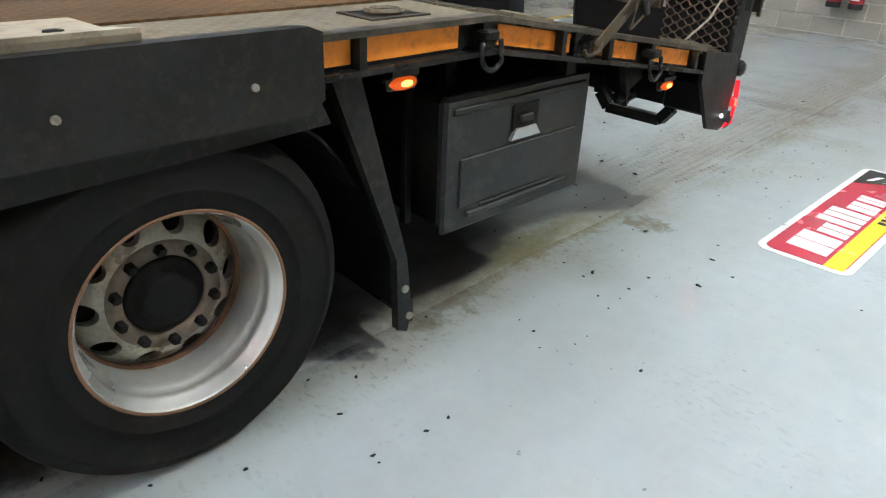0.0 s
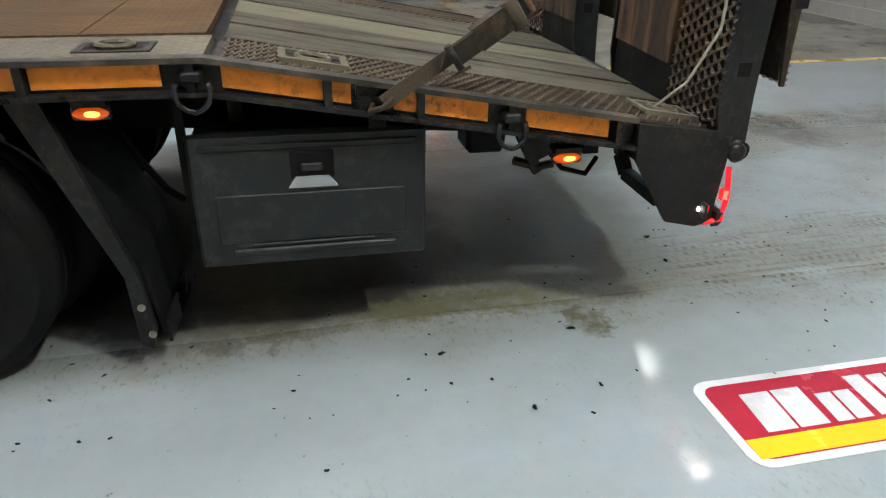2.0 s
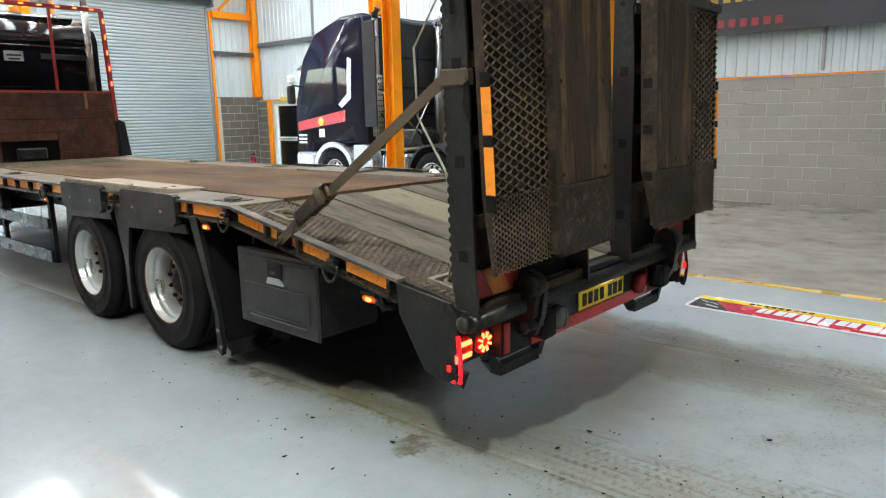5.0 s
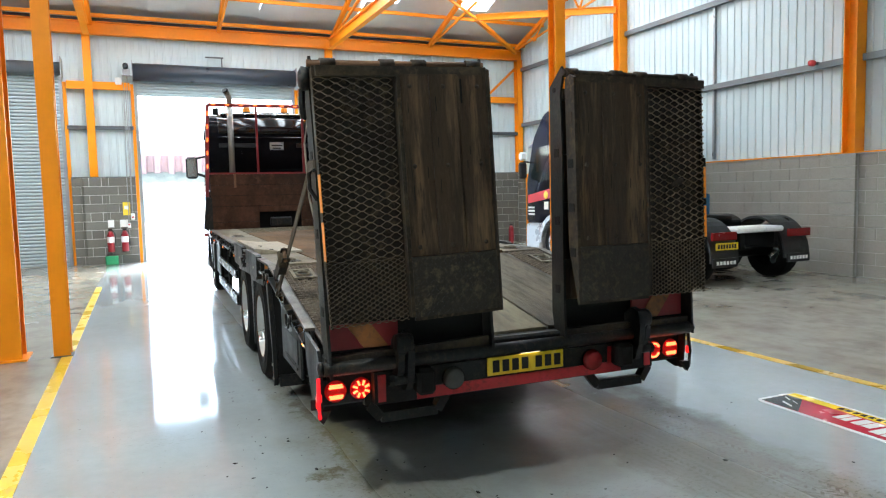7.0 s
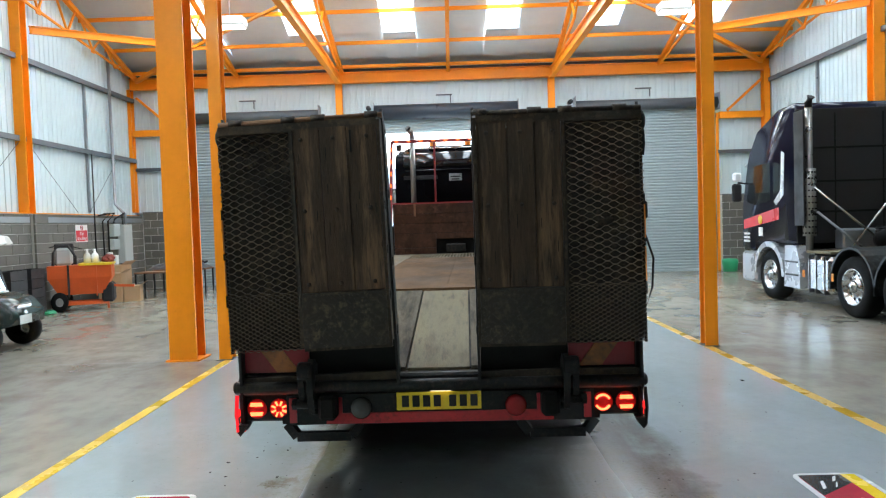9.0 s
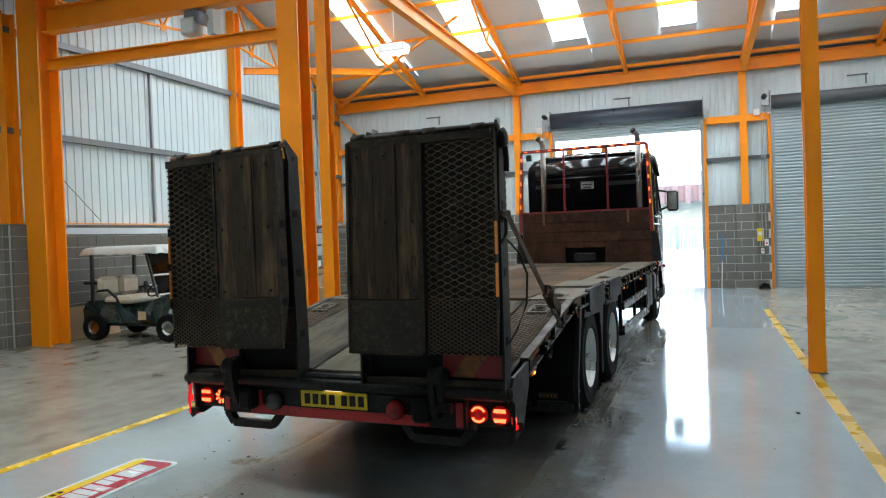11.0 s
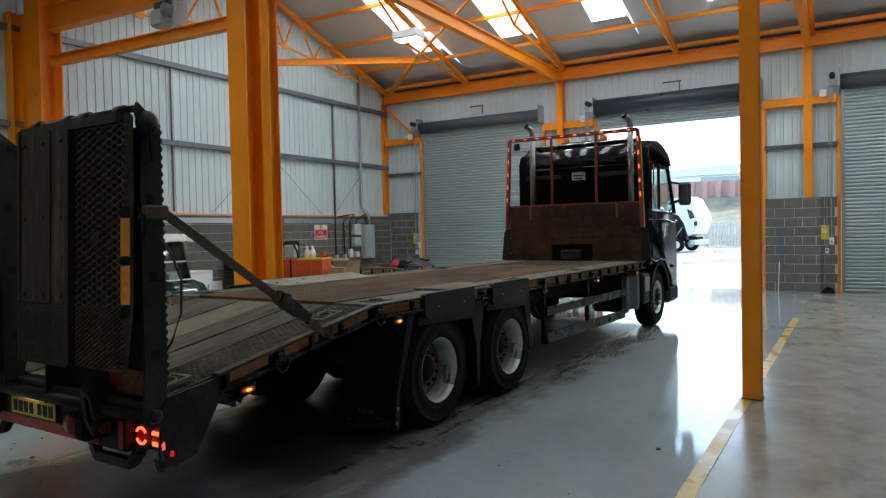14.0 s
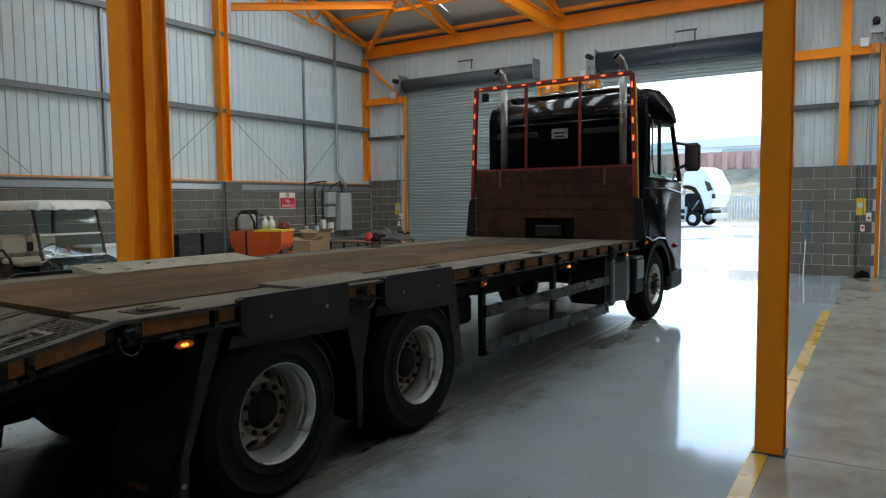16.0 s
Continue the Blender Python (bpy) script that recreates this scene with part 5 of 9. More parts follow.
    part("marker_fin", boxed(s * 1.25, 0.038, 0.522, s * 1.292, 0.050, 0.582, bevel=0.003), BLACKPL, corner)
    part("red_marker", boxed(s * 1.25, 0.016, 0.535, s * 1.266, 0.036, 0.567, bevel=0.004), REDLAMP, corner)
    part("lamp_guard", tube(bmesh.new(), [(s * 1.26, -0.035, 0.72), (s * 1.265, -0.05, 0.60), (s * 1.26, -0.045, 0.50), (s * 1.24, 0.02, 0.485)], 0.012, 6), LITGUARD if s < 0 else BLACKSTEEL, corner)
    part("corner_boss", lathe(bmesh.new(), [(0.001, 0.0), (0.036, 0.0), (0.04, s * 0.02), (0.028, s * 0.032), (0.001, s * 0.035)], (s * 1.235, -0.06, 0.775), "x", 12), BLACKSTEEL, corner)


# wheels
def wheel(y, s, face, radius=0.5, dish=True, name="wheel"):
    """One road wheel; face is how far out its tyre stands, s its side."""
    w = part(name, lathe(bmesh.new(), [(0.278, -0.02), (0.287, 0.004), (0.300, 0.010), (0.335, 0.005), (0.338, 0.009), (0.346, 0.009), (0.349, 0.005), (0.40, 0.012), (0.437, 0.006), (0.44, 0.010), (0.447, 0.009), (0.45, 0.001), (0.487, -0.025), (0.5, -0.05), (0.5, -0.09), (0.492, -0.092), (0.492, -0.102), (0.5, -0.104), (0.5, -0.15), (0.492, -0.152), (0.492, -0.162), (0.5, -0.164), (0.5, -0.25), (0.485, -0.275), (0.40, -0.30), (0.30, -0.29), (0.29, -0.27)], (0, 0, 0), "x", 56), TYRE, truck, "black road tyre on a silver rim")
    w.matrix_basis = pose(s * face, y, radius) @ Matrix.Diagonal((s, 1, 1, 1)) @ Matrix.Scale(radius / 0.5, 4)
    deep = -0.212 if dish else -0.03
    part("rim", lathe(bmesh.new(), [(0.289, -0.014), (0.292, 0.002), (0.286, 0.007), (0.280, 0.0), (0.277, -0.020), (0.266, -0.032), (0.262, -0.050), (0.264, -0.060), (0.256, -0.070), (0.251, -0.095), (0.248, -0.13 if dish else -0.1), (0.247, deep - 0.01)], (0, 0, 0), "x", 56), RIM, w, "silver steel rim")
    if dish:
        part("rim_rust", lathe(bmesh.new(), [(0.2478, deep + 0.040), (0.2462, deep + 0.038), (0.2445, deep + 0.018), (0.2385, deep + 0.024)], (0, 0, 0), "x", 56), RUST, w, "rust line where disc meets rim")
        if s < 0:
            part("rim_edge_rust", lathe(bmesh.new(), [(0.2945, -0.002), (0.2945, 0.006), (0.289, 0.0095), (0.2835, 0.006)], (0, 0, 0), "x", 56), RUST, w)
    # disc with ten hand holes
    bm = bmesh.new()
    r0, a, b, h, rise = 0.206, math.pi / 10, 0.047, 0.033, 0.075 if dish else 0.02
    nave = deep + rise - 0.012
    for i in range(10):
        th = i * math.tau / 10
        ring = []
        for k in range(16):
            f = (k + 0.0) * math.tau / 16
            cx, cz = math.cos(f), math.sin(f)
            m = max(abs(cx), abs(cz))
            pair = []
            for u, v, d in ((h * cx / r0, h * cz, 0.0), (a * cx / m, b * cz / m, 0.0), (h * cx / r0, h * cz, -0.03)):
                r = r0 + v
                bulge = rise * (1 - min(1.0, max(0.0, (r - 0.159) / 0.088)) ** 1.6)
                pair.append(bm.verts.new((deep + bulge + d, r * math.cos(th + u), r * math.sin(th + u))))
            ring.append(pair)
        for k in range(16):
            p, q = ring[k], ring[(k + 1) % 16]
            bm.faces.new((p[0], q[0], q[1], p[1]))
            bm.faces.new((p[2], q[2], q[0], p[0]))
    bmesh.ops.remove_doubles(bm, verts=bm.verts[:], dist=0.0005)
    bmesh.ops.recalc_face_normals(bm, faces=bm.faces[:])
    part("wheel_disc", bm, RIMDIRTY, w, "dirty wheel disc with hand holes")
    part("hub_flange", lathe(bmesh.new(), [(0.162, nave + 0.006), (0.159, nave + 0.018), (0.118, nave + 0.02), (0.112, nave + 0.004)], (0, 0, 0), "x", 40), NAVE, w, "brown dirty flange under the nuts")
    part("hub", lathe(bmesh.new(), [(0.113, nave), (0.110, nave + 0.014), (0.100, nave + 0.022), (0.080, nave + 0.024), (0.076, nave + 0.044), (0.060, nave + 0.050), (0.001, nave + 0.051)], (0, 0, 0), "x", 32), UNDER, w, "black wheel hub")
    part("brake_back", disc(bmesh.new(), (deep - 0.05, 0, 0), 0.24, 0.01, "x", 32), UNDER, w)
    for i in range(10):
        t = (i + 0.5) * math.tau / 10
        part("wheel_nut", lathe(bmesh.new(), [(0.017, nave + 0.014), (0.017, nave + 0.034), (0.011, nave + 0.046), (0.001, nave + 0.047)], (0, 0.139 * math.cos(t), 0.139 * math.sin(t)), "x", 6, False), UNDER, w)
    return w


for s in (-1, 1):
    wheel(2.86 - 0.05 * s, s, 1.19)
    wheel(4.23 - 0.04 * s, s, 1.19)
    wheel(9.92, s, 1.16, dish=False)
for y in (2.84, 4.20, 9.92):
    tpart("axle", tube(bmesh.new(), [(-0.95, y, 0.5), (0.95, y, 0.5)], 0.07, 12), UNDER)
    for x in (-0.55, 0.55):
        tpart("axle_spring", boxed(x - 0.05, y - 0.55, 0.56, x + 0.05, y + 0.55, 0.66, bevel=0.02), UNDER)
for y in (2.84, 4.20):
    for s in (-1, 1):
        t = tpart("inner_tyre", lathe(bmesh.new(), [(0.29, s * 0.54), (0.40, s * 0.53), (0.49, s * 0.56), (0.5, s * 0.6), (0.5, s * 0.78), (0.48, s * 0.82), (0.40, s * 0.84), (0.29, s * 0.83)], (0, y, 0.5), "x", 40), TYRE)
tpart("differential", lathe(bmesh.new(), [(0.001, -0.2), (0.14, -0.17), (0.2, 0.0), (0.14, 0.17), (0.001, 0.2)], (0, 2.84, 0.5), "x", 16), UNDER)
tpart("prop_shaft", tube(bmesh.new(), [(0, 4.2, 0.6), (0, 8.8, 0.75)], 0.05, 10), UNDER)
tpart("air_tank", tube(bmesh.new(), [(0.2, 1.1, 0.68), (0.2, 1.9, 0.68)], 0.14, 16), UNDER)
tpart("spare_carrier", boxed(-0.35, 5.0, 0.42, 0.35, 6.3, 0.72, bevel=0.04), UNDER)
tpart("rear_valve", boxed(-0.62, 0.66, 0.60, -0.42, 0.84, 0.74, bevel=0.02), UNDER)
tpart("air_line", tube(bmesh.new(), [(-0.86, 0.56, 0.70), (-0.90, 0.50, 0.62), (-0.88, 0.38, 0.58), (-0.80, 0.30, 0.62)], 0.012, 6), UNDER)
tpart("air_line", tube(bmesh.new(), [(-0.62, 2.3, 0.85), (-0.64, 2.2, 0.66), (-0.62, 2.12, 0.52), (-0.60, 2.06, 0.46)], 0.016, 6), UNDER)

# tool box under the left side
tb = tpart("tool_box", boxed(-1.12, 1.14, 0.42, -0.66, 1.93, 0.90, bevel=0.02), BLACKSTEEL, "dark tool box under the deck")
bm = boxed(-1.148, 1.125, 0.405, -1.121, 1.945, 0.905, bevel=0.012)
lid = part("box_door", bm, GREYPLASTIC, tb, "dark grey moulded plastic door")
part("door_panel", boxed(-1.156, 1.20, 0.50, -1.1475, 1.87, 0.685, bevel=0.004), GREYPLASTIC, tb)
part("door_moulding", boxed(-1.160, 1.235, 0.452, -1.1475, 1.83, 0.476, bevel=0.006), GREYPLASTIC, tb)
part("door_moulding", boxed(-1.156, 1.32, 0.484, -1.1475, 1.76, 0.494, bevel=0.003), GREYPLASTIC, tb)
part("door_moulding", boxed(-1.156, 1.16, 0.845, -1.1475, 1.91, 0.87, bevel=0.005), GREYPLASTIC, tb)
latch = part("latch_recess", boxed(-1.155, 1.455, 0.735, -1.1475, 1.605, 0.835, bevel=0.003), UNDER, tb)
part("latch_lip", prism(bmesh.new(), [(1.475, 0.745), (1.59, 0.745), (1.615, 0.705), (1.445, 0.705)], "x", -1.163, -1.1475), LATCH, tb)
part("latch_handle", boxed(-1.168, 1.495, 0.765, -1.154, 1.57, 0.795, bevel=0.006), BLACKPL, tb)
for y in (1.30, 1.78):
    part("box_stay", boxed(-1.0, y - 0.025, 0.90, -0.95, y + 0.025, zd(y) - 0.05), UNDER, tb)
part("hinge_frame", boxed(-1.0, 1.96, 0.42, -0.97, 1.99, 1.02), UNDER, tb)
# step box on the right, by the cab
tank = tpart("fuel_tank", boxed(0.62, 8.10, 0.42, 1.17, 8.92, 0.98, bevel=0.06), GREYPLASTIC, "dark fuel tank with steel straps")
for y in (8.25, 8.75):
    part("tank_strap", boxed(0.60, y - 0.03, 0.40, 1.19, y + 0.03, 1.0, bevel=0.03), STEEL, tank)
tpart("battery_box", boxed(-1.17, 8.10, 0.42, -0.62, 8.92, 0.98, bevel=0.04), GREYPLASTIC)

# tail end
tpart("tail_beam", boxed(-1.22, -0.06, 0.72, 1.22, 0.06, 0.84, bevel=0.015), BLACKSTEEL)
tpart("hinge_tube", tube(bmesh.new(), [(-1.24, -0.085, 0.775), (1.24, -0.085, 0.775)], 0.038, 14), BLACKSTEEL)
tpart("tail_apron", boxed(-1.2, 0.02, 0.60, 1.2, 0.05, 0.74), UNDER)
for s in (-1, 1):
    cluster = tpart("rear_lamp_unit", boxed(s * 0.93, 0.03, 0.535, s * 1.245, 0.09, 0.70, bevel=0.012), BLACKSTEEL, "black rear lamp cluster with lit lamps")
    for k, x in enumerate((1.155, 1.012)):
        part("tail_lamp", lathe(bmesh.new(), [(0.062, 0.0), (0.062, -0.012), (0.05, -0.02), (0.001, -0.024)], (s * x, 0.03, 0.62), "y", 28), LAMPLENS, cluster, "lit round red tail lamp")
        bm = bmesh.new()
        if k == 0:
            for dz, wd in ((0.036, 0.045), (0.024, 0.05), (-0.024, 0.05), (-0.036, 0.045)):
                box(bm, s * x - wd * 0.8, 0.002, 0.62 + dz - 0.005, s * x + wd * 0.8, 0.014, 0.62 + dz + 0.005)
        elif s < 0:
            for q in range(8):
                t = (q + 0.5) * math.tau / 8
                bar(bm, (s * x + 0.022 * math.cos(t), 0.008, 0.62 + 0.022 * math.sin(t)), (s * x + 0.05 * math.cos(t), 0.008, 0.62 + 0.05 * math.sin(t)), 0.014, 0.012)
        else:
            for t0 in (0.15, 1.15):
                pts = [(s * x + 0.045 * math.cos(math.pi * (t0 + 0.7 * q / 8)), 0.008, 0.62 + 0.045 * math.sin(math.pi * (t0 + 0.7 * q / 8))) for q in range(9)]
                tube(bm, pts, 0.008, 6)
        tagged(part("lamp_core", bm, REDCORE, cluster), kind="stuff")
    part("side_lamp", boxed(s * 1.246, -0.05, 0.585, s * 1.272, -0.022, 0.635, bevel=0.006), REDLAMP, cluster, "lit red end-outline lamp")
    part("side_lamp_core", boxed(s * 1.271, -0.047, 0.592, s * 1.275, -0.027, 0.628), SIDECORE, cluster)
    part("cluster_foot", prism(bmesh.new(), [(s * 1.20, 0.535), (s * 1.27, 0.535), (s * 1.265, 0.49), (s * 1.245, 0.465), (s * 1.225, 0.49)], "y", -0.05, -0.02), BLACKSTEEL, cluster)
    # striped board above
    board = tpart("stripe_board", boxed(s * 0.80, -0.035, 0.86, s * 1.20, -0.02, 1.0), REDTUBE, "red and yellow striped warning board")
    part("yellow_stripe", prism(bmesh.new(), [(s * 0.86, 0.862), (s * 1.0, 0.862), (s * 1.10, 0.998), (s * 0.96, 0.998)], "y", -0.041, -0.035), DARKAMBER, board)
    # ramp hinge arms
    arm = tpart("ramp_hinge_arm", prism(bmesh.new(), [(-0.02, 0.90), (-0.09, 0.95), (-0.16, 0.93), (-0.185, 0.85), (-0.17, 0.72), (-0.13, 0.62), (-0.06, 0.60), (-0.03, 0.70)], "x", s * 0.752, s * 0.79), BLACKSTEEL, "heavy black ramp hinge arm")
    part("hinge_cheek", prism(bmesh.new(), [(-0.02, 0.88), (-0.09, 0.93), (-0.15, 0.91), (-0.175, 0.84), (-0.16, 0.74), (-0.11, 0.66), (-0.04, 0.68)], "x", s * 0.808, s * 0.842), BLACKSTEEL, arm)
    part("hinge_eye", lathe(bmesh.new(), [(0.02, -0.045), (0.055, -0.045), (0.06, -0.03), (0.06, 0.03), (0.055, 0.045), (0.02, 0.045)], (s * 0.80, -0.13, 0.88), "x", 18), BLACKSTEEL, arm)
    part("hinge_pin", tube(bmesh.new(), [(s * 0.735, -0.12, 0.68), (s * 0.865, -0.12, 0.68)], 0.03, 12), BLACKSTEEL, arm)
    part("hinge_nut", lathe(bmesh.new(), [(0.034, -0.015), (0.034, 0.015), (0.001, 0.016)], (s * 0.875, -0.12, 0.68), "x", 6, False), BLACKSTEEL, arm)
    tpart("hinge_lug", boxed(s * 0.62, -0.16, 0.58, s * 0.73, -0.04, 0.73, bevel=0.02), UNDER)
    # grab step under the tail
    p = [(s * 0.97, 0.05, 0.66), (s * 0.965, 0.03, 0.52), (s * 0.90, 0.02, 0.44), (s * 0.56, 0.02, 0.44), (s * 0.50, 0.03, 0.52), (s * 0.50, 0.05, 0.66)]
    bm = bmesh.new()
    for a, b in zip(p, p[1:]):
        bar(bm, a, b, 0.05, 0.055)
    tpart("grab_step", bm, BLACKSTEEL, "black tubular grab step")
    for dz, x0, x1 in ((0.0, 0.60, 0.70), (0.0, 0.885, 0.93)):
        tpart("red_board", boxed(s * x0, -0.052, 0.545, s * x1, -0.044, 0.70), REDTAPE, "red reflective board")
tpart("red_band", boxed(-0.70, -0.052, 0.535, 0.70, -0.044, 0.60), REDTAPE, "red reflective band under the plate")
tpart("band_backing", boxed(-0.95, -0.044, 0.53, 0.95, 0.02, 0.715), BLACKSTEEL)
fl = tpart("fog_lamp", lathe(bmesh.new(), [(0.001, -0.04), (0.05, -0.036), (0.066, -0.01), (0.066, 0.02), (0.001, 0.02)], (-0.48, -0.07, 0.635), "y", 24), GREYLENS, "unlit round reversing lamp")
fl2 = tpart("fog_lamp", lathe(bmesh.new(), [(0.001, -0.04), (0.05, -0.036), (0.066, -0.01), (0.066, 0.02), (0.001, 0.02)], (0.47, -0.07, 0.635), "y", 24), DARKRED, "unlit round red fog lamp")
plate = tpart("number_plate", boxed(-0.26, -0.068, 0.615, 0.26, -0.058, 0.726, bevel=0.003), PLATEYELLOW, "yellow rear number plate with dark bars")
for k, x in enumerate((-0.205, -0.14, -0.075, -0.01, 0.085, 0.15, 0.215)):
    part("plate_bar", boxed(x - 0.022, -0.0715, 0.635, x + 0.022, -0.0685, 0.706), BLACKPL, plate)
part("plate_lamp", boxed(-0.055, -0.10, 0.735, 0.085, -0.045, 0.765, bevel=0.008), PLATELAMP, plate, "lit plate lamp")
part("plate_lamp_hood", boxed(-0.075, -0.11, 0.766, 0.105, -0.04, 0.79, bevel=0.008), BLACKSTEEL, plate)


# loading ramps folded upright
def ramp(s, inner, outer):
    """A raised two-leaf ramp; inner and outer are its edges across the truck."""
    r = tpart("loading_ramp", boxed(min(s * (inner + 0.02), s * (outer - 0.02)), -0.085, 0.80, max(s * (inner + 0.02), s * (outer - 0.02)), -0.045, 0.85), RAMPFRAME, "raised loading ramp with timber planks and expanded mesh")
    # front leaf: side plates, the outer one with a toothed edge, and rungs
    for u0, u1, toothed in ((inner, inner + 0.016, False), (outer - 0.016, outer, True)):
        edge = [(0.03, 0.95)]
        if toothed:
            for k in range(30):
                z = 0.97 + k * 0.045
                edge += [(0.030, z), (0.041, z + 0.012), (0.041, z + 0.024), (0.030, z + 0.036)]
        edge += [(0.035, 2.33)]
        out = [(-0.12, 0.74), (0.0, 0.80)] + edge + [(-0.10, 2.44), (-0.118, 2.40), (-0.082, 2.28), (-0.098, 2.0), (-0.105, 1.0)]
        part("side_plate", prism(bmesh.new(), out, "x", s * u0, s * u1), GUARDSTEEL, r, "black dirty steel side plate")
        face, d = (u0, -0.003) if not toothed else (u1, 0.003)
        for z, h in ((1.10, 0.026), (1.52, 0.026), (1.93, 0.026)):
            part("plate_slot", boxed(s * face, -0.065, z - h, s * (face + d), -0.015, z + h), UNDER, r)
        part("plate_hole", disc(bmesh.new(), (s * (face + d / 2), -0.02, 2.31), 0.016, 0.005, "x", 12), UNDER, r)
    for z in (1.25, 1.6, 1.95, 2.28):
        part("rung", boxed(min(s * (inner + 0.016), s * (outer - 0.016)), -0.09, z - 0.03, max(s * (inner + 0.016), s * (outer - 0.016)), -0.02, z + 0.03), RAMPFRAME, r)
    part("leaf_apron", boxed(s * (inner + 0.02), 0.0, 0.84, s * (outer - 0.02), 0.008, 1.03), UNDER, r)
    # the front leaf carries mesh and planks towards the truck
    mx0, mx1 = (0.80, 1.19)
    for u0, u1 in ((0.27, 0.43), (0.435, 0.60), (0.605, 0.785)):
        part("front_plank", boxed(s * u0, -0.005, 1.02, s * u1, 0.028, 2.3, bevel=0.004), RAMPPLANK, r)
    part("front_mesh", expanded(bmesh.new(), lambda u, v, out: Vector((s * u, 0.005 + out, v)), mx0, mx1, 0.88, 2.3, 0.078, 0.0235, 0.007, 0.016), RAMPMESH, r)
    part("front_backing", boxed(s * mx0, -0.012, 0.88, s * mx1, -0.004, 2.3), UNDER, r)
    # rear leaf, hinged at the top, leaning out at its foot
    tilt = 0.045

    def back(u, v, out):
        return Vector((s * u, -0.175 - out - tilt * (2.35 - v) / 1.33, v))

    def slab(u0, u1, v0, v1, o0, o1, bm=None):
        bm = bm or bmesh.new()
        vs = [bm.verts.new(back(u, v, o)) for v in (v0, v1) for u in (u0, u1) for o in (o0, o1)]
        fs = [bm.faces.new([vs[i] for i in q]) for q in ((0, 1, 3, 2), (4, 6, 7, 5), (0, 4, 5, 1), (2, 3, 7, 6), (0, 2, 6, 4), (1, 5, 7, 3))]
        bmesh.ops.recalc_face_normals(bm, faces=fs)
        return bm

    def cheek(u0, u1, proud=0.046):
        """Side plate of the rear leaf, tapering at its toe."""
        bm = bmesh.new()
        outline = [(1.03, min(0.03, proud - 0.016)), (1.03, proud), (2.36, proud), (2.38, 0.0), (2.36, -0.05), (1.37, -0.05)]
        one, two = [[bm.verts.new(back(u, v, o)) for v, o in outline] for u in (u0, u1)]
        fs = [bm.faces.new(one), bm.faces.new(two[::-1])] + [bm.faces.new((one[i], two[i], two[(i + 1) % 6], one[(i + 1) % 6])) for i in range(6)]
        bmesh.ops.recalc_face_normals(bm, faces=fs)
        return bm

    part("leaf_side", cheek(inner + 0.008, inner + 0.026), RAMPFRAME, r, "brown steel edge of the fold-out leaf")
    part("leaf_side", cheek(outer - 0.014, outer, 0.002), RAMPFRAME, r)
    part("leaf_divider", slab(0.762, 0.782, 1.05, 2.33, -0.05, 0.044), RAMPFRAME, r)
    part("leaf_top_rail", slab(inner + 0.026, outer - 0.014, 2.325, 2.375, -0.05, 0.04), RAMPFRAME, r)
    part("leaf_toe_rail", slab(inner + 0.026, 0.762, 1.028, 1.05, 0.02, 0.04), RAMPFRAME, r)
    part("mesh_backing", slab(0.783, outer - 0.015, 1.05, 2.325, -0.02, -0.014), DARKCHEQUER, r)
    us = (inner + 0.027, inner + 0.027 + (0.735 - inner) * 0.36, inner + 0.027 + (0.735 - inner) * 0.68, 0.761)
    for i, (u0, u1) in enumerate(zip(us, us[1:])):
        part("ramp_plank", slab(u0 + 0.002, u1 - 0.002, 1.372, 2.335, 0.0, 0.040 + 0.004 * (i % 2)), RAMPPLANK, r, "dark worn ramp plank")
        for v in (1.42, 1.85, 2.27):
            part("plank_bolt", lathe(bmesh.new(), [(0.013, 0.0), (0.011, -0.006), (0.001, -0.008)], back((u0 + u1) / 2 + 0.03 * (i - 1), v, 0.044), "y", 8), RAMPFRAME, r)
        for k in range(3):
            u, v, l = u0 + (u1 - u0) * random.uniform(0.15, 0.85), random.uniform(1.5, 2.15), random.uniform(0.03, 0.09)
            part("plank_crack", slab(u - 0.002, u + 0.002, v, v + l, 0.0445, 0.0452), UNDER, r)
    if s < 0:
        part("plank_slot", slab(us[1] - 0.03, us[1] - 0.018, 2.18, 2.31, 0.0445, 0.0455), UNDER, r)
    bm = slab(inner + 0.027, 0.761, 1.045, 1.366, 0.0, 0.043)
    for iy in range(13):
        for ix in range(17):
            u, v = inner + 0.05 + ix * (0.69 - inner) / 16, 1.065 + iy * 0.0235
            k = 0.008 if (ix + iy) % 2 else -0.008
            bar(bm, back(u - 0.009, v - k, 0.044), back(u + 0.009, v + k, 0.044), 0.004, 0.004)
    part("chequer_toe", bm, DARKCHEQUER, r, "dark chequer plate toe")
    part("mesh_panel", expanded(bmesh.new(), back, 0.785, outer + 0.012, 1.372, 2.32, 0.088, 0.0205, 0.0042, 0.013), RAMPMESH, r, "rusty expanded mesh")
    part("fine_mesh_panel", expanded(bmesh.new(), back, 0.785, outer + 0.006, 1.035, 1.368, 0.044, 0.0128, 0.0034, 0.010), RAMPMESH, r, "fine expanded mesh toe")
    if s > 0:
        bm = bmesh.new()
        bmesh.ops.create_icosphere(bm, subdivisions=3, radius=1.0)
        for v in bm.verts:
            k = 1 + 0.35 * noise.noise(v.co * 1.6)
            v.co = back(1.02 + v.co.x * 0.05 * k, 1.74 + v.co.z * 0.022 * k + 0.012 * v.co.x, 0.02 + v.co.y * 0.007)
        part("mesh_dent", bm, RAMPFRAME, r, "crushed closed patch in the mesh")
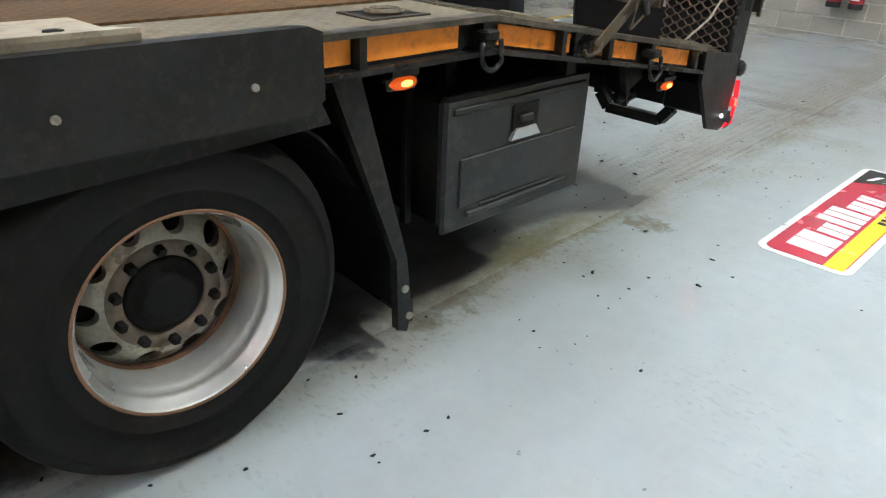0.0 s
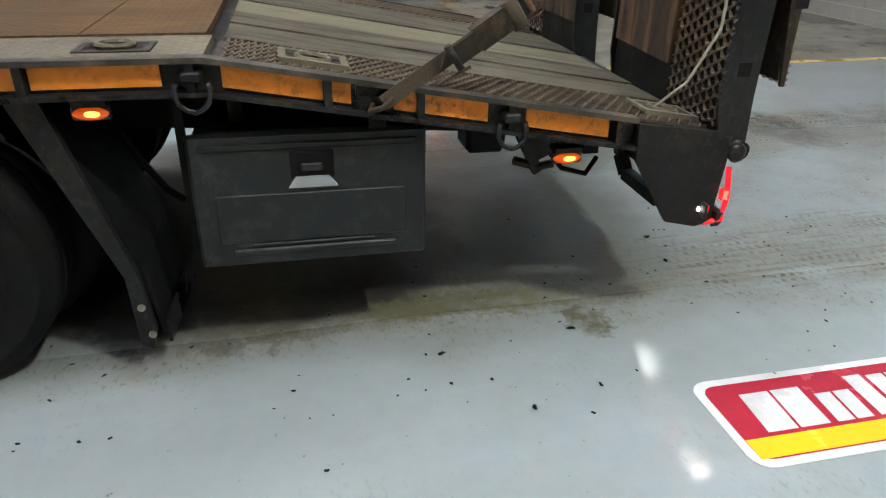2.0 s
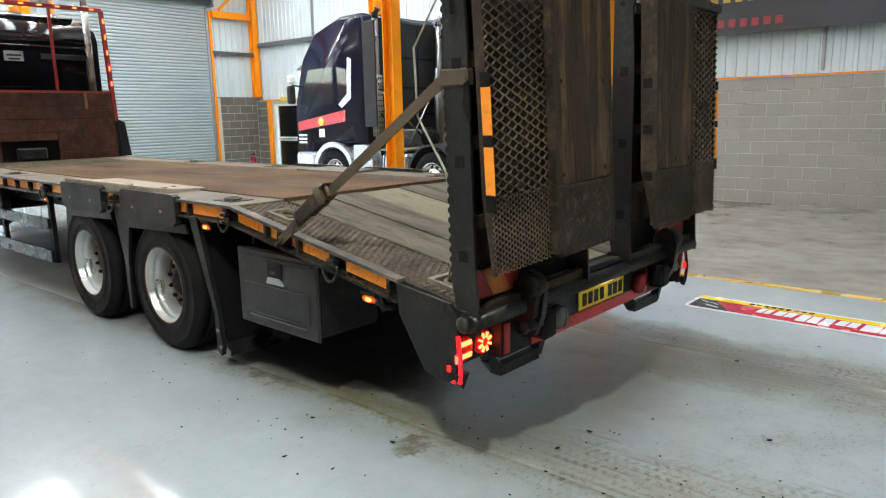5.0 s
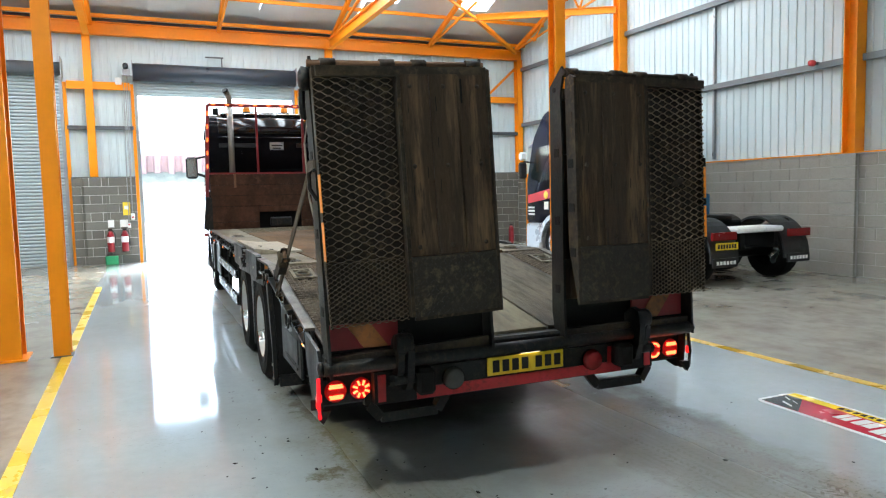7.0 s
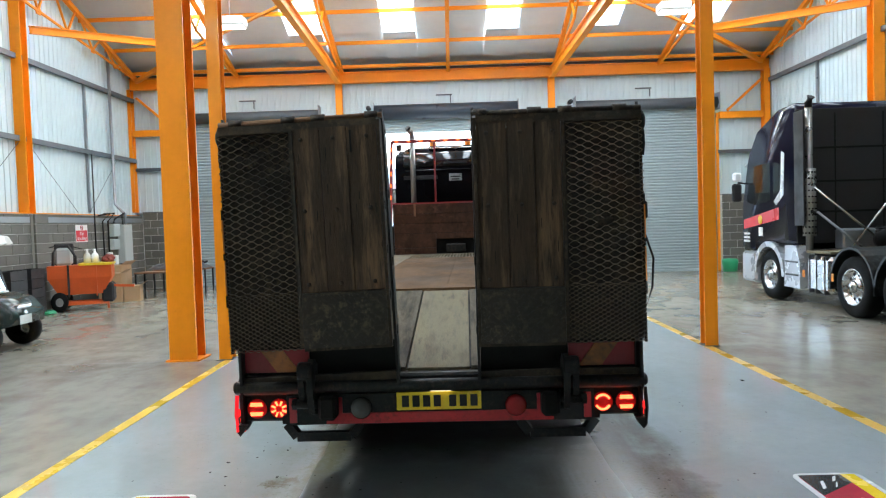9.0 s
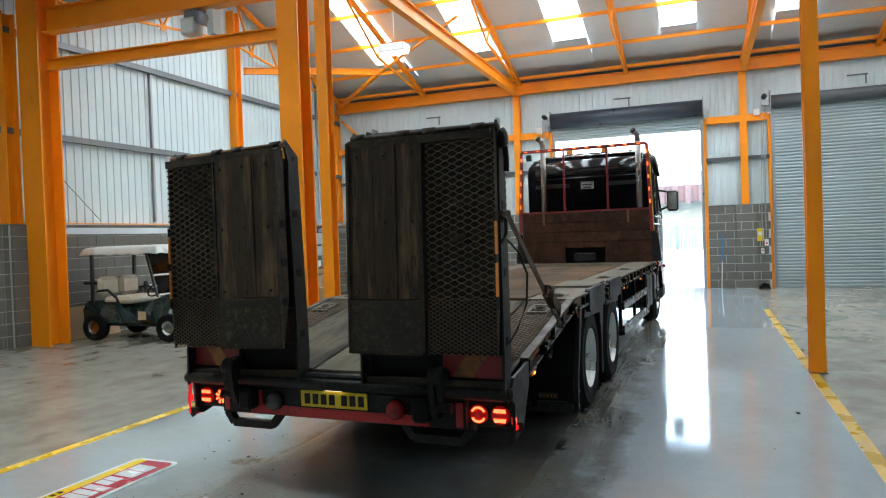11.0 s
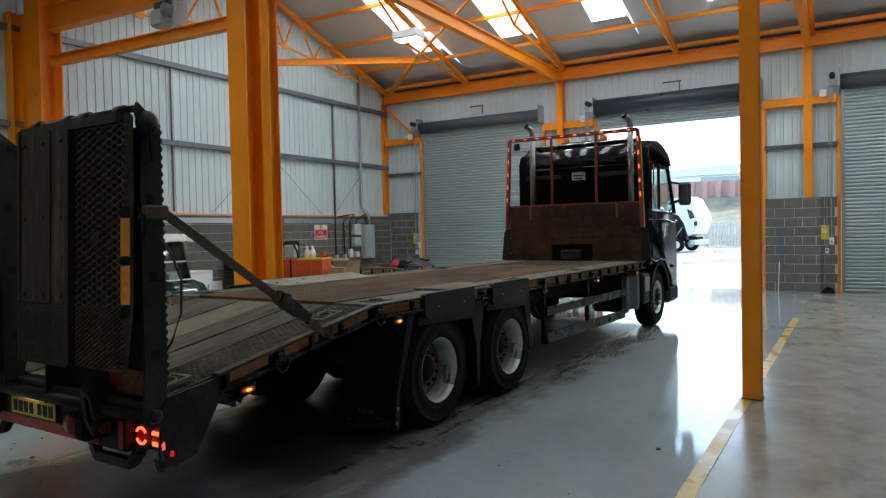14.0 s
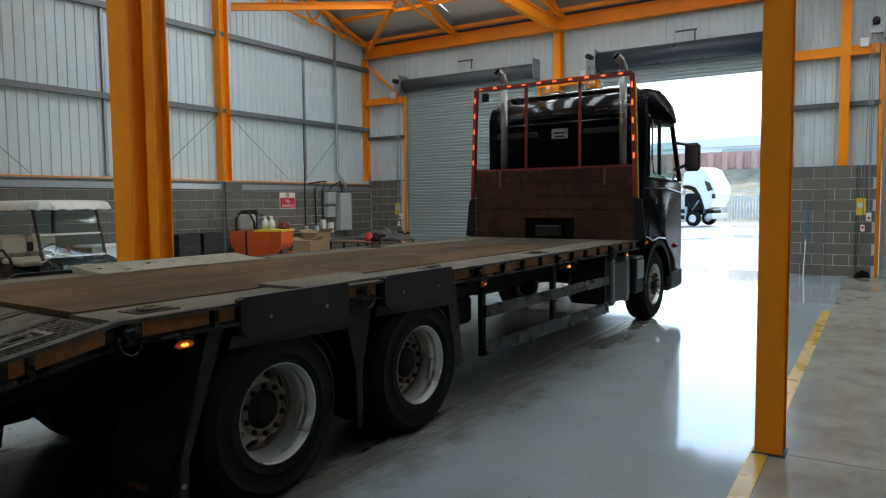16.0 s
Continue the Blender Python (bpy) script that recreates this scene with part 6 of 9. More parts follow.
    # sides of the leaf: reflective strips and cut-outs
    for v0, v1, m in ((1.385, 1.585, AMBERPANEL), (1.635, 1.83, AMBERPANEL), (1.31, 1.38, UNDER), (1.59, 1.63, UNDER), (1.835, 1.89, UNDER)):
        part("side_strip" if m is AMBERPANEL else "side_slot", slab(outer, outer + 0.003, v0, v1, -0.026, 0.024), m, r)
    for v in (1.335, 1.60, 1.86):
        part("side_slot", slab(inner + 0.0045, inner + 0.008, v - 0.026, v + 0.026, -0.035, 0.02), UNDER, r)
    part("side_patch", slab(inner + 0.004, inner + 0.008, 2.09, 2.16, -0.035, 0.02), RAMPPLANK, r)
    # top hinge bar, knuckles and lever
    part("top_bar", tube(bmesh.new(), [(s * inner, -0.12, 2.40), (s * (outer + 0.01), -0.12, 2.40)], 0.018, 10), RUST if s < 0 else RAMPFRAME, r)
    for u in (0.30, 0.62, 0.80, 1.12):
        part("hinge_knuckle", tube(bmesh.new(), [(s * (u - 0.04), -0.12, 2.40), (s * (u + 0.04), -0.12, 2.40)], 0.028, 10), RAMPFRAME, r)
    part("top_boss", lathe(bmesh.new(), [(0.001, 0.0), (0.06, 0.0), (0.065, s * 0.03), (0.04, s * 0.045), (0.001, s * 0.05)], (s * outer, -0.06, 2.33), "x", 14), BLACKSTEEL, r)
    part("chain_hanger", tube(bmesh.new(), [(s * (outer + 0.03), -0.05, 2.28), (s * (outer + 0.035), -0.05, 2.2), (s * (outer + 0.03), -0.04, 2.13)], 0.018, 6), BLACKSTEEL, r)
    part("side_catch", tube(bmesh.new(), [(s * outer, -0.1, 1.86), (s * (outer + 0.035), -0.1, 1.84), (s * (outer + 0.035), -0.1, 1.76), (s * outer, -0.1, 1.70)], 0.012, 6), BLACKSTEEL, r)
    return r


west_ramp = ramp(-1, 0.235, 1.215)
west_ramp.matrix_basis = pose(-0.7, 0, 0.85) @ pose(0, 0, 0, 0, -1.8, 0) @ pose(0.7, 0, -0.85)
ramp(1, 0.245, 1.235)

# headboard and lamp frame
hb = tpart("headboard", boxed(-1.22, 8.96, 1.95, 1.20, 9.01, 2.134, bevel=0.004), HEADBOARD, "brown timber headboard behind the cab")
for x0, x1, z0, z1 in ((-1.22, 1.20, 1.764, 1.944), (-1.22, 1.20, 1.575, 1.758), (-1.22, -0.405, 1.30, 1.569), (0.345, 1.20, 1.30, 1.569), (-0.40, 0.34, 1.46, 1.569), (-1.22, -0.405, 1.165, 1.294), (0.345, 1.20, 1.165, 1.294)):
    part("headboard_plank", boxed(x0, 8.96, z0, x1, 9.01, z1, bevel=0.004), HEADBOARD, hb)
part("headboard_backing", boxed(-1.21, 9.012, 1.20, 1.19, 9.03, 2.13), UNDER, hb)
part("winch_slot", boxed(-0.42, 9.012, 1.17, 0.36, 9.02, 1.5), UNDER, hb)
part("winch", boxed(-0.22, 8.90, 1.20, 0.16, 9.0, 1.36, bevel=0.02), BLACKSTEEL, hb)
for x in (-0.80, 0.78):
    part("iron_strap", boxed(x - 0.02, 8.945, 1.9, x + 0.02, 8.958, 2.14), RUST, hb)
lf = tpart("lamp_frame", bmesh.new(), REDTUBE, "red tube frame with lit red marker lamps")
bm = bmesh.new()
TL, TR, BL, BR = (-1.20, 8.97, 3.33), (1.14, 8.97, 3.33), (-1.30, 8.97, 1.17), (1.22, 8.97, 1.17)
def post_at(a, b, z):
    """The place on a frame post at that height."""
    return tuple(p + (q - p) * (a[2] - z) / (a[2] - b[2]) for p, q in zip(a, b))


for a, b in ((TL, TR), (TL, post_at(TL, BL, 1.75)), (TR, post_at(TR, BR, 1.72))):
    bar(bm, a, b, 0.055, 0.055)
for x in (-0.39, 0.42):
    bar(bm, (x, 8.985, 2.1), (x, 8.985, 3.31), 0.035, 0.035)
bar(bm, (-1.25, 9.0, 2.15), (1.2, 9.0, 2.15), 0.04, 0.03)
bm.to_mesh(lf.data)
bm.free()
for a, b, z in ((TL, BL, 1.745), (TR, BR, 1.715)):
    part("post_foot", bar(bmesh.new(), post_at(a, b, z), b, 0.05, 0.05), BLACKSTEEL, lf, "black foot of the frame post")
    k = -1 if a is TL else 1
    part("gusset", prism(bmesh.new(), [(k * 1.20, 1.74), (k * 1.30, 1.70), (k * 1.36, 1.19), (k * 1.20, 1.18)], "y", 8.90, 8.925), BLACKSTEEL, lf, "black triangular gusset at the headboard foot")
for i in range(10):
    u = (i + 0.4) / 10
    x = TL[0] + u * (TR[0] - TL[0])
    part("frame_lamp", boxed(x - 0.03, 8.93, 3.322, x + 0.03, 8.941, 3.342, bevel=0.003), LEDRED, lf)
for k in range(5):
    u = 0.07 + k * 0.105
    for a, b in ((TL, BL), (TR, BR)):
        x, z = a[0] + u * (b[0] - a[0]), a[2] + u * (b[2] - a[2])
        part("frame_lamp", boxed(x - 0.011, 8.93, z - 0.035, x + 0.011, 8.941, z + 0.035, bevel=0.003), LEDRED, lf)
part("yellow_edge", bar(bmesh.new(), (1.235, 8.99, 1.2), (1.175, 8.99, 3.2), 0.012, 0.03), YELLOW, lf)
part("work_lamp", boxed(-1.12, 8.98, 3.16, -1.02, 9.04, 3.28, bevel=0.01), BLACKPL, lf)
for x, lean in ((-0.82, -1), (0.97, 1)):
    ex = tpart("exhaust_pipe", tube(bmesh.new(), [(x, 9.12, 2.0), (x, 9.12, 3.40)], 0.05, 18), EXHAUST, "polished steel exhaust stack")
    part("stack_tip", tube(bmesh.new(), [(x, 9.12, 3.38), (x, 9.12, 3.46), (x - 0.02, 9.10, 3.52), (x - 0.06, 9.04, 3.58)], 0.05, 16), EXHAUST, ex)
    part("tip_mouth", tube(bmesh.new(), [(x - 0.06, 9.04, 3.575), (x - 0.08, 9.02, 3.60)], 0.051, 16), UNDER, ex)

# cab: lower body, back, roof and pillars round a glazed cabin
def cab_shell(outline, x=1.19, round_by=0.07):
    bm = prism(bmesh.new(), outline, "x", -x, x)
    bmesh.ops.bevel(bm, geom=[e for e in bm.edges if e.verts[0].co.x == e.verts[1].co.x], offset=round_by, segments=4, affect="EDGES", clamp_overlap=True)
    for q in bm.faces:
        q.smooth = True
    return bm


cab = tpart("cab", cab_shell([(9.30, 0.98), (9.30, 2.02), (11.18, 2.0), (11.24, 1.2), (11.22, 0.55), (10.52, 0.55), (10.5, 0.9), (10.3, 1.08), (9.92, 1.14), (9.54, 1.08), (9.36, 0.98)], 1.19, 0.05), CABBLACK, "gloss black sleeper cab")
part("cab_back", cab_shell([(9.285, 2.0), (9.28, 2.92), (9.36, 3.08), (9.62, 3.16), (9.64, 2.0)], 1.185, 0.03), CABBLACK, cab)
part("cab_roof", cab_shell([(9.36, 3.05), (9.62, 3.22), (10.2, 3.26), (10.72, 3.12), (10.98, 2.84), (10.9, 2.80), (9.5, 2.80)], 1.187, 0.06), CABBLACK, cab)
part("roof_fairing", cab_shell([(9.262, 2.86), (9.268, 2.95), (9.36, 3.12), (9.58, 3.245), (9.62, 3.2), (9.40, 3.05), (9.30, 2.86)], 1.02, 0.01), CABGLOSS, cab, "glossy black rear roof fairing")
for x in (-0.55, 0.55):
    part("seat_back", boxed(x - 0.25, 9.75, 2.0, x + 0.25, 9.87, 2.62, bevel=0.06), BLACKPL, cab)
for s in (-1, 1):
    bm = prism(bmesh.new(), [(9.64, 2.82), (10.90, 2.82), (11.12, 2.02), (9.64, 2.02)], "x", s * 1.170, s * 1.178)
    for v in bm.verts:
        v.co.x -= s * 0.085 * (v.co.z - 2.02)
    part("side_window", bm, CABGLASS, cab, "clear side window")
    part("cab_pillar", bar(bmesh.new(), (s * 1.165, 11.14, 1.98), (s * 1.10, 10.92, 2.84), 0.05, 0.06), CABBLACK, cab)
    part("window_trim", tube(bmesh.new(), [(s * 1.197, y, z) for y, z in ((9.65, 2.80), (9.65, 2.24), (9.76, 2.06), (10.61, 1.98), (10.80, 2.10))], 0.012, 6), CHROME, cab)
    part("window_post", bar(bmesh.new(), (s * 1.197, 9.98, 2.04), (s * 1.197, 9.96, 2.82), 0.012, 0.05), BLACKPL, cab)
    part("door_handle", lathe(bmesh.new(), [(0.001, 0.0), (0.05, 0.0), (0.05, s * 0.012), (0.001, s * 0.012)], (s * 1.188, 9.85, 1.68), "x", 16), BLACKPL, cab)
    part("door_seam", bar(bmesh.new(), (s * 1.19, 9.56, 1.16), (s * 1.19, 9.56, 2.84), 0.006, 0.012), UNDER, cab)
    arch = [(9.92 + 0.62 * math.cos(t), 0.5 + 0.63 * math.sin(t)) for t in [math.pi * (0.04 + 0.92 * k / 16) for k in range(17)]]
    arch2 = [(9.92 + 0.55 * math.cos(t), 0.5 + 0.56 * math.sin(t)) for t in [math.pi * (0.04 + 0.92 * k / 16) for k in range(17)]]
    part("wheel_arch", prism(bmesh.new(), arch + arch2[::-1], "x", s * 0.85, s * 1.225), CABGLOSS, cab)
    part("step_skirt", boxed(s * 0.9, 8.98, 0.46, s * 1.2, 9.34, 0.96, bevel=0.03), BLACKSTEEL, cab, "black side skirt with steps")
    part("step", boxed(s * 1.19, 9.05, 0.66, s * 1.21, 9.3, 0.90, bevel=0.005), STEEL, cab)
    arm = part("mirror", boxed(s * 1.32, 10.80, 2.12, s * 1.54, 10.92, 2.54, bevel=0.04), BLACKPL, cab, "black door mirror")
    part("mirror_glass", boxed(s * 1.345, 10.794, 2.16, s * 1.515, 10.799, 2.50), CHROME, cab)
    part("mirror_arm", tube(bmesh.new(), [(s * 1.15, 10.9, 2.56), (s * 1.34, 10.88, 2.52)], 0.02, 8), BLACKPL, cab)
    part("mirror_arm", tube(bmesh.new(), [(s * 1.15, 10.9, 2.15), (s * 1.34, 10.88, 2.22)], 0.025, 8), BLACKPL, cab)
    part("bumper_corner", boxed(s * 0.9, 10.60, 0.32, s * 1.2, 11.26, 0.66, bevel=0.06), BLACKPL, cab)
    part("front_marker", boxed(s * 1.20, 10.62, 0.98, s * 1.27, 10.72, 1.04, bevel=0.01), DARKRED, cab)
    # chrome line added for the gloss highlight along the black wheel arch
    part("arch_highlight", tube(bmesh.new(), [(s * 1.198, 9.32, 1.20), (s * 1.204, 9.48, 1.19), (s * 1.224, 9.60, 1.135), (s * 1.226, 9.92, 1.165), (s * 1.224, 10.25, 1.135), (s * 1.21, 10.46, 1.0)], 0.012, 8), CHROME, cab, "chrome line standing in for the highlight over the wheel arch")
    part("side_crease", tube(bmesh.new(), [(s * 1.192, 9.36, 1.86), (s * 1.195, 10.4, 1.86), (s * 1.192, 11.1, 1.80)], 0.010, 6), CABGLOSS, cab)
    part("tank_lid", boxed(s * 1.188, 9.0, 0.93, s * 1.20, 9.28, 0.955), CHROME, cab)
    part("entry_lamp", boxed(s * 1.205, 9.36, 1.10, s * 1.222, 9.42, 1.14, bevel=0.005), AMBERLAMP, cab)
    part("roof_vent", boxed(s * 0.35, 9.262, 2.62, s * 1.02, 9.279, 2.70, bevel=0.01), BLACKPL, cab)
part("front_bumper", boxed(-1.15, 11.10, 0.32, 1.15, 11.28, 0.66, bevel=0.05), BLACKPL, cab)
part("windscreen", prism(bmesh.new(), [(10.94, 2.82), (11.16, 2.02), (11.168, 2.02), (10.948, 2.82)], "x", -1.13, 1.13), CABGLASS, cab)
part("rear_badge", boxed(-0.13, 9.262, 2.58, 0.12, 9.279, 2.72, bevel=0.005), LATCH, cab, "pale badge plate on the cab back")
for k, z in enumerate((2.66, 2.61)):
    part("badge_bar", boxed(-0.10 + 0.02 * k, 9.258, z - 0.012, 0.09 - 0.02 * k, 9.2615, z + 0.012), BLACKPL, cab)
part("back_rib", tube(bmesh.new(), [(-1.0, 9.282, 2.80), (-0.95, 9.262, 2.80), (0.95, 9.262, 2.80), (1.0, 9.282, 2.80)], 0.014, 8), CABGLOSS, cab)
part("back_panel_seam", tube(bmesh.new(), [(-0.62, 9.275, 2.95), (-0.62, 9.275, 2.30), (-0.5, 9.275, 2.22), (0.5, 9.275, 2.22), (0.62, 9.275, 2.30), (0.62, 9.275, 2.95)], 0.008, 6), CABBLACK, cab)
bc = part("beacon_bar", boxed(-0.55, 9.75, 3.25, 0.35, 9.95, 3.32, bevel=0.02), BLACKPL, cab)
for x in (-0.45, 0.25):
    part("beacon", lathe(bmesh.new(), [(0.07, 0.0), (0.07, 0.06), (0.05, 0.11), (0.001, 0.12)], (x, 9.85, 3.32), "z", 16), AMBERPANEL, cab, "orange beacon")
part("air_horn", tube(bmesh.new(), [(0.75, 9.7, 3.28), (0.75, 10.2, 3.29)], 0.045, 12), CHROME, cab)
part("roof_rail", tube(bmesh.new(), [(-0.95, 9.55, 3.25), (0.95, 9.55, 3.25)], 0.02, 8), CHROME, cab)
tpart("gearbox_cover", boxed(-0.5, 8.95, 0.6, 0.5, 9.5, 1.1, bevel=0.04), UNDER)

# lashing straps, cords: loose things on the truck
for s in (-1, 1):
    st = thing("ratchet_strap", "dirty brown ratchet strap holding the raised ramp", "strap", "ramp straps", at=TRUCK)
    a, b = Vector((s * 1.262, 1.29, 1.02)), Vector((s * 1.245, 0.03, 1.86))
    way = (b - a).normalized()
    part("webbing", bar(bmesh.new(), a, b, 0.007, 0.052), WEBBING, st)
    c = a + way * 0.46
    out = Vector((s, 0, 0))
    up = out.cross(way).normalized()
    up = up if up.z > 0 else -up
    rt = part("ratchet", bar(bmesh.new(), c - way * 0.05 + out * 0.012, c + way * 0.10 + out * 0.012, 0.030, 0.058), BLACKSTEEL, st, "grimy ratchet buckle")
    for k in (-1, 1):
        part("ratchet_cheek", bar(bmesh.new(), c - way * 0.10 + up * 0.036 * k + out * 0.020, c + way * 0.12 + up * 0.036 * k + out * 0.016, 0.052, 0.007), RAMPFRAME, rt)
    part("ratchet_spool", tube(bmesh.new(), [c + way * 0.045 - up * 0.05 + out * 0.03, c + way * 0.045 + up * 0.05 + out * 0.03], 0.028, 12), WEBBING, rt)
    part("ratchet_pin", tube(bmesh.new(), [c + way * 0.10 - up * 0.05 + out * 0.02, c + way * 0.10 + up * 0.05 + out * 0.02], 0.012, 10), RUST, rt)
    part("ratchet_handle", bar(bmesh.new(), c - way * 0.19 + out * 0.044, c + way * 0.03 + out * 0.040, 0.012, 0.066), RAMPFRAME, rt)
    part("handle_grip", tube(bmesh.new(), [c - way * 0.19 - up * 0.045 + out * 0.044, c - way * 0.19 + up * 0.045 + out * 0.044], 0.013, 10), BLACKSTEEL, rt)
    part("strap_tail", tube(bmesh.new(), [c - way * 0.1, c - way * 0.22 + Vector((s * 0.03, 0, 0.03)), c - way * 0.26 + Vector((s * 0.035, 0, -0.05)), c - way * 0.12 + Vector((s * 0.03, 0, -0.07))], 0.006, 5), WEBBING, st)
    part("strap_hook", tube(bmesh.new(), [a + way * 0.04, a + Vector((s * 0.012, 0, -0.01)), a + Vector((s * 0.0, 0.045, -0.025)), a + Vector((s * -0.03, 0.03, -0.01))], 0.010, 7), RAMPFRAME, st)
    part("strap_wrap", boxed(s * 1.20, -0.10, 1.82, s * 1.256, 0.06, 1.90, bevel=0.01), WEBBING, st)
cord = thing("pull_cord", "thin grey cord hanging from the ramp to the deck", "cord", at=TRUCK)
part("cord", tube(bmesh.new(), [(-1.23, 0.04, 2.25), (-1.235, 0.22, 2.0), (-1.22, 0.22, 1.7), (-1.20, 0.07, 1.45), (-1.18, 0.06, 1.22), (-1.12, 0.12, 1.02), (-1.05, 0.2, 0.91)], 0.006, 6), CORD, cord)
cable = thing("rubber_cable", "black rubber cable looping off the ramp", "cable", at=TRUCK)
part("cable", tube(bmesh.new(), [(1.24, 0.0, 1.72), (1.30, 0.03, 1.64), (1.35, 0.05, 1.50), (1.34, 0.05, 1.32), (1.28, 0.03, 1.16), (1.235, 0.0, 1.08)], 0.007, 6), BLACKPL, cable)

# ---- floor emblems: painted panels with plain shapes ----
def emblem(at):
    e = thing("floor_emblem", "red and yellow painted floor emblem with white border", "floor emblem", "floor emblems", at=at)
    L, W = 1.76, 0.45

    def rounded(l, w, r, cx=0.0, cy=0.0):
        pts = []
        for qx, qy, a in ((l / 2 - r, w / 2 - r, 0), (-l / 2 + r, w / 2 - r, 90), (-l / 2 + r, -w / 2 + r, 180), (l / 2 - r, -w / 2 + r, 270)):
            pts += [(cx + qx + r * math.cos(radians(a + k * 22.5)), cy + qy + r * math.sin(radians(a + k * 22.5))) for k in range(5)]
        return pts

    part("white_border", prism(bmesh.new(), rounded(L, W, 0.07), "z", 0.0, 0.003), EMB_WHITE, e)
    part("red_panel", prism(bmesh.new(), rounded(L - 0.07, W - 0.07, 0.05), "z", 0.003, 0.0045), EMB_RED, e)
    part("yellow_stripe", prism(bmesh.new(), [(-0.845, -0.185), (0.845, -0.185), (0.845, -0.095), (-0.845, -0.095)], "z", 0.0045, 0.0058), EMB_YELLOW, e)
    part("black_corner", prism(bmesh.new(), [(0.50, 0.187), (0.84, 0.187), (0.84, -0.092), (0.70, -0.092)], "z", 0.0046, 0.006), EMB_BLACK, e)
    for a, b, c in (((0.60, 0.14), (0.72, 0.10), 0.03), ((0.72, 0.02), (0.80, -0.02), 0.03), ((0.62, 0.05), (0.70, 0.01), 0.02)):
        part("white_shape", prism(bmesh.new(), [(a[0], a[1]), (b[0], b[1]), (b[0] + 0.02, b[1] - c), (a[0] + 0.02, a[1] - c)], "z", 0.006, 0.007), EMB_WHITE, e)
    # heavy white lettering as plain blocks
    x = -0.74
    for w, h in ((0.26, 0.20), (0.16, 0.15), (0.075, 0.22), (0.17, 0.21), (0.16, 0.15), (0.12, 0.15)):
        for k in range(2 if w > 0.1 else 1):
            w2 = w / 2 - 0.012 if w > 0.1 else w
            x0 = x + k * w / 2
            part("white_block", prism(bmesh.new(), [(x0, -0.075), (x0 + w2, -0.075), (x0 + w2 + 0.015, -0.075 + h), (x0 + 0.015, -0.075 + h)], "z", 0.0046, 0.006), EMB_WHITE, e)
        x += w + 0.02
    for k in range(9):
        part("dark_bar", boxed(-0.1 + k * 0.06, -0.17, 0.0058, -0.1 + k * 0.06 + 0.04, -0.12, 0.0068), EMB_BLACK, e)
    return e


EMB_WHITE = mat("white_floor_paint", (0.66, 0.67, 0.67), 0.2, var=0.08, scale=4, stain=(0.42, 0.42, 0.41), stain_at=(0.52, 0.76), bump=0.03)
EMB_RED = mat("crimson_floor_paint", (0.42, 0.022, 0.045), 0.2, var=0.1, scale=4, stain=(0.35, 0.05, 0.06), stain_at=(0.6, 0.8), bump=0.03)
EMB_YELLOW = mat("yellow_floor_paint", (0.78, 0.55, 0.02), 0.2, var=0.08, scale=4, bump=0.03)
EMB_BLACK = mat("black_floor_paint", (0.02, 0.02, 0.022), 0.2, var=0.2, scale=4, bump=0.03)
emblem(pose(-1.86, -0.63, 0.001, 0, 0, -91))
emblem(pose(2.53, -0.575, 0.001, 0, 0, 89))

# ---- the parked tractor unit ----
TX = 7.8
unit = thing("tractor_unit", "dark navy high-roof tractor unit with chrome stacks", "tractor unit", at=pose(TX, 0, 0))


def upart(name, bm, material, label="", parent=None):
    return part(name, bm, material, parent or unit, label)


bm = prism(bmesh.new(), [(8.8, 1.15), (8.8, 3.72), (8.86, 3.80), (9.5, 3.78), (10.35, 3.50), (10.75, 3.05), (10.85, 2.85), (11.12, 1.95), (11.15, 0.95), (10.6, 0.95), (10.55, 1.12), (9.2, 1.15)], "x", -1.17, 1.17)
bmesh.ops.bevel(bm, geom=[e for e in bm.edges if e.verts[0].co.x == e.verts[1].co.x], offset=0.07, segments=3, affect="EDGES")
for q in bm.faces:
    q.smooth = True
ucab = upart("cab", bm, CABNAVY, "dark navy sleeper cab")
part("front_lower", boxed(-1.16, 10.5, 0.28, 1.16, 11.18, 0.94, bevel=0.06), SILVERCAB, ucab)
for k, z in enumerate((1.35, 1.2, 1.05)):
    part("grille_bar", boxed(-0.8, 11.12, z - 0.04, 0.8, 11.17, z + 0.03), CHROME, ucab)
part("windscreen", prism(bmesh.new(), [(10.84, 2.83), (11.10, 2.02), (11.12, 2.03), (10.86, 2.84)], "x", -1.02, 1.02), DARKGLASS, ucab)
part("sun_visor", prism(bmesh.new(), [(10.80, 2.98), (11.1, 2.82), (11.1, 2.78), (10.80, 2.92)], "x", -1.1, 1.1), SILVERCAB, ucab)
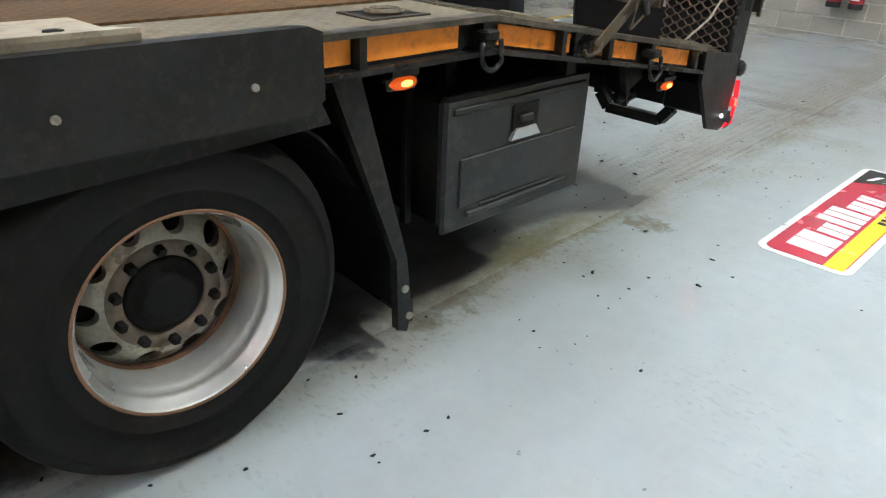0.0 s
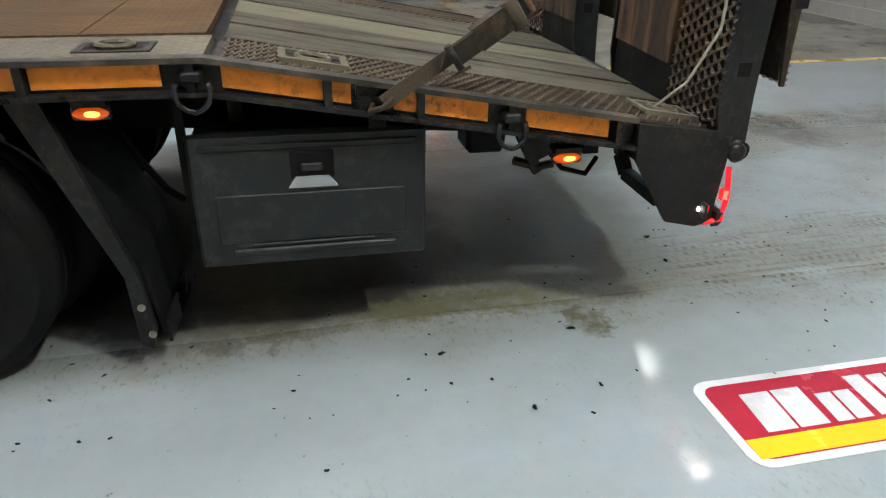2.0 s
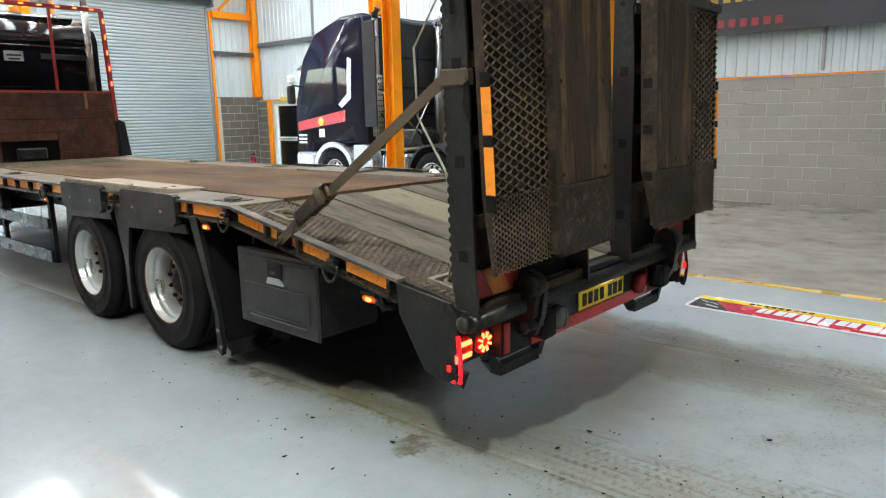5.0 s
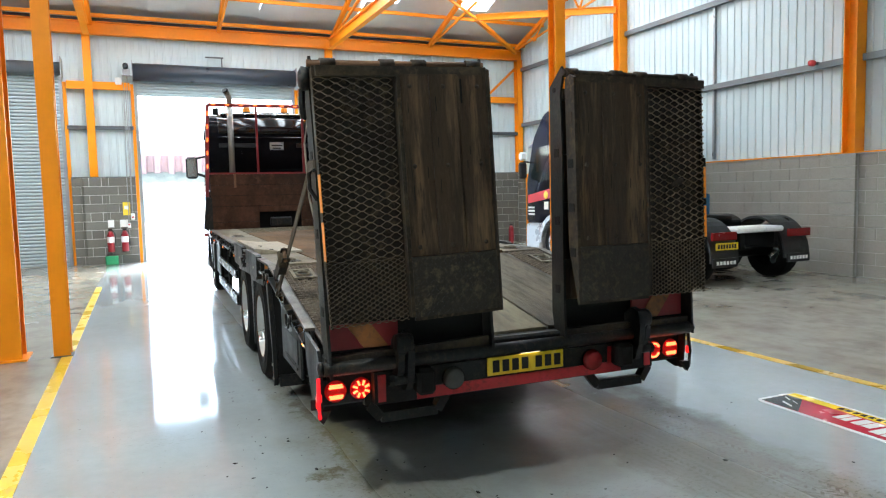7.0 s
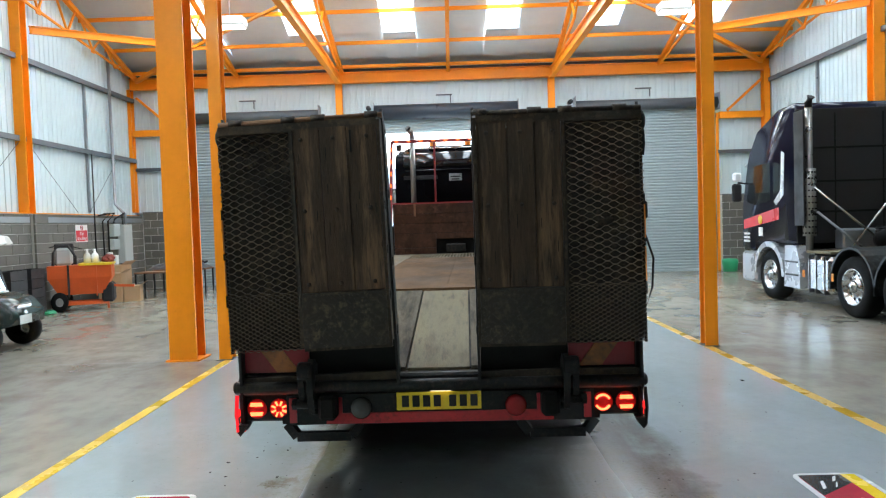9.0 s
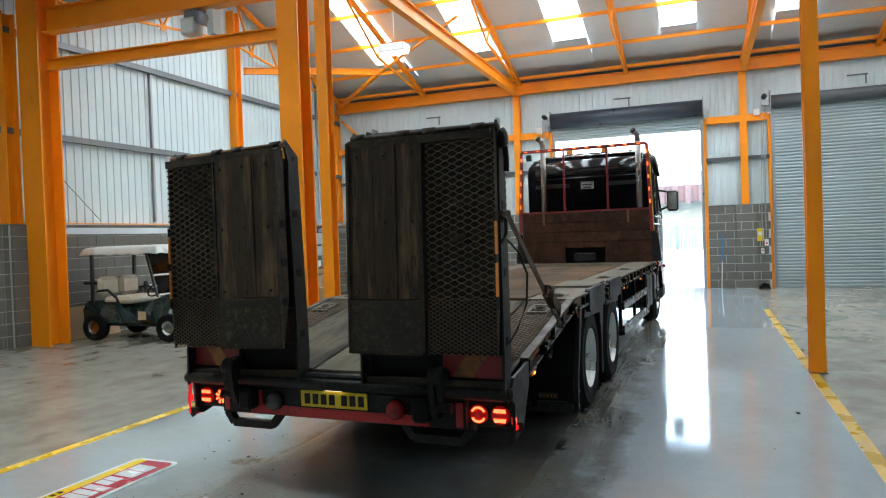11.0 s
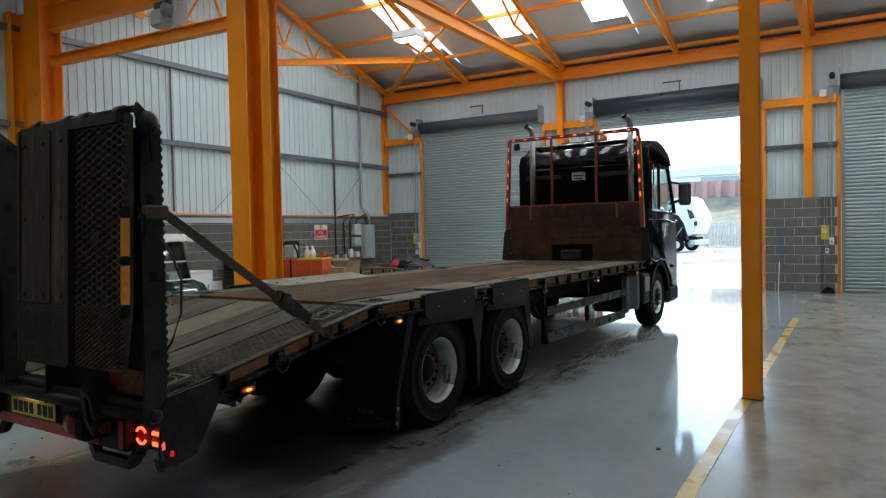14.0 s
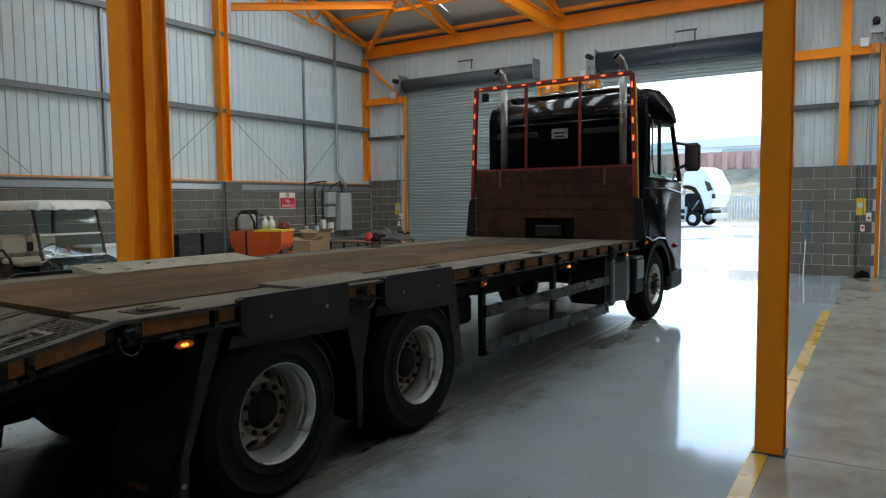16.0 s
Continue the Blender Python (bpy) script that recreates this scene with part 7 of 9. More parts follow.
for s in (-1, 1):
    part("side_window", prism(bmesh.new(), [(9.75, 2.78), (10.55, 2.74), (10.88, 2.02), (10.45, 1.92), (9.75, 2.0)], "x", s * 1.168, s * 1.176), GLASS, ucab, "clear door window")
    part("cab_rear_window", prism(bmesh.new(), [(9.28, 2.70), (9.62, 2.76), (9.62, 2.05), (9.34, 2.2)], "x", s * 1.168, s * 1.176), GLASS, ucab)
    part("silver_pillar", prism(bmesh.new(), [(9.15, 2.9), (9.27, 2.95), (9.32, 2.2), (9.6, 1.98), (9.5, 1.9), (9.2, 2.1)], "x", s * 1.169, s * 1.178), SILVERCAB, ucab)
    part("red_band", prism(bmesh.new(), [(9.4, 1.86), (11.0, 1.62), (11.0, 1.42), (9.4, 1.62)], "x", s * 1.169, s * 1.178), RED, ucab, "red band on the door")
    part("yellow_shape", disc(bmesh.new(), (s * 1.181, 10.2, 1.62), 0.09, 0.008, "x", 16), YELLOW, ucab)
    part("white_shape", boxed(s * 1.17, 10.1, 1.28, s * 1.18, 10.28, 1.46), WHITE, ucab)
    for k in range(3):
        part("white_bar", boxed(s * 1.17, 10.72, 1.30 - k * 0.08, s * 1.178, 11.0, 1.34 - k * 0.08), WHITE, ucab)
    m = part("mirror", boxed(s * 1.22, 10.95, 2.02, s * 1.42, 11.08, 2.42, bevel=0.04), BLACKPL, ucab)
    part("mirror_top", boxed(s * 1.22, 10.95, 2.46, s * 1.40, 11.08, 2.66, bevel=0.04), WHITE, ucab)
    part("mirror_arm", tube(bmesh.new(), [(s * 1.12, 10.9, 2.4), (s * 1.3, 11.0, 2.44)], 0.02, 8), BLACKPL, ucab)
    arch = [(9.85 + 0.66 * math.cos(t), 0.5 + 0.68 * math.sin(t)) for t in [math.pi * (0.0 + 1.0 * k / 16) for k in range(17)]]
    arch2 = [(9.85 + 0.56 * math.cos(t), 0.5 + 0.57 * math.sin(t)) for t in [math.pi * (0.0 + 1.0 * k / 16) for k in range(17)]]
    upart("wheel_arch", prism(bmesh.new(), arch + arch2[::-1], "x", s * 0.82, s * 1.19), SILVERCAB, "silver front wheel arch")
    st = upart("step_unit", prism(bmesh.new(), [(9.18, 1.12), (8.75, 1.12), (8.62, 0.8), (8.62, 0.32), (9.22, 0.32)], "x", s * 0.85, s * 1.17), SILVERCAB, "silver cab step unit")
    for z in (0.55, 0.8):
        part("step_tread", boxed(s * 1.1, 8.68, z, s * 1.185, 9.15, z + 0.03), BLACKPL, st)
    tk = upart("side_tank", boxed(s * 0.62, 7.62, 0.3, s * 1.16, 8.40, 0.96, bevel=0.07), CHROME, "polished side tank with straps")
    for y in (7.78, 8.05, 8.28):
        part("tank_strap", boxed(s * 0.6, y - 0.02, 0.285, s * 1.175, y + 0.02, 0.975, bevel=0.02), BLACKPL, tk)
    part("orange_reflector", boxed(s * 1.161, 8.44, 0.55, s * 1.172, 8.52, 0.68), AMBERPANEL, tk)
    part("orange_reflector", boxed(s * 1.161, 7.5, 0.55, s * 1.172, 7.56, 0.68), AMBERPANEL, tk)
    for y, r in ((7.0, 0.64), (5.75, 0.66)):
        o = [(y + r * math.cos(t), 0.46 + 0.70 * math.sin(t)) for t in [math.pi * (-0.02 + 1.04 * k / 16) for k in range(17)]]
        i = [(y + (r - 0.04) * math.cos(t), 0.46 + 0.66 * math.sin(t)) for t in [math.pi * (-0.02 + 1.04 * k / 16) for k in range(17)]]
        upart("mudguard", prism(bmesh.new(), o + i[::-1], "x", s * 0.55, s * 1.17), GREYPLASTIC, "black moulded mudguard")
    # chrome stack with pierced shield
    sk = upart("exhaust_pipe", tube(bmesh.new(), [(s * 1.0, 8.58, 1.0), (s * 1.0, 8.58, 3.7)], 0.065, 16), EXHAUST, "chrome exhaust stack with pierced heat shield")
    part("stack_tip", tube(bmesh.new(), [(s * 1.0, 8.58, 3.68), (s * 1.0, 8.57, 3.76), (s * 0.99, 8.50, 3.86)], 0.07, 14), BLACKPL if s < 0 else CHROME, sk)
    part("heat_shield", tube(bmesh.new(), [(s * 1.0, 8.58, 1.3), (s * 1.0, 8.58, 2.55)], 0.115, 18), EXHAUST, sk)
    for z in range(11 if s < 0 else 0):
        for q in range(7):
            t = math.pi * (1.0 + q / 6)
            part("shield_hole", lathe(bmesh.new(), [(0.001, -0.012), (0.018, -0.012), (0.018, 0.0), (0.001, 0.0)], (s * 1.0 + 0.109 * math.cos(t), 8.58 + 0.109 * math.sin(t), 1.36 + z * 0.112), "y", 6, False), UNDER, sk)
    upart("rear_lamp", boxed(s * 0.62, 5.06, 0.80, s * 1.16, 5.12, 0.94, bevel=0.01), DARKRED, "unlit red rear lamp")
    upart("rear_bar", boxed(s * 0.6, 5.06, 0.34, s * 1.15, 5.1, 0.50, bevel=0.01), BLACKPL)
    for k in range(6):
        upart("pale_bar", boxed(s * (0.68 + k * 0.075) - 0.025, 5.052, 0.39, s * (0.68 + k * 0.075) + 0.025, 5.059, 0.45), WHITE)
pl = upart("number_plate", boxed(-1.1, 5.055, 0.64, -0.6, 5.065, 0.76), PLATEYELLOW, "yellow number plate with dark bars")
for k in range(7):
    part("plate_bar", boxed(-1.06 + k * 0.062, 5.051, 0.665, -1.02 + k * 0.062, 5.0545, 0.735), BLACKPL, pl)
upart("chassis_rail", boxed(-0.45, 5.15, 0.62, -0.35, 10.6, 0.92), UNDER)
upart("chassis_rail", boxed(0.35, 5.15, 0.62, 0.45, 10.6, 0.92), UNDER)
upart("catwalk", boxed(-1.1, 7.7, 1.0, 1.1, 8.5, 1.04), PALEPLANK, "pale catwalk deck behind the cab")
upart("fifth_wheel", lathe(bmesh.new(), [(0.001, 1.18), (0.46, 1.16), (0.46, 1.08), (0.001, 1.06)], (0, 6.4, 0), "z", 28), UNDER, "black fifth wheel coupling")
upart("fifth_wheel_mount", boxed(-0.5, 6.0, 0.9, 0.5, 6.8, 1.08, bevel=0.03), UNDER)
upart("rear_cross_cover", boxed(-0.55, 5.1, 0.9, 0.55, 5.6, 1.0, bevel=0.03), WHITE)
back_panel = upart("cab_back", boxed(-1.13, 8.782, 1.16, 1.13, 8.796, 3.68, bevel=0.004), BLACKPL, "matt black panelled cab back")
for z in (1.75, 2.32, 2.95):
    part("panel_rib", boxed(-1.05, 8.770, z - 0.02, 1.05, 8.783, z + 0.02, bevel=0.004), UNDER, back_panel)
for x in (-0.4, 0.5):
    part("panel_rib", boxed(x - 0.015, 8.772, 1.2, x + 0.015, 8.783, 3.6, bevel=0.004), UNDER, back_panel)
for x in (-1.15, 1.15):
    part("side_fairing", boxed(x - 0.02, 8.45, 1.5, x + 0.02, 8.80, 3.62, bevel=0.008), BLACKPL, back_panel, "black side fairing")
upart("stay_rod", tube(bmesh.new(), [(-0.95, 8.5, 2.2), (0.2, 8.3, 1.15)], 0.022, 8), CHROME)
upart("stay_rod", tube(bmesh.new(), [(0.75, 8.5, 2.35), (-0.35, 8.3, 1.12)], 0.022, 8), CHROME)
upart("stay_rod", tube(bmesh.new(), [(-0.92, 8.45, 1.75), (-0.25, 8.2, 1.08)], 0.022, 8), STEEL)
upart("valve_box", boxed(-0.45, 8.45, 1.04, 0.25, 8.75, 1.42, bevel=0.03), STEEL)
upart("grab_pole", tube(bmesh.new(), [(0.72, 8.42, 1.04), (0.72, 8.42, 2.75)], 0.035, 10), STEEL, "grey upright pole behind the cab")
upart("pole_bracket", tube(bmesh.new(), [(0.6, 8.42, 2.52), (1.05, 8.5, 2.52)], 0.018, 8), CHROME)
upart("air_reel", lathe(bmesh.new(), [(0.001, -0.14), (0.17, -0.12), (0.2, 0.0), (0.17, 0.12), (0.001, 0.14)], (0.15, 8.15, 1.22), "y", 18), UNDER)
upart("suzie_coil", tube(bmesh.new(), [(0.1 + 0.10 * math.cos(k * 0.9), 8.2 + 0.10 * math.sin(k * 0.9), 1.1 + 0.006 * k) for k in range(60)], 0.014, 5), BLACKPL, "coiled black air lines")
upart("air_line_hanger", prism(bmesh.new(), [(0.25, 1.02), (0.78, 1.02), (0.78, 1.56), (0.70, 1.58)], "y", 7.1, 7.13), BLUEPL, "blue triangular plate")


def plain_wheel(parent, x, y, s, chrome=True):
    w = part("wheel", lathe(bmesh.new(), [(0.29, -0.02), (0.335, 0.005), (0.40, 0.012), (0.455, 0.0), (0.487, -0.025), (0.5, -0.05), (0.5, -0.25), (0.48, -0.28), (0.29, -0.29)], (0, 0, 0), "x", 40), TYRE, parent, "black tyre on a polished alloy rim")
    w.matrix_basis = pose(x, y, 0.5) @ Matrix.Diagonal((s, 1, 1, 1))
    part("rim", lathe(bmesh.new(), [(0.303, -0.012), (0.30, 0.006), (0.285, -0.006), (0.268, -0.03), (0.25, -0.08), (0.16, -0.07), (0.13, -0.05), (0.12, -0.03), (0.001, -0.03)], (0, 0, 0), "x", 40), CHROME, w)
    for i in range(10):
        t = i * math.tau / 10
        part("hand_hole", lathe(bmesh.new(), [(0.001, 0.0), (0.028, 0.0), (0.028, 0.004), (0.001, 0.004)], (-0.073, 0.21 * math.cos(t), 0.21 * math.sin(t)), "x", 10, False), UNDER, w)
    part("hub", lathe(bmesh.new(), [(0.10, -0.04), (0.10, 0.0), (0.07, 0.03), (0.001, 0.035)], (0, 0, 0), "x", 20), CHROME if chrome else UNDER, w)
    return w


for s in (-1, 1):
    plain_wheel(unit, s * 1.14, 9.85, s)
    plain_wheel(unit, s * 1.14, 7.0, s)
    plain_wheel(unit, s * 1.14, 5.75, s, False)
upart("axle", tube(bmesh.new(), [(-0.9, 9.85, 0.5), (0.9, 9.85, 0.5)], 0.07, 10), UNDER)
upart("axle", tube(bmesh.new(), [(-0.9, 7.0, 0.5), (0.9, 7.0, 0.5)], 0.07, 10), UNDER)
upart("axle", tube(bmesh.new(), [(-0.9, 5.75, 0.5), (0.9, 5.75, 0.5)], 0.09, 10), UNDER)

# ---- golf cart, nose towards +x ----
cart = thing("golf_cart", "dark green golf cart with beige seats and white canopy", "golf cart", at=pose(-7.74, 6.36, 0, 0, 0, 2) @ Matrix.Diagonal((1, 1, 0.965, 1)))
bm = prism(bmesh.new(), [(-1.2, 0.30), (-1.22, 0.62), (-1.1, 0.78), (-0.35, 0.76), (-0.2, 0.45), (0.35, 0.40), (0.5, 0.80), (0.75, 0.90), (1.05, 0.82), (1.22, 0.62), (1.22, 0.42), (0.6, 0.28)], "y", -0.55, 0.55)
bmesh.ops.bevel(bm, geom=[e for e in bm.edges if e.verts[0].co.y == e.verts[1].co.y], offset=0.06, segments=3, affect="EDGES")
for q in bm.faces:
    q.smooth = True
part("body", bm, CARTGREEN, cart)
part("seat", boxed(-0.72, -0.5, 0.72, -0.08, 0.5, 0.86, bevel=0.05), BEIGESEAT, cart, "beige vinyl bench seat")
for y in (-0.26, 0.26):
    part("backrest", boxed(-0.90, y - 0.25, 0.86, -0.74, y + 0.25, 1.26, bevel=0.07), BEIGESEAT, cart, "beige vinyl backrest")
bm = bmesh.new()
bmesh.ops.create_grid(bm, x_segments=72, y_segments=48, size=1.0)
for v in bm.verts:
    # a crowned cloth whose rim hangs down in scallops
    u, w = v.co.x, v.co.y
    e = max(abs(u), abs(w))
    turn = math.atan2(w, u)
    d = max(0.0, (e - 0.86) / 0.14)
    drop = 0.05 * e ** 4 + 0.11 * d * d + d * (0.008 * math.sin(turn * 21) + 0.02 * noise.noise(Vector((u * 3, w * 3, 0.0))))
    k = 1.0 - 0.05 * d * (abs(u * w) > 0.6)
    v.co = (-0.19 + 0.96 * u * k - 0.02 * d, 0.66 * w * k, 1.865 - drop + 0.006 * noise.noise(Vector((u * 6, w * 6, 1.0))))
for q in bm.faces:
    q.smooth = True
bmesh.ops.solidify(bm, geom=bm.faces[:], thickness=0.012)
part("canopy", bm, CARTROOF, cart, "off-white cloth canopy with a scalloped rim")
for y in (-0.54, 0.54):
    part("canopy_post", bar(bmesh.new(), (0.62, y, 0.86), (0.36, y, 1.80), 0.035, 0.035), BLACKPL, cart)
    part("canopy_post", bar(bmesh.new(), (-0.92, y, 0.7), (-0.90, y, 1.80), 0.05, 0.05), BLACKPL, cart)
    part("arm_rest", tube(bmesh.new(), [(-0.8, y, 0.98), (-0.55, y, 1.0), (-0.35, y, 0.85), (-0.3, y, 0.74)], 0.025, 7), BLACKPL, cart)
    for x in (-0.87, 0.86):
        w = part("wheel", lathe(bmesh.new(), [(0.12, 0.06), (0.2, 0.08), (0.235, 0.06), (0.24, 0.0), (0.235, -0.08), (0.12, -0.09)], (0, 0, 0), "y", 28), TYRE, cart)
        w.matrix_basis = pose(x, y, 0.27) @ Matrix.Diagonal((1.12, 1 if y > 0 else -1, 1.12, 1))
        part("rim", lathe(bmesh.new(), [(0.125, 0.06), (0.11, 0.03), (0.05, 0.045), (0.001, 0.05)], (0, 0, 0), "y", 20), CHROME, w)
part("windscreen", prism(bmesh.new(), [(0.62, 0.90), (0.64, 0.90), (0.40, 1.72), (0.38, 1.72)], "y", -0.5, 0.5), GLASS, cart, "hinged clear windscreen")
part("windscreen_bar", bar(bmesh.new(), (0.52, -0.52, 1.28), (0.52, 0.52, 1.28), 0.03, 0.03), WHITE, cart)
part("windscreen_bar", bar(bmesh.new(), (0.64, -0.52, 0.90), (0.64, 0.52, 0.90), 0.03, 0.03), WHITE, cart)
part("steering_wheel", tube(bmesh.new(), [(0.28 + 0.08 * math.cos(t), -0.22 + 0.17 * math.sin(t), 0.98 + 0.13 * math.cos(t)) for t in [k * math.tau / 16 for k in range(17)]], 0.016, 6), BLACKPL, cart)
part("steering_column", tube(bmesh.new(), [(0.28, -0.22, 0.98), (0.55, -0.22, 0.75)], 0.02, 6), BLACKPL, cart)
part("headlamp", boxed(1.12, -0.2, 0.66, 1.2, 0.2, 0.74, bevel=0.02), CHROME, cart)
part("front_plate", boxed(1.225, -0.2, 0.42, 1.235, 0.12, 0.56), GREYBOX, cart)
part("side_badge", boxed(0.16, -0.562, 0.42, 0.34, -0.553, 0.58), CARDBOARD, cart)
part("mirror", boxed(0.42, -0.68, 1.02, 0.46, -0.58, 1.18, bevel=0.02), BLACKPL, cart)
part("bag_rack", boxed(-1.3, -0.4, 1.1, -0.95, 0.4, 1.16, bevel=0.02), BLACKPL, cart)
ply = thing("plywood_sheet", "brown plywood sheet leaning on the block wall", "sheet", at=pose(-9.16, 6.0, 0, 0, 0, 0))
part("sheet", prism(bmesh.new(), [(0.0, 0.0), (0.03, 0.0), (-0.17, 0.62), (-0.2, 0.62)], "y", -0.6, 0.9), CARDBOARD, ply)
wt = thing("white_table", "white folding table behind the cart", "table", at=pose(-9.0, 8.2, 0) @ Matrix.Diagonal((1, 1, 1.24, 1)))
part("tabletop", boxed(-0.34, -0.6, 0.70, 0.34, 0.6, 0.74, bevel=0.01), WHITE, wt)
part("front_skirt", boxed(0.30, -0.6, 0.48, 0.32, 0.6, 0.70), WHITE, wt)
for x in (-0.28, 0.28):
    for y in (-0.5, 0.5):
        part("leg", tube(bmesh.new(), [(x, y, 0.0), (x, y, 0.70)], 0.015, 6), STEEL, wt)
board = thing("white_board", "white panel standing against the wall", "panel", at=pose(-9.34, 9.25, 0))
part("panel", boxed(-0.02, -0.4, 0.0, 0.02, 0.4, 0.6), WHITE, board)
for k in range(2):
    cr = thing("crate_stack", "stack of black plastic crates by the wall", "crate", "crate stacks", at=pose(-9.05 + k * 0.02, 9.95 + k * 0.62, 0, 0, 0, 4 * k))
    for i in range(5):
        bm = bmesh.new()
        z = i * 0.21
        for x0, y0, x1, y1 in ((-0.22, -0.28, 0.22, -0.25), (-0.22, 0.25, 0.22, 0.28), (-0.22, -0.25, -0.19, 0.25), (0.19, -0.25, 0.22, 0.25), (-0.19, -0.25, 0.19, 0.25)):
            box(bm, x0, y0, z, x1, y1, z + (0.2 if (x0, x1) != (-0.19, 0.19) else 0.03))
        part("crate", bm, BLACKPL, cr)

# ---- orange salt spreader and the clutter by the north-west corner ----
sp = thing("salt_spreader", "orange towed salt spreader hopper on small wheels", "spreader", at=pose(-8.45, 11.75, 0, 0, 0, 20) @ Matrix.Diagonal((0.88, 0.88, 1.12, 1)))
bm = bmesh.new()
top, bot = [(-0.78, -0.38), (0.72, -0.38), (0.72, 0.38), (-0.78, 0.38)], [(-0.55, -0.28), (0.50, -0.28), (0.50, 0.28), (-0.55, 0.28)]
a, b, c = [bm.verts.new((x, y, 0.94)) for x, y in top], [bm.verts.new((x * 1.0, y * 0.98, 0.68)) for x, y in top], [bm.verts.new((x, y, 0.34)) for x, y in bot]
for i in range(4):
    j = (i + 1) % 4
    bm.faces.new((b[i], b[j], a[j], a[i]))
    bm.faces.new((c[i], c[j], b[j], b[i]))
bm.faces.new(c[::-1])
bm.faces.new(a)
bmesh.ops.recalc_face_normals(bm, faces=bm.faces[:])
part("hopper", bm, SPREADER, sp)
part("hopper_rim", boxed(-0.05, -0.41, 0.93, 0.75, 0.41, 0.975), YELLOW, sp, "yellow tray lid")
part("drawbar", bar(bmesh.new(), (0.4, -0.1, 0.5), (1.25, -0.25, 0.46), 0.05, 0.05), SPREADER, sp)
part("support", bar(bmesh.new(), (0.35, -0.4, 0.94), (0.35, -0.3, 0.3), 0.05, 0.03), SPREADER, sp)
for y in (-0.36, 0.36):
    w = part("wheel", lathe(bmesh.new(), [(0.09, 0.05), (0.16, 0.06), (0.2, 0.03), (0.2, -0.05), (0.09, -0.06)], (-0.52, y, 0.2), "y", 24), TYRE, sp)
    part("rim", disc(bmesh.new(), (-0.52, y, 0.2), 0.09, 0.1, "y", 16), STEEL, w)
part("skid", boxed(-0.45, -0.26, 0.12, 0.62, -0.20, 0.19), SPREADER, sp)
part("skid", boxed(-0.45, 0.20, 0.12, 0.62, 0.26, 0.19), SPREADER, sp)
part("spinner_guard", boxed(0.45, -0.3, 0.15, 0.75, 0.3, 0.55, bevel=0.05), BLACKPL, sp)
part("hopper_strap", boxed(-0.32, -0.395, 0.30, -0.27, -0.375, 0.95), BLACKPL, sp)
part("stand", boxed(0.55, -0.03, 0.0, 0.6, 0.03, 0.45), SPREADER, sp)
bp = thing("backpack_sprayer", "black backpack sprayer standing on the spreader", "sprayer", at=pose(-8.80, 11.6, 1.054, 0, 0, 25))
part("tank", boxed(-0.18, -0.12, 0.0, 0.18, 0.12, 0.40, bevel=0.05), GREYBOX, bp)
part("strap", tube(bmesh.new(), [(-0.22, -0.14, 0.0), (-0.2, -0.2, 0.3), (-0.1, -0.14, 0.46), (0.1, -0.14, 0.46), (0.25, -0.2, 0.2), (0.24, -0.14, 0.02)], 0.03, 6), BLACKPL, bp)
part("frame", boxed(-0.2, 0.11, 0.0, 0.2, 0.15, 0.5, bevel=0.02), BLACKPL, bp)
part("lance", tube(bmesh.new(), [(-0.3, 0.1, 0.42), (0.0, 0.1, 0.48), (0.38, 0.1, 0.36)], 0.012, 5), BLACKPL, bp)


def bottle(name, at, material, label, h=0.28, w=0.1):
    b = thing(name, label, "bottle", at=at)
    bm = lathe(bmesh.new(), [(0.001, 0.0), (w, 0.0), (w * 1.02, h * 0.6), (w * 0.6, h * 0.8), (w * 0.35, h * 0.85), (w * 0.35, h), (0.001, h)], (0, 0, 0), "z", 16)
    part("body", bm, material, b)
    part("spout", boxed(-w * 0.3, -w * 1.0, h, w * 0.3, w * 0.4, h * 1.15, bevel=0.008), material, b)
    return b


bottle("spray_bottle", pose(-8.32, 11.72, 1.092), WHITE, "white spray bottle on the spreader lid", 0.28, 0.075)
bottle("spray_bottle", pose(-8.17, 11.78, 1.092), WHITE, "white spray bottle on the spreader lid", 0.28, 0.075)
rag = thing("rag_bundle", "crumpled red rag on the spreader lid", "rag", at=pose(-7.95, 11.97, 1.092))
bm = bmesh.new()
bmesh.ops.create_icosphere(bm, subdivisions=3, radius=0.14)
for v in bm.verts:
    v.co *= 1 + 0.35 * noise.noise(v.co * 14)
    v.co.z = max(0.0, v.co.z * 0.8 + 0.07)
part("cloth", bm, mat("dull_red_cloth", (0.22, 0.05, 0.04), 0.9, var=0.3, scale=10, bump=0.5), rag)
for x, y, w, d, h, rz in ((-8.55, 13.35, 0.55, 0.45, 0.74, 8), (-8.75, 13.95, 0.6, 0.5, 0.92, -6), (-8.1, 13.5, 0.4, 0.4, 0.4, 15)):
    cb = thing("cardboard_box", "open brown cardboard box on the floor", "box", "cardboard boxes", at=pose(x, y, 0, 0, 0, rz))
    part("carton", boxed(-w / 2, -d / 2, 0.0, w / 2, d / 2, h, bevel=0.006), CARDBOARD, cb)
    part("flap", prism(bmesh.new(), [(-w / 2, h), (-w / 2 - 0.16, h + 0.06), (-w / 2 - 0.16, h + 0.068), (-w / 2, h + 0.008)], "y", -d / 2, d / 2), CARDBOARD, cb)
    part("flap", prism(bmesh.new(), [(w / 2, h), (w / 2 + 0.14, h + 0.10), (w / 2 + 0.14, h + 0.108), (w / 2, h + 0.008)], "y", -d / 2, d / 2), CARDBOARD, cb)
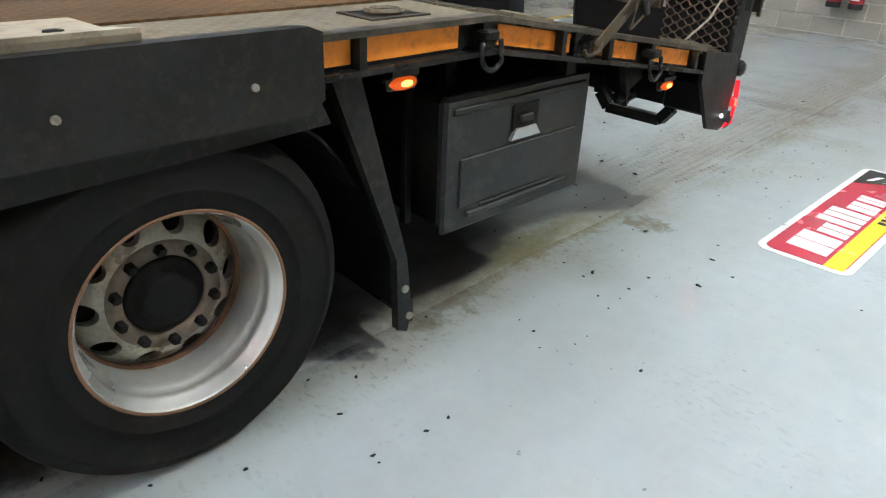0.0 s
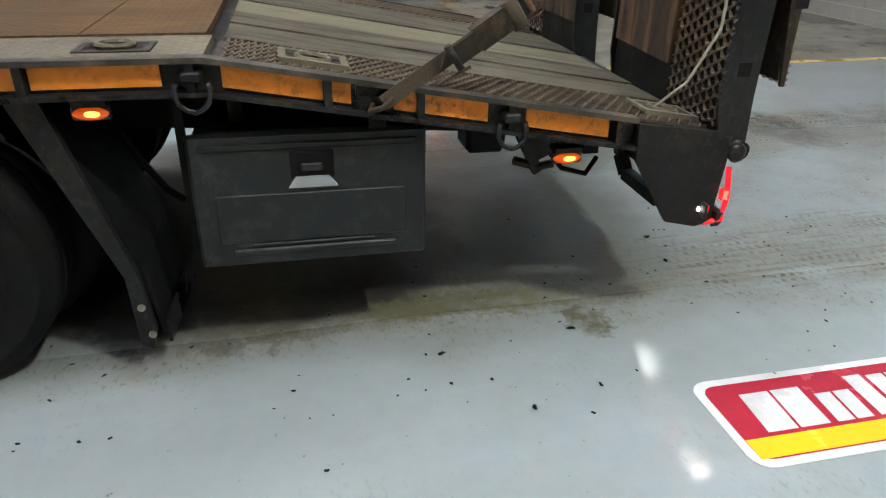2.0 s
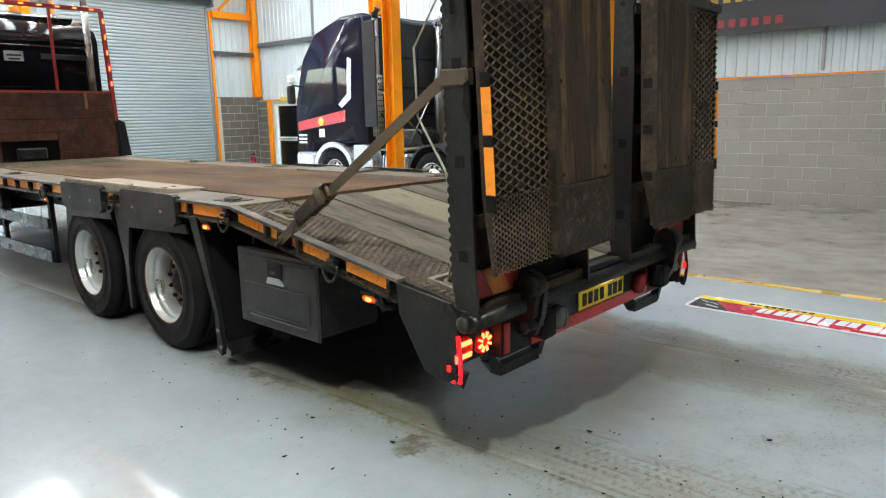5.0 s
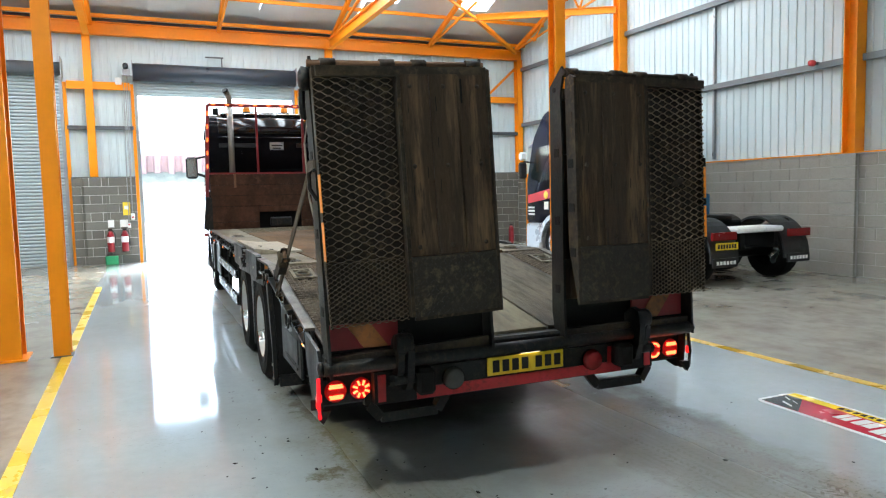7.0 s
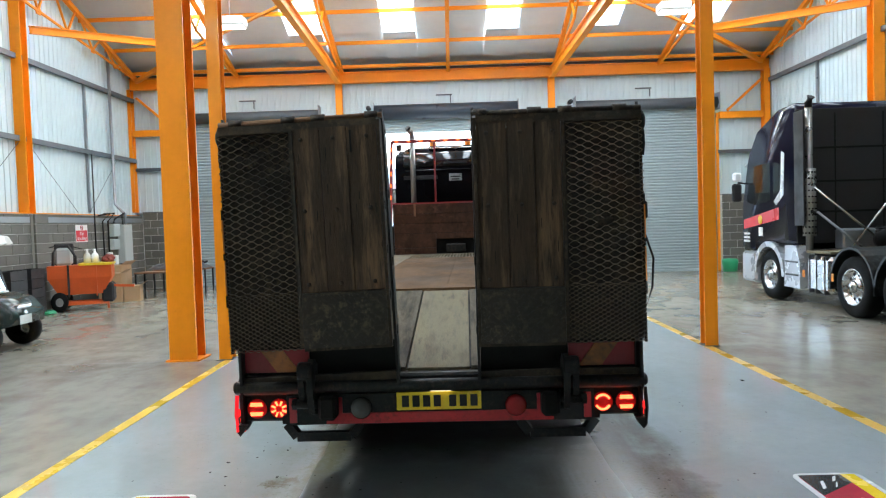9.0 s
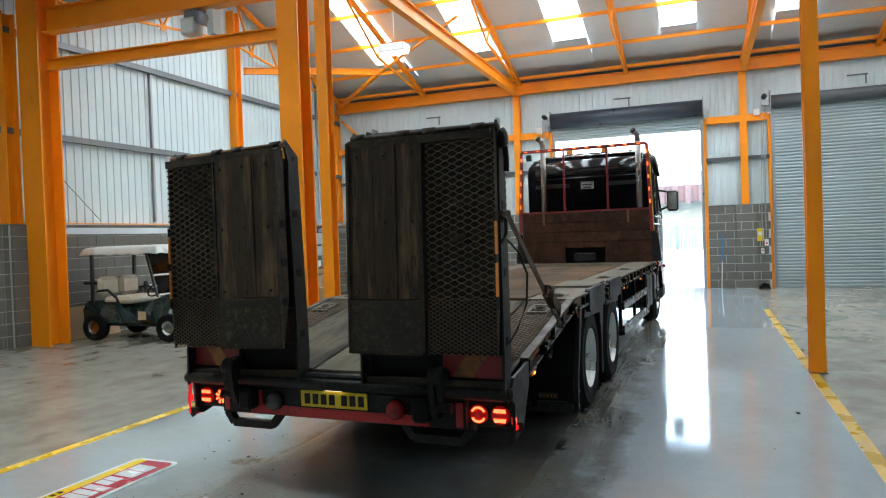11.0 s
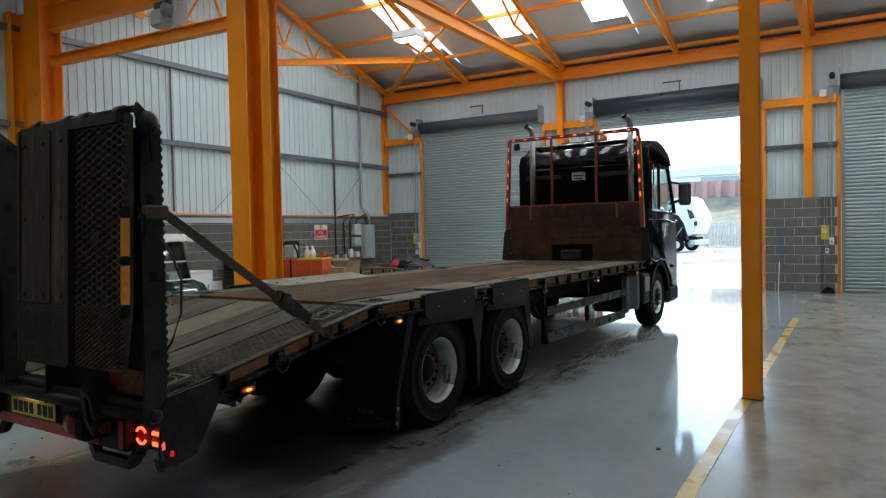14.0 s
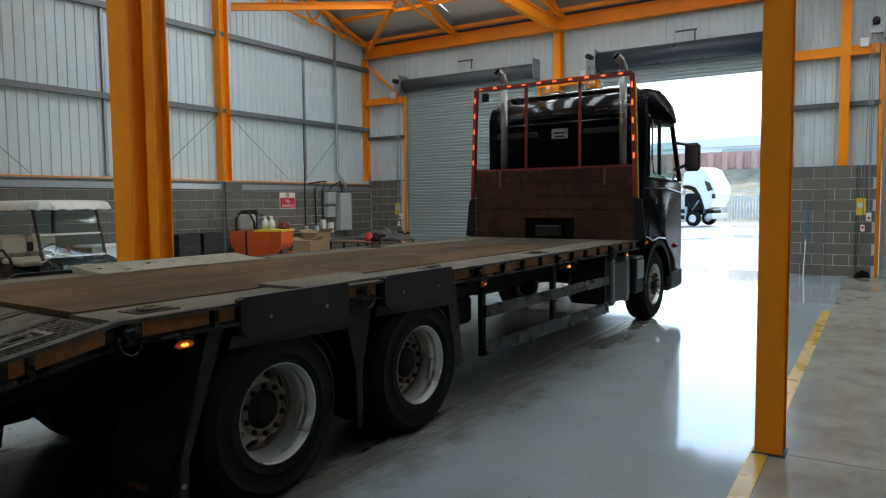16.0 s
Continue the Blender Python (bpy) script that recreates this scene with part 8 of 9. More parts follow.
for x, y, l, w in ((-7.6, 14.2, 1.3, 0.6), (-7.5, 15.4, 1.5, 0.7)):
    bench = thing("steel_bench", "low dark steel bench with clutter on it", "bench", "steel benches", at=pose(x, y, 0))
    part("top", boxed(-l / 2, -w / 2, 0.66, l / 2, w / 2, 0.70), RUST, bench)
    for sx in (-1, 1):
        for sy in (-1, 1):
            part("leg", boxed(sx * (l / 2 - 0.03) - 0.02, sy * (w / 2 - 0.03) - 0.02, 0.0, sx * (l / 2 - 0.03) + 0.02, sy * (w / 2 - 0.03) + 0.02, 0.66), BLACKSTEEL, bench)
tarp = thing("tarpaulin_heap", "crumpled dark grey tarpaulin heaped on the bench", "tarpaulin", at=pose(-7.6, 15.4, 0.70))
bm = bmesh.new()
bmesh.ops.create_grid(bm, x_segments=40, y_segments=24, size=0.5, matrix=Matrix.Diagonal((1.6, 0.8, 1, 1)))
for v in bm.verts:
    k = max(0.0, 1 - (v.co.x / 0.8) ** 2) * max(0.0, 1 - (v.co.y / 0.4) ** 2)
    v.co.z = 0.005 + (0.30 * k ** 0.6) * (0.75 + 0.5 * noise.noise(v.co * 5)) + 0.03 * k * noise.noise(v.co * 16)
part("cloth", bm, mat("dark_grey_tarpaulin", (0.075, 0.07, 0.075), 0.55, var=0.25, scale=5, bump=0.3), tarp)
for k, (x, y, m, lab) in enumerate(((-6.9, 14.2, UNDER, "black scrap part on the bench"), (-7.25, 14.35, RED, "red scrap part on the bench"), (-7.05, 15.5, UNDER, "dark machine part on the bench"))):
    jn = thing("scrap_part", lab, "scrap", at=pose(x, y, 0.70, 0, 0, 30 * k))
    part("casting", lathe(bmesh.new(), [(0.001, 0.0), (0.13, 0.0), (0.15, 0.08), (0.09, 0.12), (0.09, 0.2), (0.001, 0.22)], (0, 0, 0), "z", 14), m, jn)
    part("arm", bar(bmesh.new(), (0, 0, 0.1), (0.28, 0.05, 0.16), 0.05, 0.05), m, jn)
for k, (x, y) in enumerate(((-6.1, 15.3), (-5.75, 15.1), (-5.4, 15.35), (-5.05, 15.0))):
    bk = thing("white_tub", "white plastic tub on the floor", "tub", "white tubs", at=pose(x, y, 0))
    part("body", lathe(bmesh.new(), [(0.001, 0.0), (0.13, 0.0), (0.16, 0.3), (0.15, 0.31), (0.14, 0.29), (0.001, 0.28)], (0, 0, 0), "z", 18), WHITE, bk)
    part("handle", tube(bmesh.new(), [(-0.15, 0, 0.29), (-0.1, -0.12, 0.22), (0.1, -0.12, 0.22), (0.15, 0, 0.29)], 0.008, 5), RED if k == 2 else STEEL, bk)
hose = thing("green_hose", "tangled green hose on the floor", "hose", at=pose(-9.0, 10.95, 0))
part("hose", tube(bmesh.new(), [(0.25 * math.cos(k * 0.7) * (1 + 0.3 * math.sin(k)), 0.22 * math.sin(k * 0.7), 0.02 + 0.012 * (k % 5)) for k in range(50)], 0.016, 6), GREENPL, hose)

# west wall fittings
WF = -9.40


def wall_box(name, label, y, z, w, h, d, material, cat):
    t = thing(name, label, cat, at=pose(WF, y, z))
    part("case", boxed(0.0, -w / 2, -h / 2, d, w / 2, h / 2, bevel=0.012), material, t)
    part("cover", boxed(d, -w / 2 + 0.02, -h / 2 + 0.02, d + 0.006, w / 2 - 0.02, h / 2 - 0.02, bevel=0.002), material, t)
    return t


wall_box("switch_cabinet", "grey electrical cabinet on the block wall", 15.75, 1.45, 0.5, 1.1, 0.2, GREYBOX, "cabinet")
wall_box("switch_box", "small grey switch box on the block wall", 15.2, 1.85, 0.36, 0.36, 0.14, GREYBOX, "switch box")
wall_box("switch_box", "small grey switch box on the block wall", 15.18, 1.45, 0.34, 0.3, 0.14, GREYBOX, "switch box")
wall_box("socket_box", "white socket box on the block wall", 14.9, 1.1, 0.16, 0.26, 0.1, WHITE, "socket")
wall_box("socket_box", "white socket box on the block wall", 15.22, 1.0, 0.18, 0.28, 0.1, WHITE, "socket")
for y in (14.2, 14.62, 14.88):
    so = thing("round_socket", "grey round industrial socket on the block wall", "socket", at=pose(WF, y, 0.95))
    part("case", boxed(0.0, -0.06, -0.05, 0.1, 0.06, 0.12, bevel=0.02), GREYBOX, so)
    part("cap", lathe(bmesh.new(), [(0.001, 0.02), (0.07, 0.0), (0.06, 0.12), (0.001, 0.13)], (0.08, 0, -0.12), "z", 14), GREYBOX, so)
for pts, r in (([(WF + 0.03, 14.2, 1.05), (WF + 0.03, 14.2, 3.9)], 0.018), ([(WF + 0.04, 14.62, 1.05), (WF + 0.04, 14.6, 2.1), (WF + 0.3, 14.5, 2.3), (WF + 0.04, 14.35, 2.25)], 0.02), ([(WF + 0.04, 14.9, 1.25), (WF + 0.04, 14.9, 2.1), (WF + 0.25, 14.85, 2.32), (WF + 0.04, 14.65, 2.3)], 0.02), ([(WF + 0.08, 15.85, 2.0), (WF + 0.08, 15.85, 2.3), (WX + 0.16, 15.85, 2.6), (WX + 0.16, 15.8, 7.0)], 0.045), ([(WF + 0.05, 15.2, 2.03), (WF + 0.06, 15.22, 2.15), (WF + 0.28, 15.4, 2.34), (WF + 0.05, 15.7, 2.25), (WF + 0.05, 15.75, 2.0)], 0.02)):
    cn = thing("wall_conduit", "grey conduit run on the wall", "conduit", "wall conduits")
    part("pipe", tube(bmesh.new(), pts, r, 8), STEEL if r > 0.03 else BLACKPL, cn)
sg = thing("no_smoking_sign", "white and red no smoking sign on the block wall", "sign", at=pose(WF, 13.55, 1.78, 90, 0, 90))
part("panel", boxed(-0.29, -0.22, 0.0, 0.29, 0.22, 0.006), WHITE, sg)
part("red_field", boxed(-0.27, -0.20, 0.006, 0.27, 0.08, 0.009), RED, sg)
lettering("words", "No", 0.14, WHITE, sg, pose(0, -0.005, 0.0105))
lettering("words", "smoking", 0.135, WHITE, sg, pose(0, -0.125, 0.0105))
part("ring", tube(bmesh.new(), [(0.058 * math.cos(t), 0.148 + 0.058 * math.sin(t), 0.01) for t in [k * math.tau / 20 for k in range(21)]], 0.007, 5), RED, sg)
part("cigarette_bar", boxed(-0.04, 0.14, 0.006, 0.04, 0.154, 0.009), BLACKPL, sg)
part("slash", bar(bmesh.new(), (-0.04, 0.188, 0.011), (0.04, 0.108, 0.011), 0.004, 0.011), RED, sg)

# north wall fittings on the piers
for x in (-8.38, -2.42, 3.80):
    tg = thing("yellow_notice", "yellow notice tag on the pier beside the door", "notice", "yellow notices", at=pose(x, 17.206, 1.51, 90, 0, 0))
    part("panel", boxed(-0.09, -0.18, 0.0, 0.09, 0.18, 0.005), YELLOW, tg)
    part("white_field", boxed(-0.06, -0.02, 0.005, 0.06, 0.08, 0.007), WHITE, tg)
    ct = thing("door_control", "small white door control box with lead", "control box", "door controls", at=pose(x + 0.15, 17.19, 1.29))
    part("case", boxed(-0.05, -0.06, -0.09, 0.05, 0.02, 0.09, bevel=0.01), WHITE, ct)
    part("button", lathe(bmesh.new(), [(0.001, -0.085), (0.025, -0.08), (0.025, -0.06), (0.001, -0.06)], (0, 0, -0.02), "y", 10), RED, ct)
    part("lead", tube(bmesh.new(), [(0.0, -0.02, 0.09), (0.0, -0.02, 3.5)], 0.012, 5), STEEL, ct)
    part("lower_case", boxed(-0.145, -0.05, -0.31, -0.065, 0.02, -0.17, bevel=0.008), WHITE, ct)
    part("stop_button", lathe(bmesh.new(), [(0.001, -0.075), (0.026, -0.07), (0.026, -0.05), (0.001, -0.05)], (-0.105, 0, -0.22), "y", 10), RED, ct)
    part("conduit", tube(bmesh.new(), [(-0.105, -0.01, -0.17), (-0.10, -0.01, 0.9), (-0.07, -0.01, 2.2), (-0.04, -0.02, 3.4)], 0.010, 6), STEEL, ct)
for x in (-2.85, -2.5):
    fe = thing("fire_extinguisher", "red fire extinguisher with pale label by the door", "fire extinguisher", "fire extinguishers", at=pose(x, 17.08, 0.35))
    part("cylinder", lathe(bmesh.new(), [(0.001, 0.0), (0.085, 0.0), (0.09, 0.03), (0.09, 0.45), (0.06, 0.54), (0.03, 0.57), (0.001, 0.57)], (0, 0, 0), "z", 20), MAROON, fe)
    part("label_band", lathe(bmesh.new(), [(0.0905, 0.25), (0.0915, 0.26), (0.0915, 0.40), (0.0905, 0.41)], (0, 0, 0), "z", 20), WHITE, fe)
    part("valve", boxed(-0.05, -0.02, 0.57, 0.05, 0.02, 0.63, bevel=0.008), BLACKPL, fe)
    part("hose", tube(bmesh.new(), [(0.03, -0.03, 0.6), (0.11, -0.05, 0.5), (0.11, -0.04, 0.2)], 0.012, 6), BLACKPL, fe)
    part("bracket", boxed(-0.05, 0.085, 0.1, 0.05, 0.14, 0.5), STEEL, fe)
    part("sign_plate", boxed(-0.1, 0.125, 0.66, 0.1, 0.13, 0.86), WHITE, fe)
gb = thing("green_box", "green plastic box on the floor below the extinguishers", "box", at=pose(-2.85, 17.1, 0))
part("case", boxed(-0.16, -0.1, 0.0, 0.16, 0.1, 0.24, bevel=0.02), GREENPL, gb)
gc = thing("green_bucket", "green bucket on the floor beside the far door", "bucket", at=pose(8.75, 17.0, 0))
part("pail", lathe(bmesh.new(), [(0.001, 0.0), (0.2, 0.0), (0.24, 0.3), (0.22, 0.38), (0.001, 0.4)], (0, 0, 0), "z", 18), GREENPL, gc)
bs = thing("measuring_staff", "blue and white staff leaning on the pier", "staff", at=pose(2.75, 17.06, 0))
part("upper", bar(bmesh.new(), (0.03, 0.06, 0.78), (0.055, 0.13, 1.54), 0.032, 0.032), BLUEPL, bs)
part("lower", bar(bmesh.new(), (0.0, 0.0, 0.0), (0.03, 0.06, 0.78), 0.022, 0.022), WHITE, bs)
wd = thing("door_wedge", "dark stone lump at the foot of the pier", "door stop", at=pose(3.86, 17.08, 0))
part("lump", prism(bmesh.new(), [(-0.16, 0.0), (0.16, 0.0), (0.12, 0.12), (0.0, 0.17), (-0.1, 0.1)], "y", -0.1, 0.1), UNDER, wd)

wb = thing("wall_banner", "plain black wall banner hung over the sheeting rails", "banner", at=pose(WX + 0.148, 1.4, 0, 0, 0, 90))
part("sheet", boxed(0.0, -0.006, 3.1, 2.58, 0.0, 5.84), BANNERBLACK, wb)
for x0 in (0.1, 1.28, 2.5):
    part("eyelet", disc(bmesh.new(), (x0, -0.008, 5.78), 0.025, 0.006, "y", 10), STEEL, wb)
# east wall: banner, raking bar, detector, glazed side door, extinguishers
bn = thing("wall_banner", "black wall banner with white words and coloured bars", "banner", at=pose(9.92, 4.3, 0, 0, 0, -90))
part("sheet", boxed(0.0, -0.006, 3.05, 4.6, 0.0, 5.9), BANNERBLACK, bn)
lettering("words", "We Supply Us", 0.26, WHITE, bn, pose(1.15, -0.008, 4.15, 90, 0, 0))
for k in range(9):
    part("yellow_bar", boxed(0.75 + k * 0.22, -0.010, 3.62, 0.75 + k * 0.22 + 0.13, -0.006, 3.80), BANNERGOLD, bn)
for k in range(12):
    part("red_bar", boxed(0.35 + k * 0.2, -0.010, 3.18, 0.35 + k * 0.2 + 0.12, -0.006, 3.32), BANNERRED, bn)
part("white_frame", boxed(0.3, -0.0095, 4.55, 3.6, -0.006, 5.5), WHITE, bn)
part("orange_field", boxed(0.36, -0.012, 4.61, 3.54, -0.0095, 5.44), YELLOW, bn)
for x0 in (0.2, 2.3, 4.4):
    part("batten", boxed(x0, 0.0, 3.1, x0 + 0.06, 0.31, 5.85), DARKSTEEL, bn)
rb = thing("raking_pole", "orange steel pole leaning along the block wall", "pole")
part("pole", tube(bmesh.new(), [(9.72, -1.55, 0.10), (9.78, -4.6, 1.2)], 0.06, 10), ORANGE, rb)
for i, (y, z) in enumerate(((5.9, 4.05),)):
    dt = thing("wall_sounder", "small red sounder on the sheeting rail", "sounder", at=pose(10.02, y, z))
    part("dome", lathe(bmesh.new(), [(0.001, -0.1), (0.06, -0.09), (0.06, 0.0), (0.001, 0.0)], (0, 0, 0), "x", 14), RED, dt)
    part("bracket", boxed(0.0, -0.03, -0.03, 0.12, 0.03, 0.03), DARKSTEEL, dt)
dt = thing("wall_sounder", "small red sounder on the sheeting rail", "sounder", at=pose(-9.5, 5.75, 4.05))
part("dome", lathe(bmesh.new(), [(0.001, 0.1), (0.06, 0.09), (0.06, 0.0), (0.001, 0.0)], (0, 0, 0), "x", 14), RED, dt)
part("bracket", boxed(-0.14, -0.03, -0.03, 0.0, 0.03, 0.03), DARKSTEEL, dt)
for x in (0.14, 0.42):
    fe = thing("fire_extinguisher", "red fire extinguisher with pale label hung on the block wall", "fire extinguisher", "fire extinguishers", at=pose(x, -7.15, 0.39, 0, 0, 180))
    part("cylinder", lathe(bmesh.new(), [(0.001, 0.0), (0.085, 0.0), (0.09, 0.03), (0.09, 0.45), (0.06, 0.54), (0.03, 0.57), (0.001, 0.57)], (0, 0, 0), "z", 20), MAROON, fe)
    part("base_ring", lathe(bmesh.new(), [(0.0905, -0.01), (0.093, 0.0), (0.093, 0.05), (0.0905, 0.06)], (0, 0, 0), "z", 20), BLACKPL, fe)
    part("label_band", boxed(-0.05, -0.096, 0.10, 0.05, -0.088, 0.19), WHITE, fe)
    part("valve", boxed(-0.05, -0.02, 0.57, 0.05, 0.02, 0.63, bevel=0.008), BLACKPL, fe)
    part("bracket", boxed(-0.05, 0.085, 0.1, 0.05, 0.155, 0.5), STEEL, fe)
rb2 = thing("fire_extinguisher", "red fire extinguisher on the floor beside the side door", "fire extinguisher", "fire extinguishers", at=pose(9.5, 17.0, 0.0))
part("cylinder", lathe(bmesh.new(), [(0.001, 0.0), (0.085, 0.0), (0.09, 0.03), (0.09, 0.45), (0.06, 0.54), (0.03, 0.57), (0.001, 0.57)], (0, 0, 0), "z", 20), MAROON, rb2)
part("valve", boxed(-0.05, -0.02, 0.57, 0.05, 0.02, 0.63, bevel=0.008), BLACKPL, rb2)

drum = thing("blue_drum", "blue plastic drum standing in the corner", "drum", at=pose(9.65, -6.75, 0))
part("barrel", lathe(bmesh.new(), [(0.001, 0.0), (0.19, 0.0), (0.2, 0.02), (0.2, 0.26), (0.21, 0.28), (0.2, 0.30), (0.2, 0.55), (0.21, 0.57), (0.2, 0.59), (0.19, 0.82), (0.17, 0.85), (0.001, 0.85)], (0, 0, 0), "z", 28), mat("bright_blue_plastic", (0.02, 0.16, 0.55), 0.4, var=0.1, bump=0.03), drum)
part("bung", disc(bmesh.new(), (0.08, 0, 0.855), 0.035, 0.02, "z", 12), BLACKPL, drum)
tub = thing("white_bucket", "white plastic bucket with a red printed band", "bucket", at=pose(8.95, -6.75, 0))
part("pail", lathe(bmesh.new(), [(0.001, 0.0), (0.135, 0.0), (0.15, 0.24), (0.158, 0.245), (0.158, 0.275), (0.001, 0.28)], (0, 0, 0), "z", 24), WHITE, tub)
part("red_label", lathe(bmesh.new(), [(0.1455, 0.14), (0.147, 0.145), (0.1495, 0.2), (0.1485, 0.205)], (0, 0, 0), "z", 24), RED, tub)
part("handle", tube(bmesh.new(), [(-0.155, 0, 0.25), (-0.1, 0.12, 0.17), (0.1, 0.12, 0.17), (0.155, 0, 0.25)], 0.004, 5), STEEL, tub)

# ---- grit and chips trodden out of the tyres ----
grit = bmesh.new()
chips = [(-1.23, 1.1, 0.015), (-0.42, -0.24, 0.018), (-0.69, -0.2, 0.014), (-1.62, 0.85, 0.015), (-1.55, 0.56, 0.011), (1.16, -0.52, 0.017), (0.06, -1.03, 0.014), (3.13, 2.94, 0.025), (-1.17, 0.52, 0.015), (-0.93, -0.28, 0.010), (-0.94, -0.59, 0.010)]
chips += [(random.gauss(-0.95, 0.5), random.uniform(-4.0, 3.5), random.uniform(0.003, 0.009)) for _ in range(240)]
chips += [(random.gauss(1.3, 0.7), random.uniform(-4.0, 8.0), random.uniform(0.003, 0.009)) for _ in range(140)]
for x, y, r in chips:
    v = bmesh.ops.create_icosphere(grit, subdivisions=1, radius=r, matrix=pose(x, y, r * 0.3, 0, 0, random.uniform(0, 180)) @ Matrix.Diagonal((1.2, 0.7, 0.3, 1)))["verts"]
    for q in v:
        q.co.x += random.uniform(-0.3, 0.3) * r
        q.co.y += random.uniform(-0.3, 0.3) * r
tagged(new("floor_grit", mesh_of("floor_grit", grit, UNDER)), "small dark chips of rubber and dirt on the floor", "grit", kind="stuff")

# ---- the yard outside the open door ----
fence = thing("palisade_fence", "pale grey steel palisade fence across the yard", "fence")
fence["kind"] = "structure"
for k in range(11):
    part("post", boxed(-36 + k * 6.0, 57.0, -0.02, -35.9 + k * 6.0, 57.1, 2.3), FENCEGREY, fence)
part("rail", boxed(-36, 56.96, 0.45, 24.2, 57.0, 0.52), FENCEGREY, fence)
part("rail", boxed(-36, 56.96, 1.75, 24.2, 57.0, 1.82), FENCEGREY, fence)
part("rail", boxed(-36, 57.1, 2.22, 24.2, 57.15, 2.3), FENCEGREY, fence)
bm = bmesh.new()
for k in range(280):
    x = -36 + k * 0.215
    prism(bm, [(x, 0.1), (x + 0.11, 0.1), (x + 0.11, 1.95), (x + 0.055, 2.05), (x, 1.95)], "y", 56.9, 56.955)
part("pales", bm, FENCEGREY, fence, kind="stuff")
bm = bmesh.new()
bmesh.ops.create_grid(bm, x_segments=90, y_segments=14, size=0.5, matrix=Matrix.Translation((-5, 61.5, 0)) @ Matrix.Diagonal((90, 8, 1, 1)))
for v in bm.verts:
    k = (v.co.y - 57.5) / 8
    v.co.z = -0.05 + 4.4 * k + 0.35 * noise.noise(v.co * 0.7) * (0.2 + k)
structure("grass_bank", bm, GRASSBANK, "scrubby dry grass bank behind the fence", "bank")
outline, x = [], -45.0
while x < 40:
    outline += [(x, 65.2), (x + 0.45, 65.2), (x + 0.6, 65.6), (x + 1.05, 65.6)]
    x += 1.2
structure("pile_wall", prism(bmesh.new(), outline + [(x, 66.2), (-45, 66.2)], "z", 3.4, 5.9), RUSTPILE, "rusty sheet pile wall above the bank", "wall")
far = thing("far_warehouse", "pale far warehouse with a bluish window", "warehouse", at=pose(0, 110, 0))
part("wall", boxed(-50, 0, 0, 30, 20, 9.5), PALEFAR, far)
part("roof", prism(bmesh.new(), [(-51, 9.5), (31, 9.5), (31, 9.8), (-10, 11.0), (-51, 9.8)], "y", -0.5, 20.5), PALEFAR, far)
part("window", boxed(-16, -0.1, 7.4, -10.5, -0.02, 9.2), SHUTTER, far)
tip = thing("tipper_truck", "white tipper truck with its cab tilted open in the yard", "truck", at=pose(-6.6, 47.5, 0, 0, 0, -14))
part("chassis", boxed(-3.5, -0.45, 0.7, 2.0, 0.45, 1.0), UNDER, tip)
bm = prism(bmesh.new(), [(0.15, 2.68), (0.22, 3.40), (0.55, 3.66), (1.33, 3.75), (1.75, 3.53), (2.31, 2.48), (2.35, 2.09), (2.05, 1.21), (1.66, 1.08), (1.36, 1.96), (1.0, 2.48), (0.48, 2.68)], "y", -1.15, 1.15)
bmesh.ops.bevel(bm, geom=[e for e in bm.edges if e.verts[0].co.y == e.verts[1].co.y], offset=0.06, segments=2, affect="EDGES")
tc = part("tilted_cab", bm, WHITE, tip, "white cab tilted forward")
part("cab_floor", prism(bmesh.new(), [(0.12, 2.62), (0.48, 2.60), (0.95, 2.40), (1.30, 1.92), (1.60, 1.08), (1.40, 1.2), (1.12, 1.9), (0.7, 2.3), (0.1, 2.45)], "y", -1.0, 1.0), UNDER, tc)
part("door_window", prism(bmesh.new(), [(1.62, 2.9), (1.98, 2.75), (2.2, 2.3), (1.85, 2.2)], "y", -1.162, -1.151), DARKGLASS, tc)
part("mirror", boxed(2.2, -1.35, 1.75, 2.38, -1.17, 2.05, bevel=0.03), BLACKPL, tc)
part("bumper", boxed(1.75, -1.1, 0.45, 2.15, 1.1, 0.8, bevel=0.05), GREYBOX, tip)
part("tipper_body", boxed(-6.2, -1.2, 1.1, -2.2, 1.2, 2.4, bevel=0.05), SILVERCAB, tip)
part("engine", boxed(-0.05, -0.55, 0.9, 1.0, 0.55, 2.1, bevel=0.12), UNDER, tip, "dark bare engine under the cab")
part("engine_side", boxed(0.35, -0.85, 0.95, 1.25, -0.56, 1.6, bevel=0.08), UNDER, tip)
part("radiator", boxed(1.3, -0.6, 0.8, 1.42, 0.6, 1.7, bevel=0.02), DARKSTEEL, tip)
part("air_stack", boxed(-0.85, -1.1, 0.5, -0.35, -0.4, 3.1, bevel=0.08), SILVERCAB, tip)
part("air_filter", lathe(bmesh.new(), [(0.001, -0.25), (0.2, -0.23), (0.2, 0.23), (0.001, 0.25)], (-0.1, -0.9, 2.2), "x", 16), WHITE, tip)
part("tilt_strut", tube(bmesh.new(), [(0.7, -0.9, 1.0), (1.3, -0.95, 1.8)], 0.05, 8), STEEL, tip)
part("step_frame", boxed(-0.2, -1.2, 0.28, 0.45, -1.0, 1.25, bevel=0.04), GREYBOX, tip)
for z in (0.42, 0.82):
    part("step_recess", boxed(-0.1, -1.21, z, 0.35, -1.19, z + 0.26), UNDER, tip)
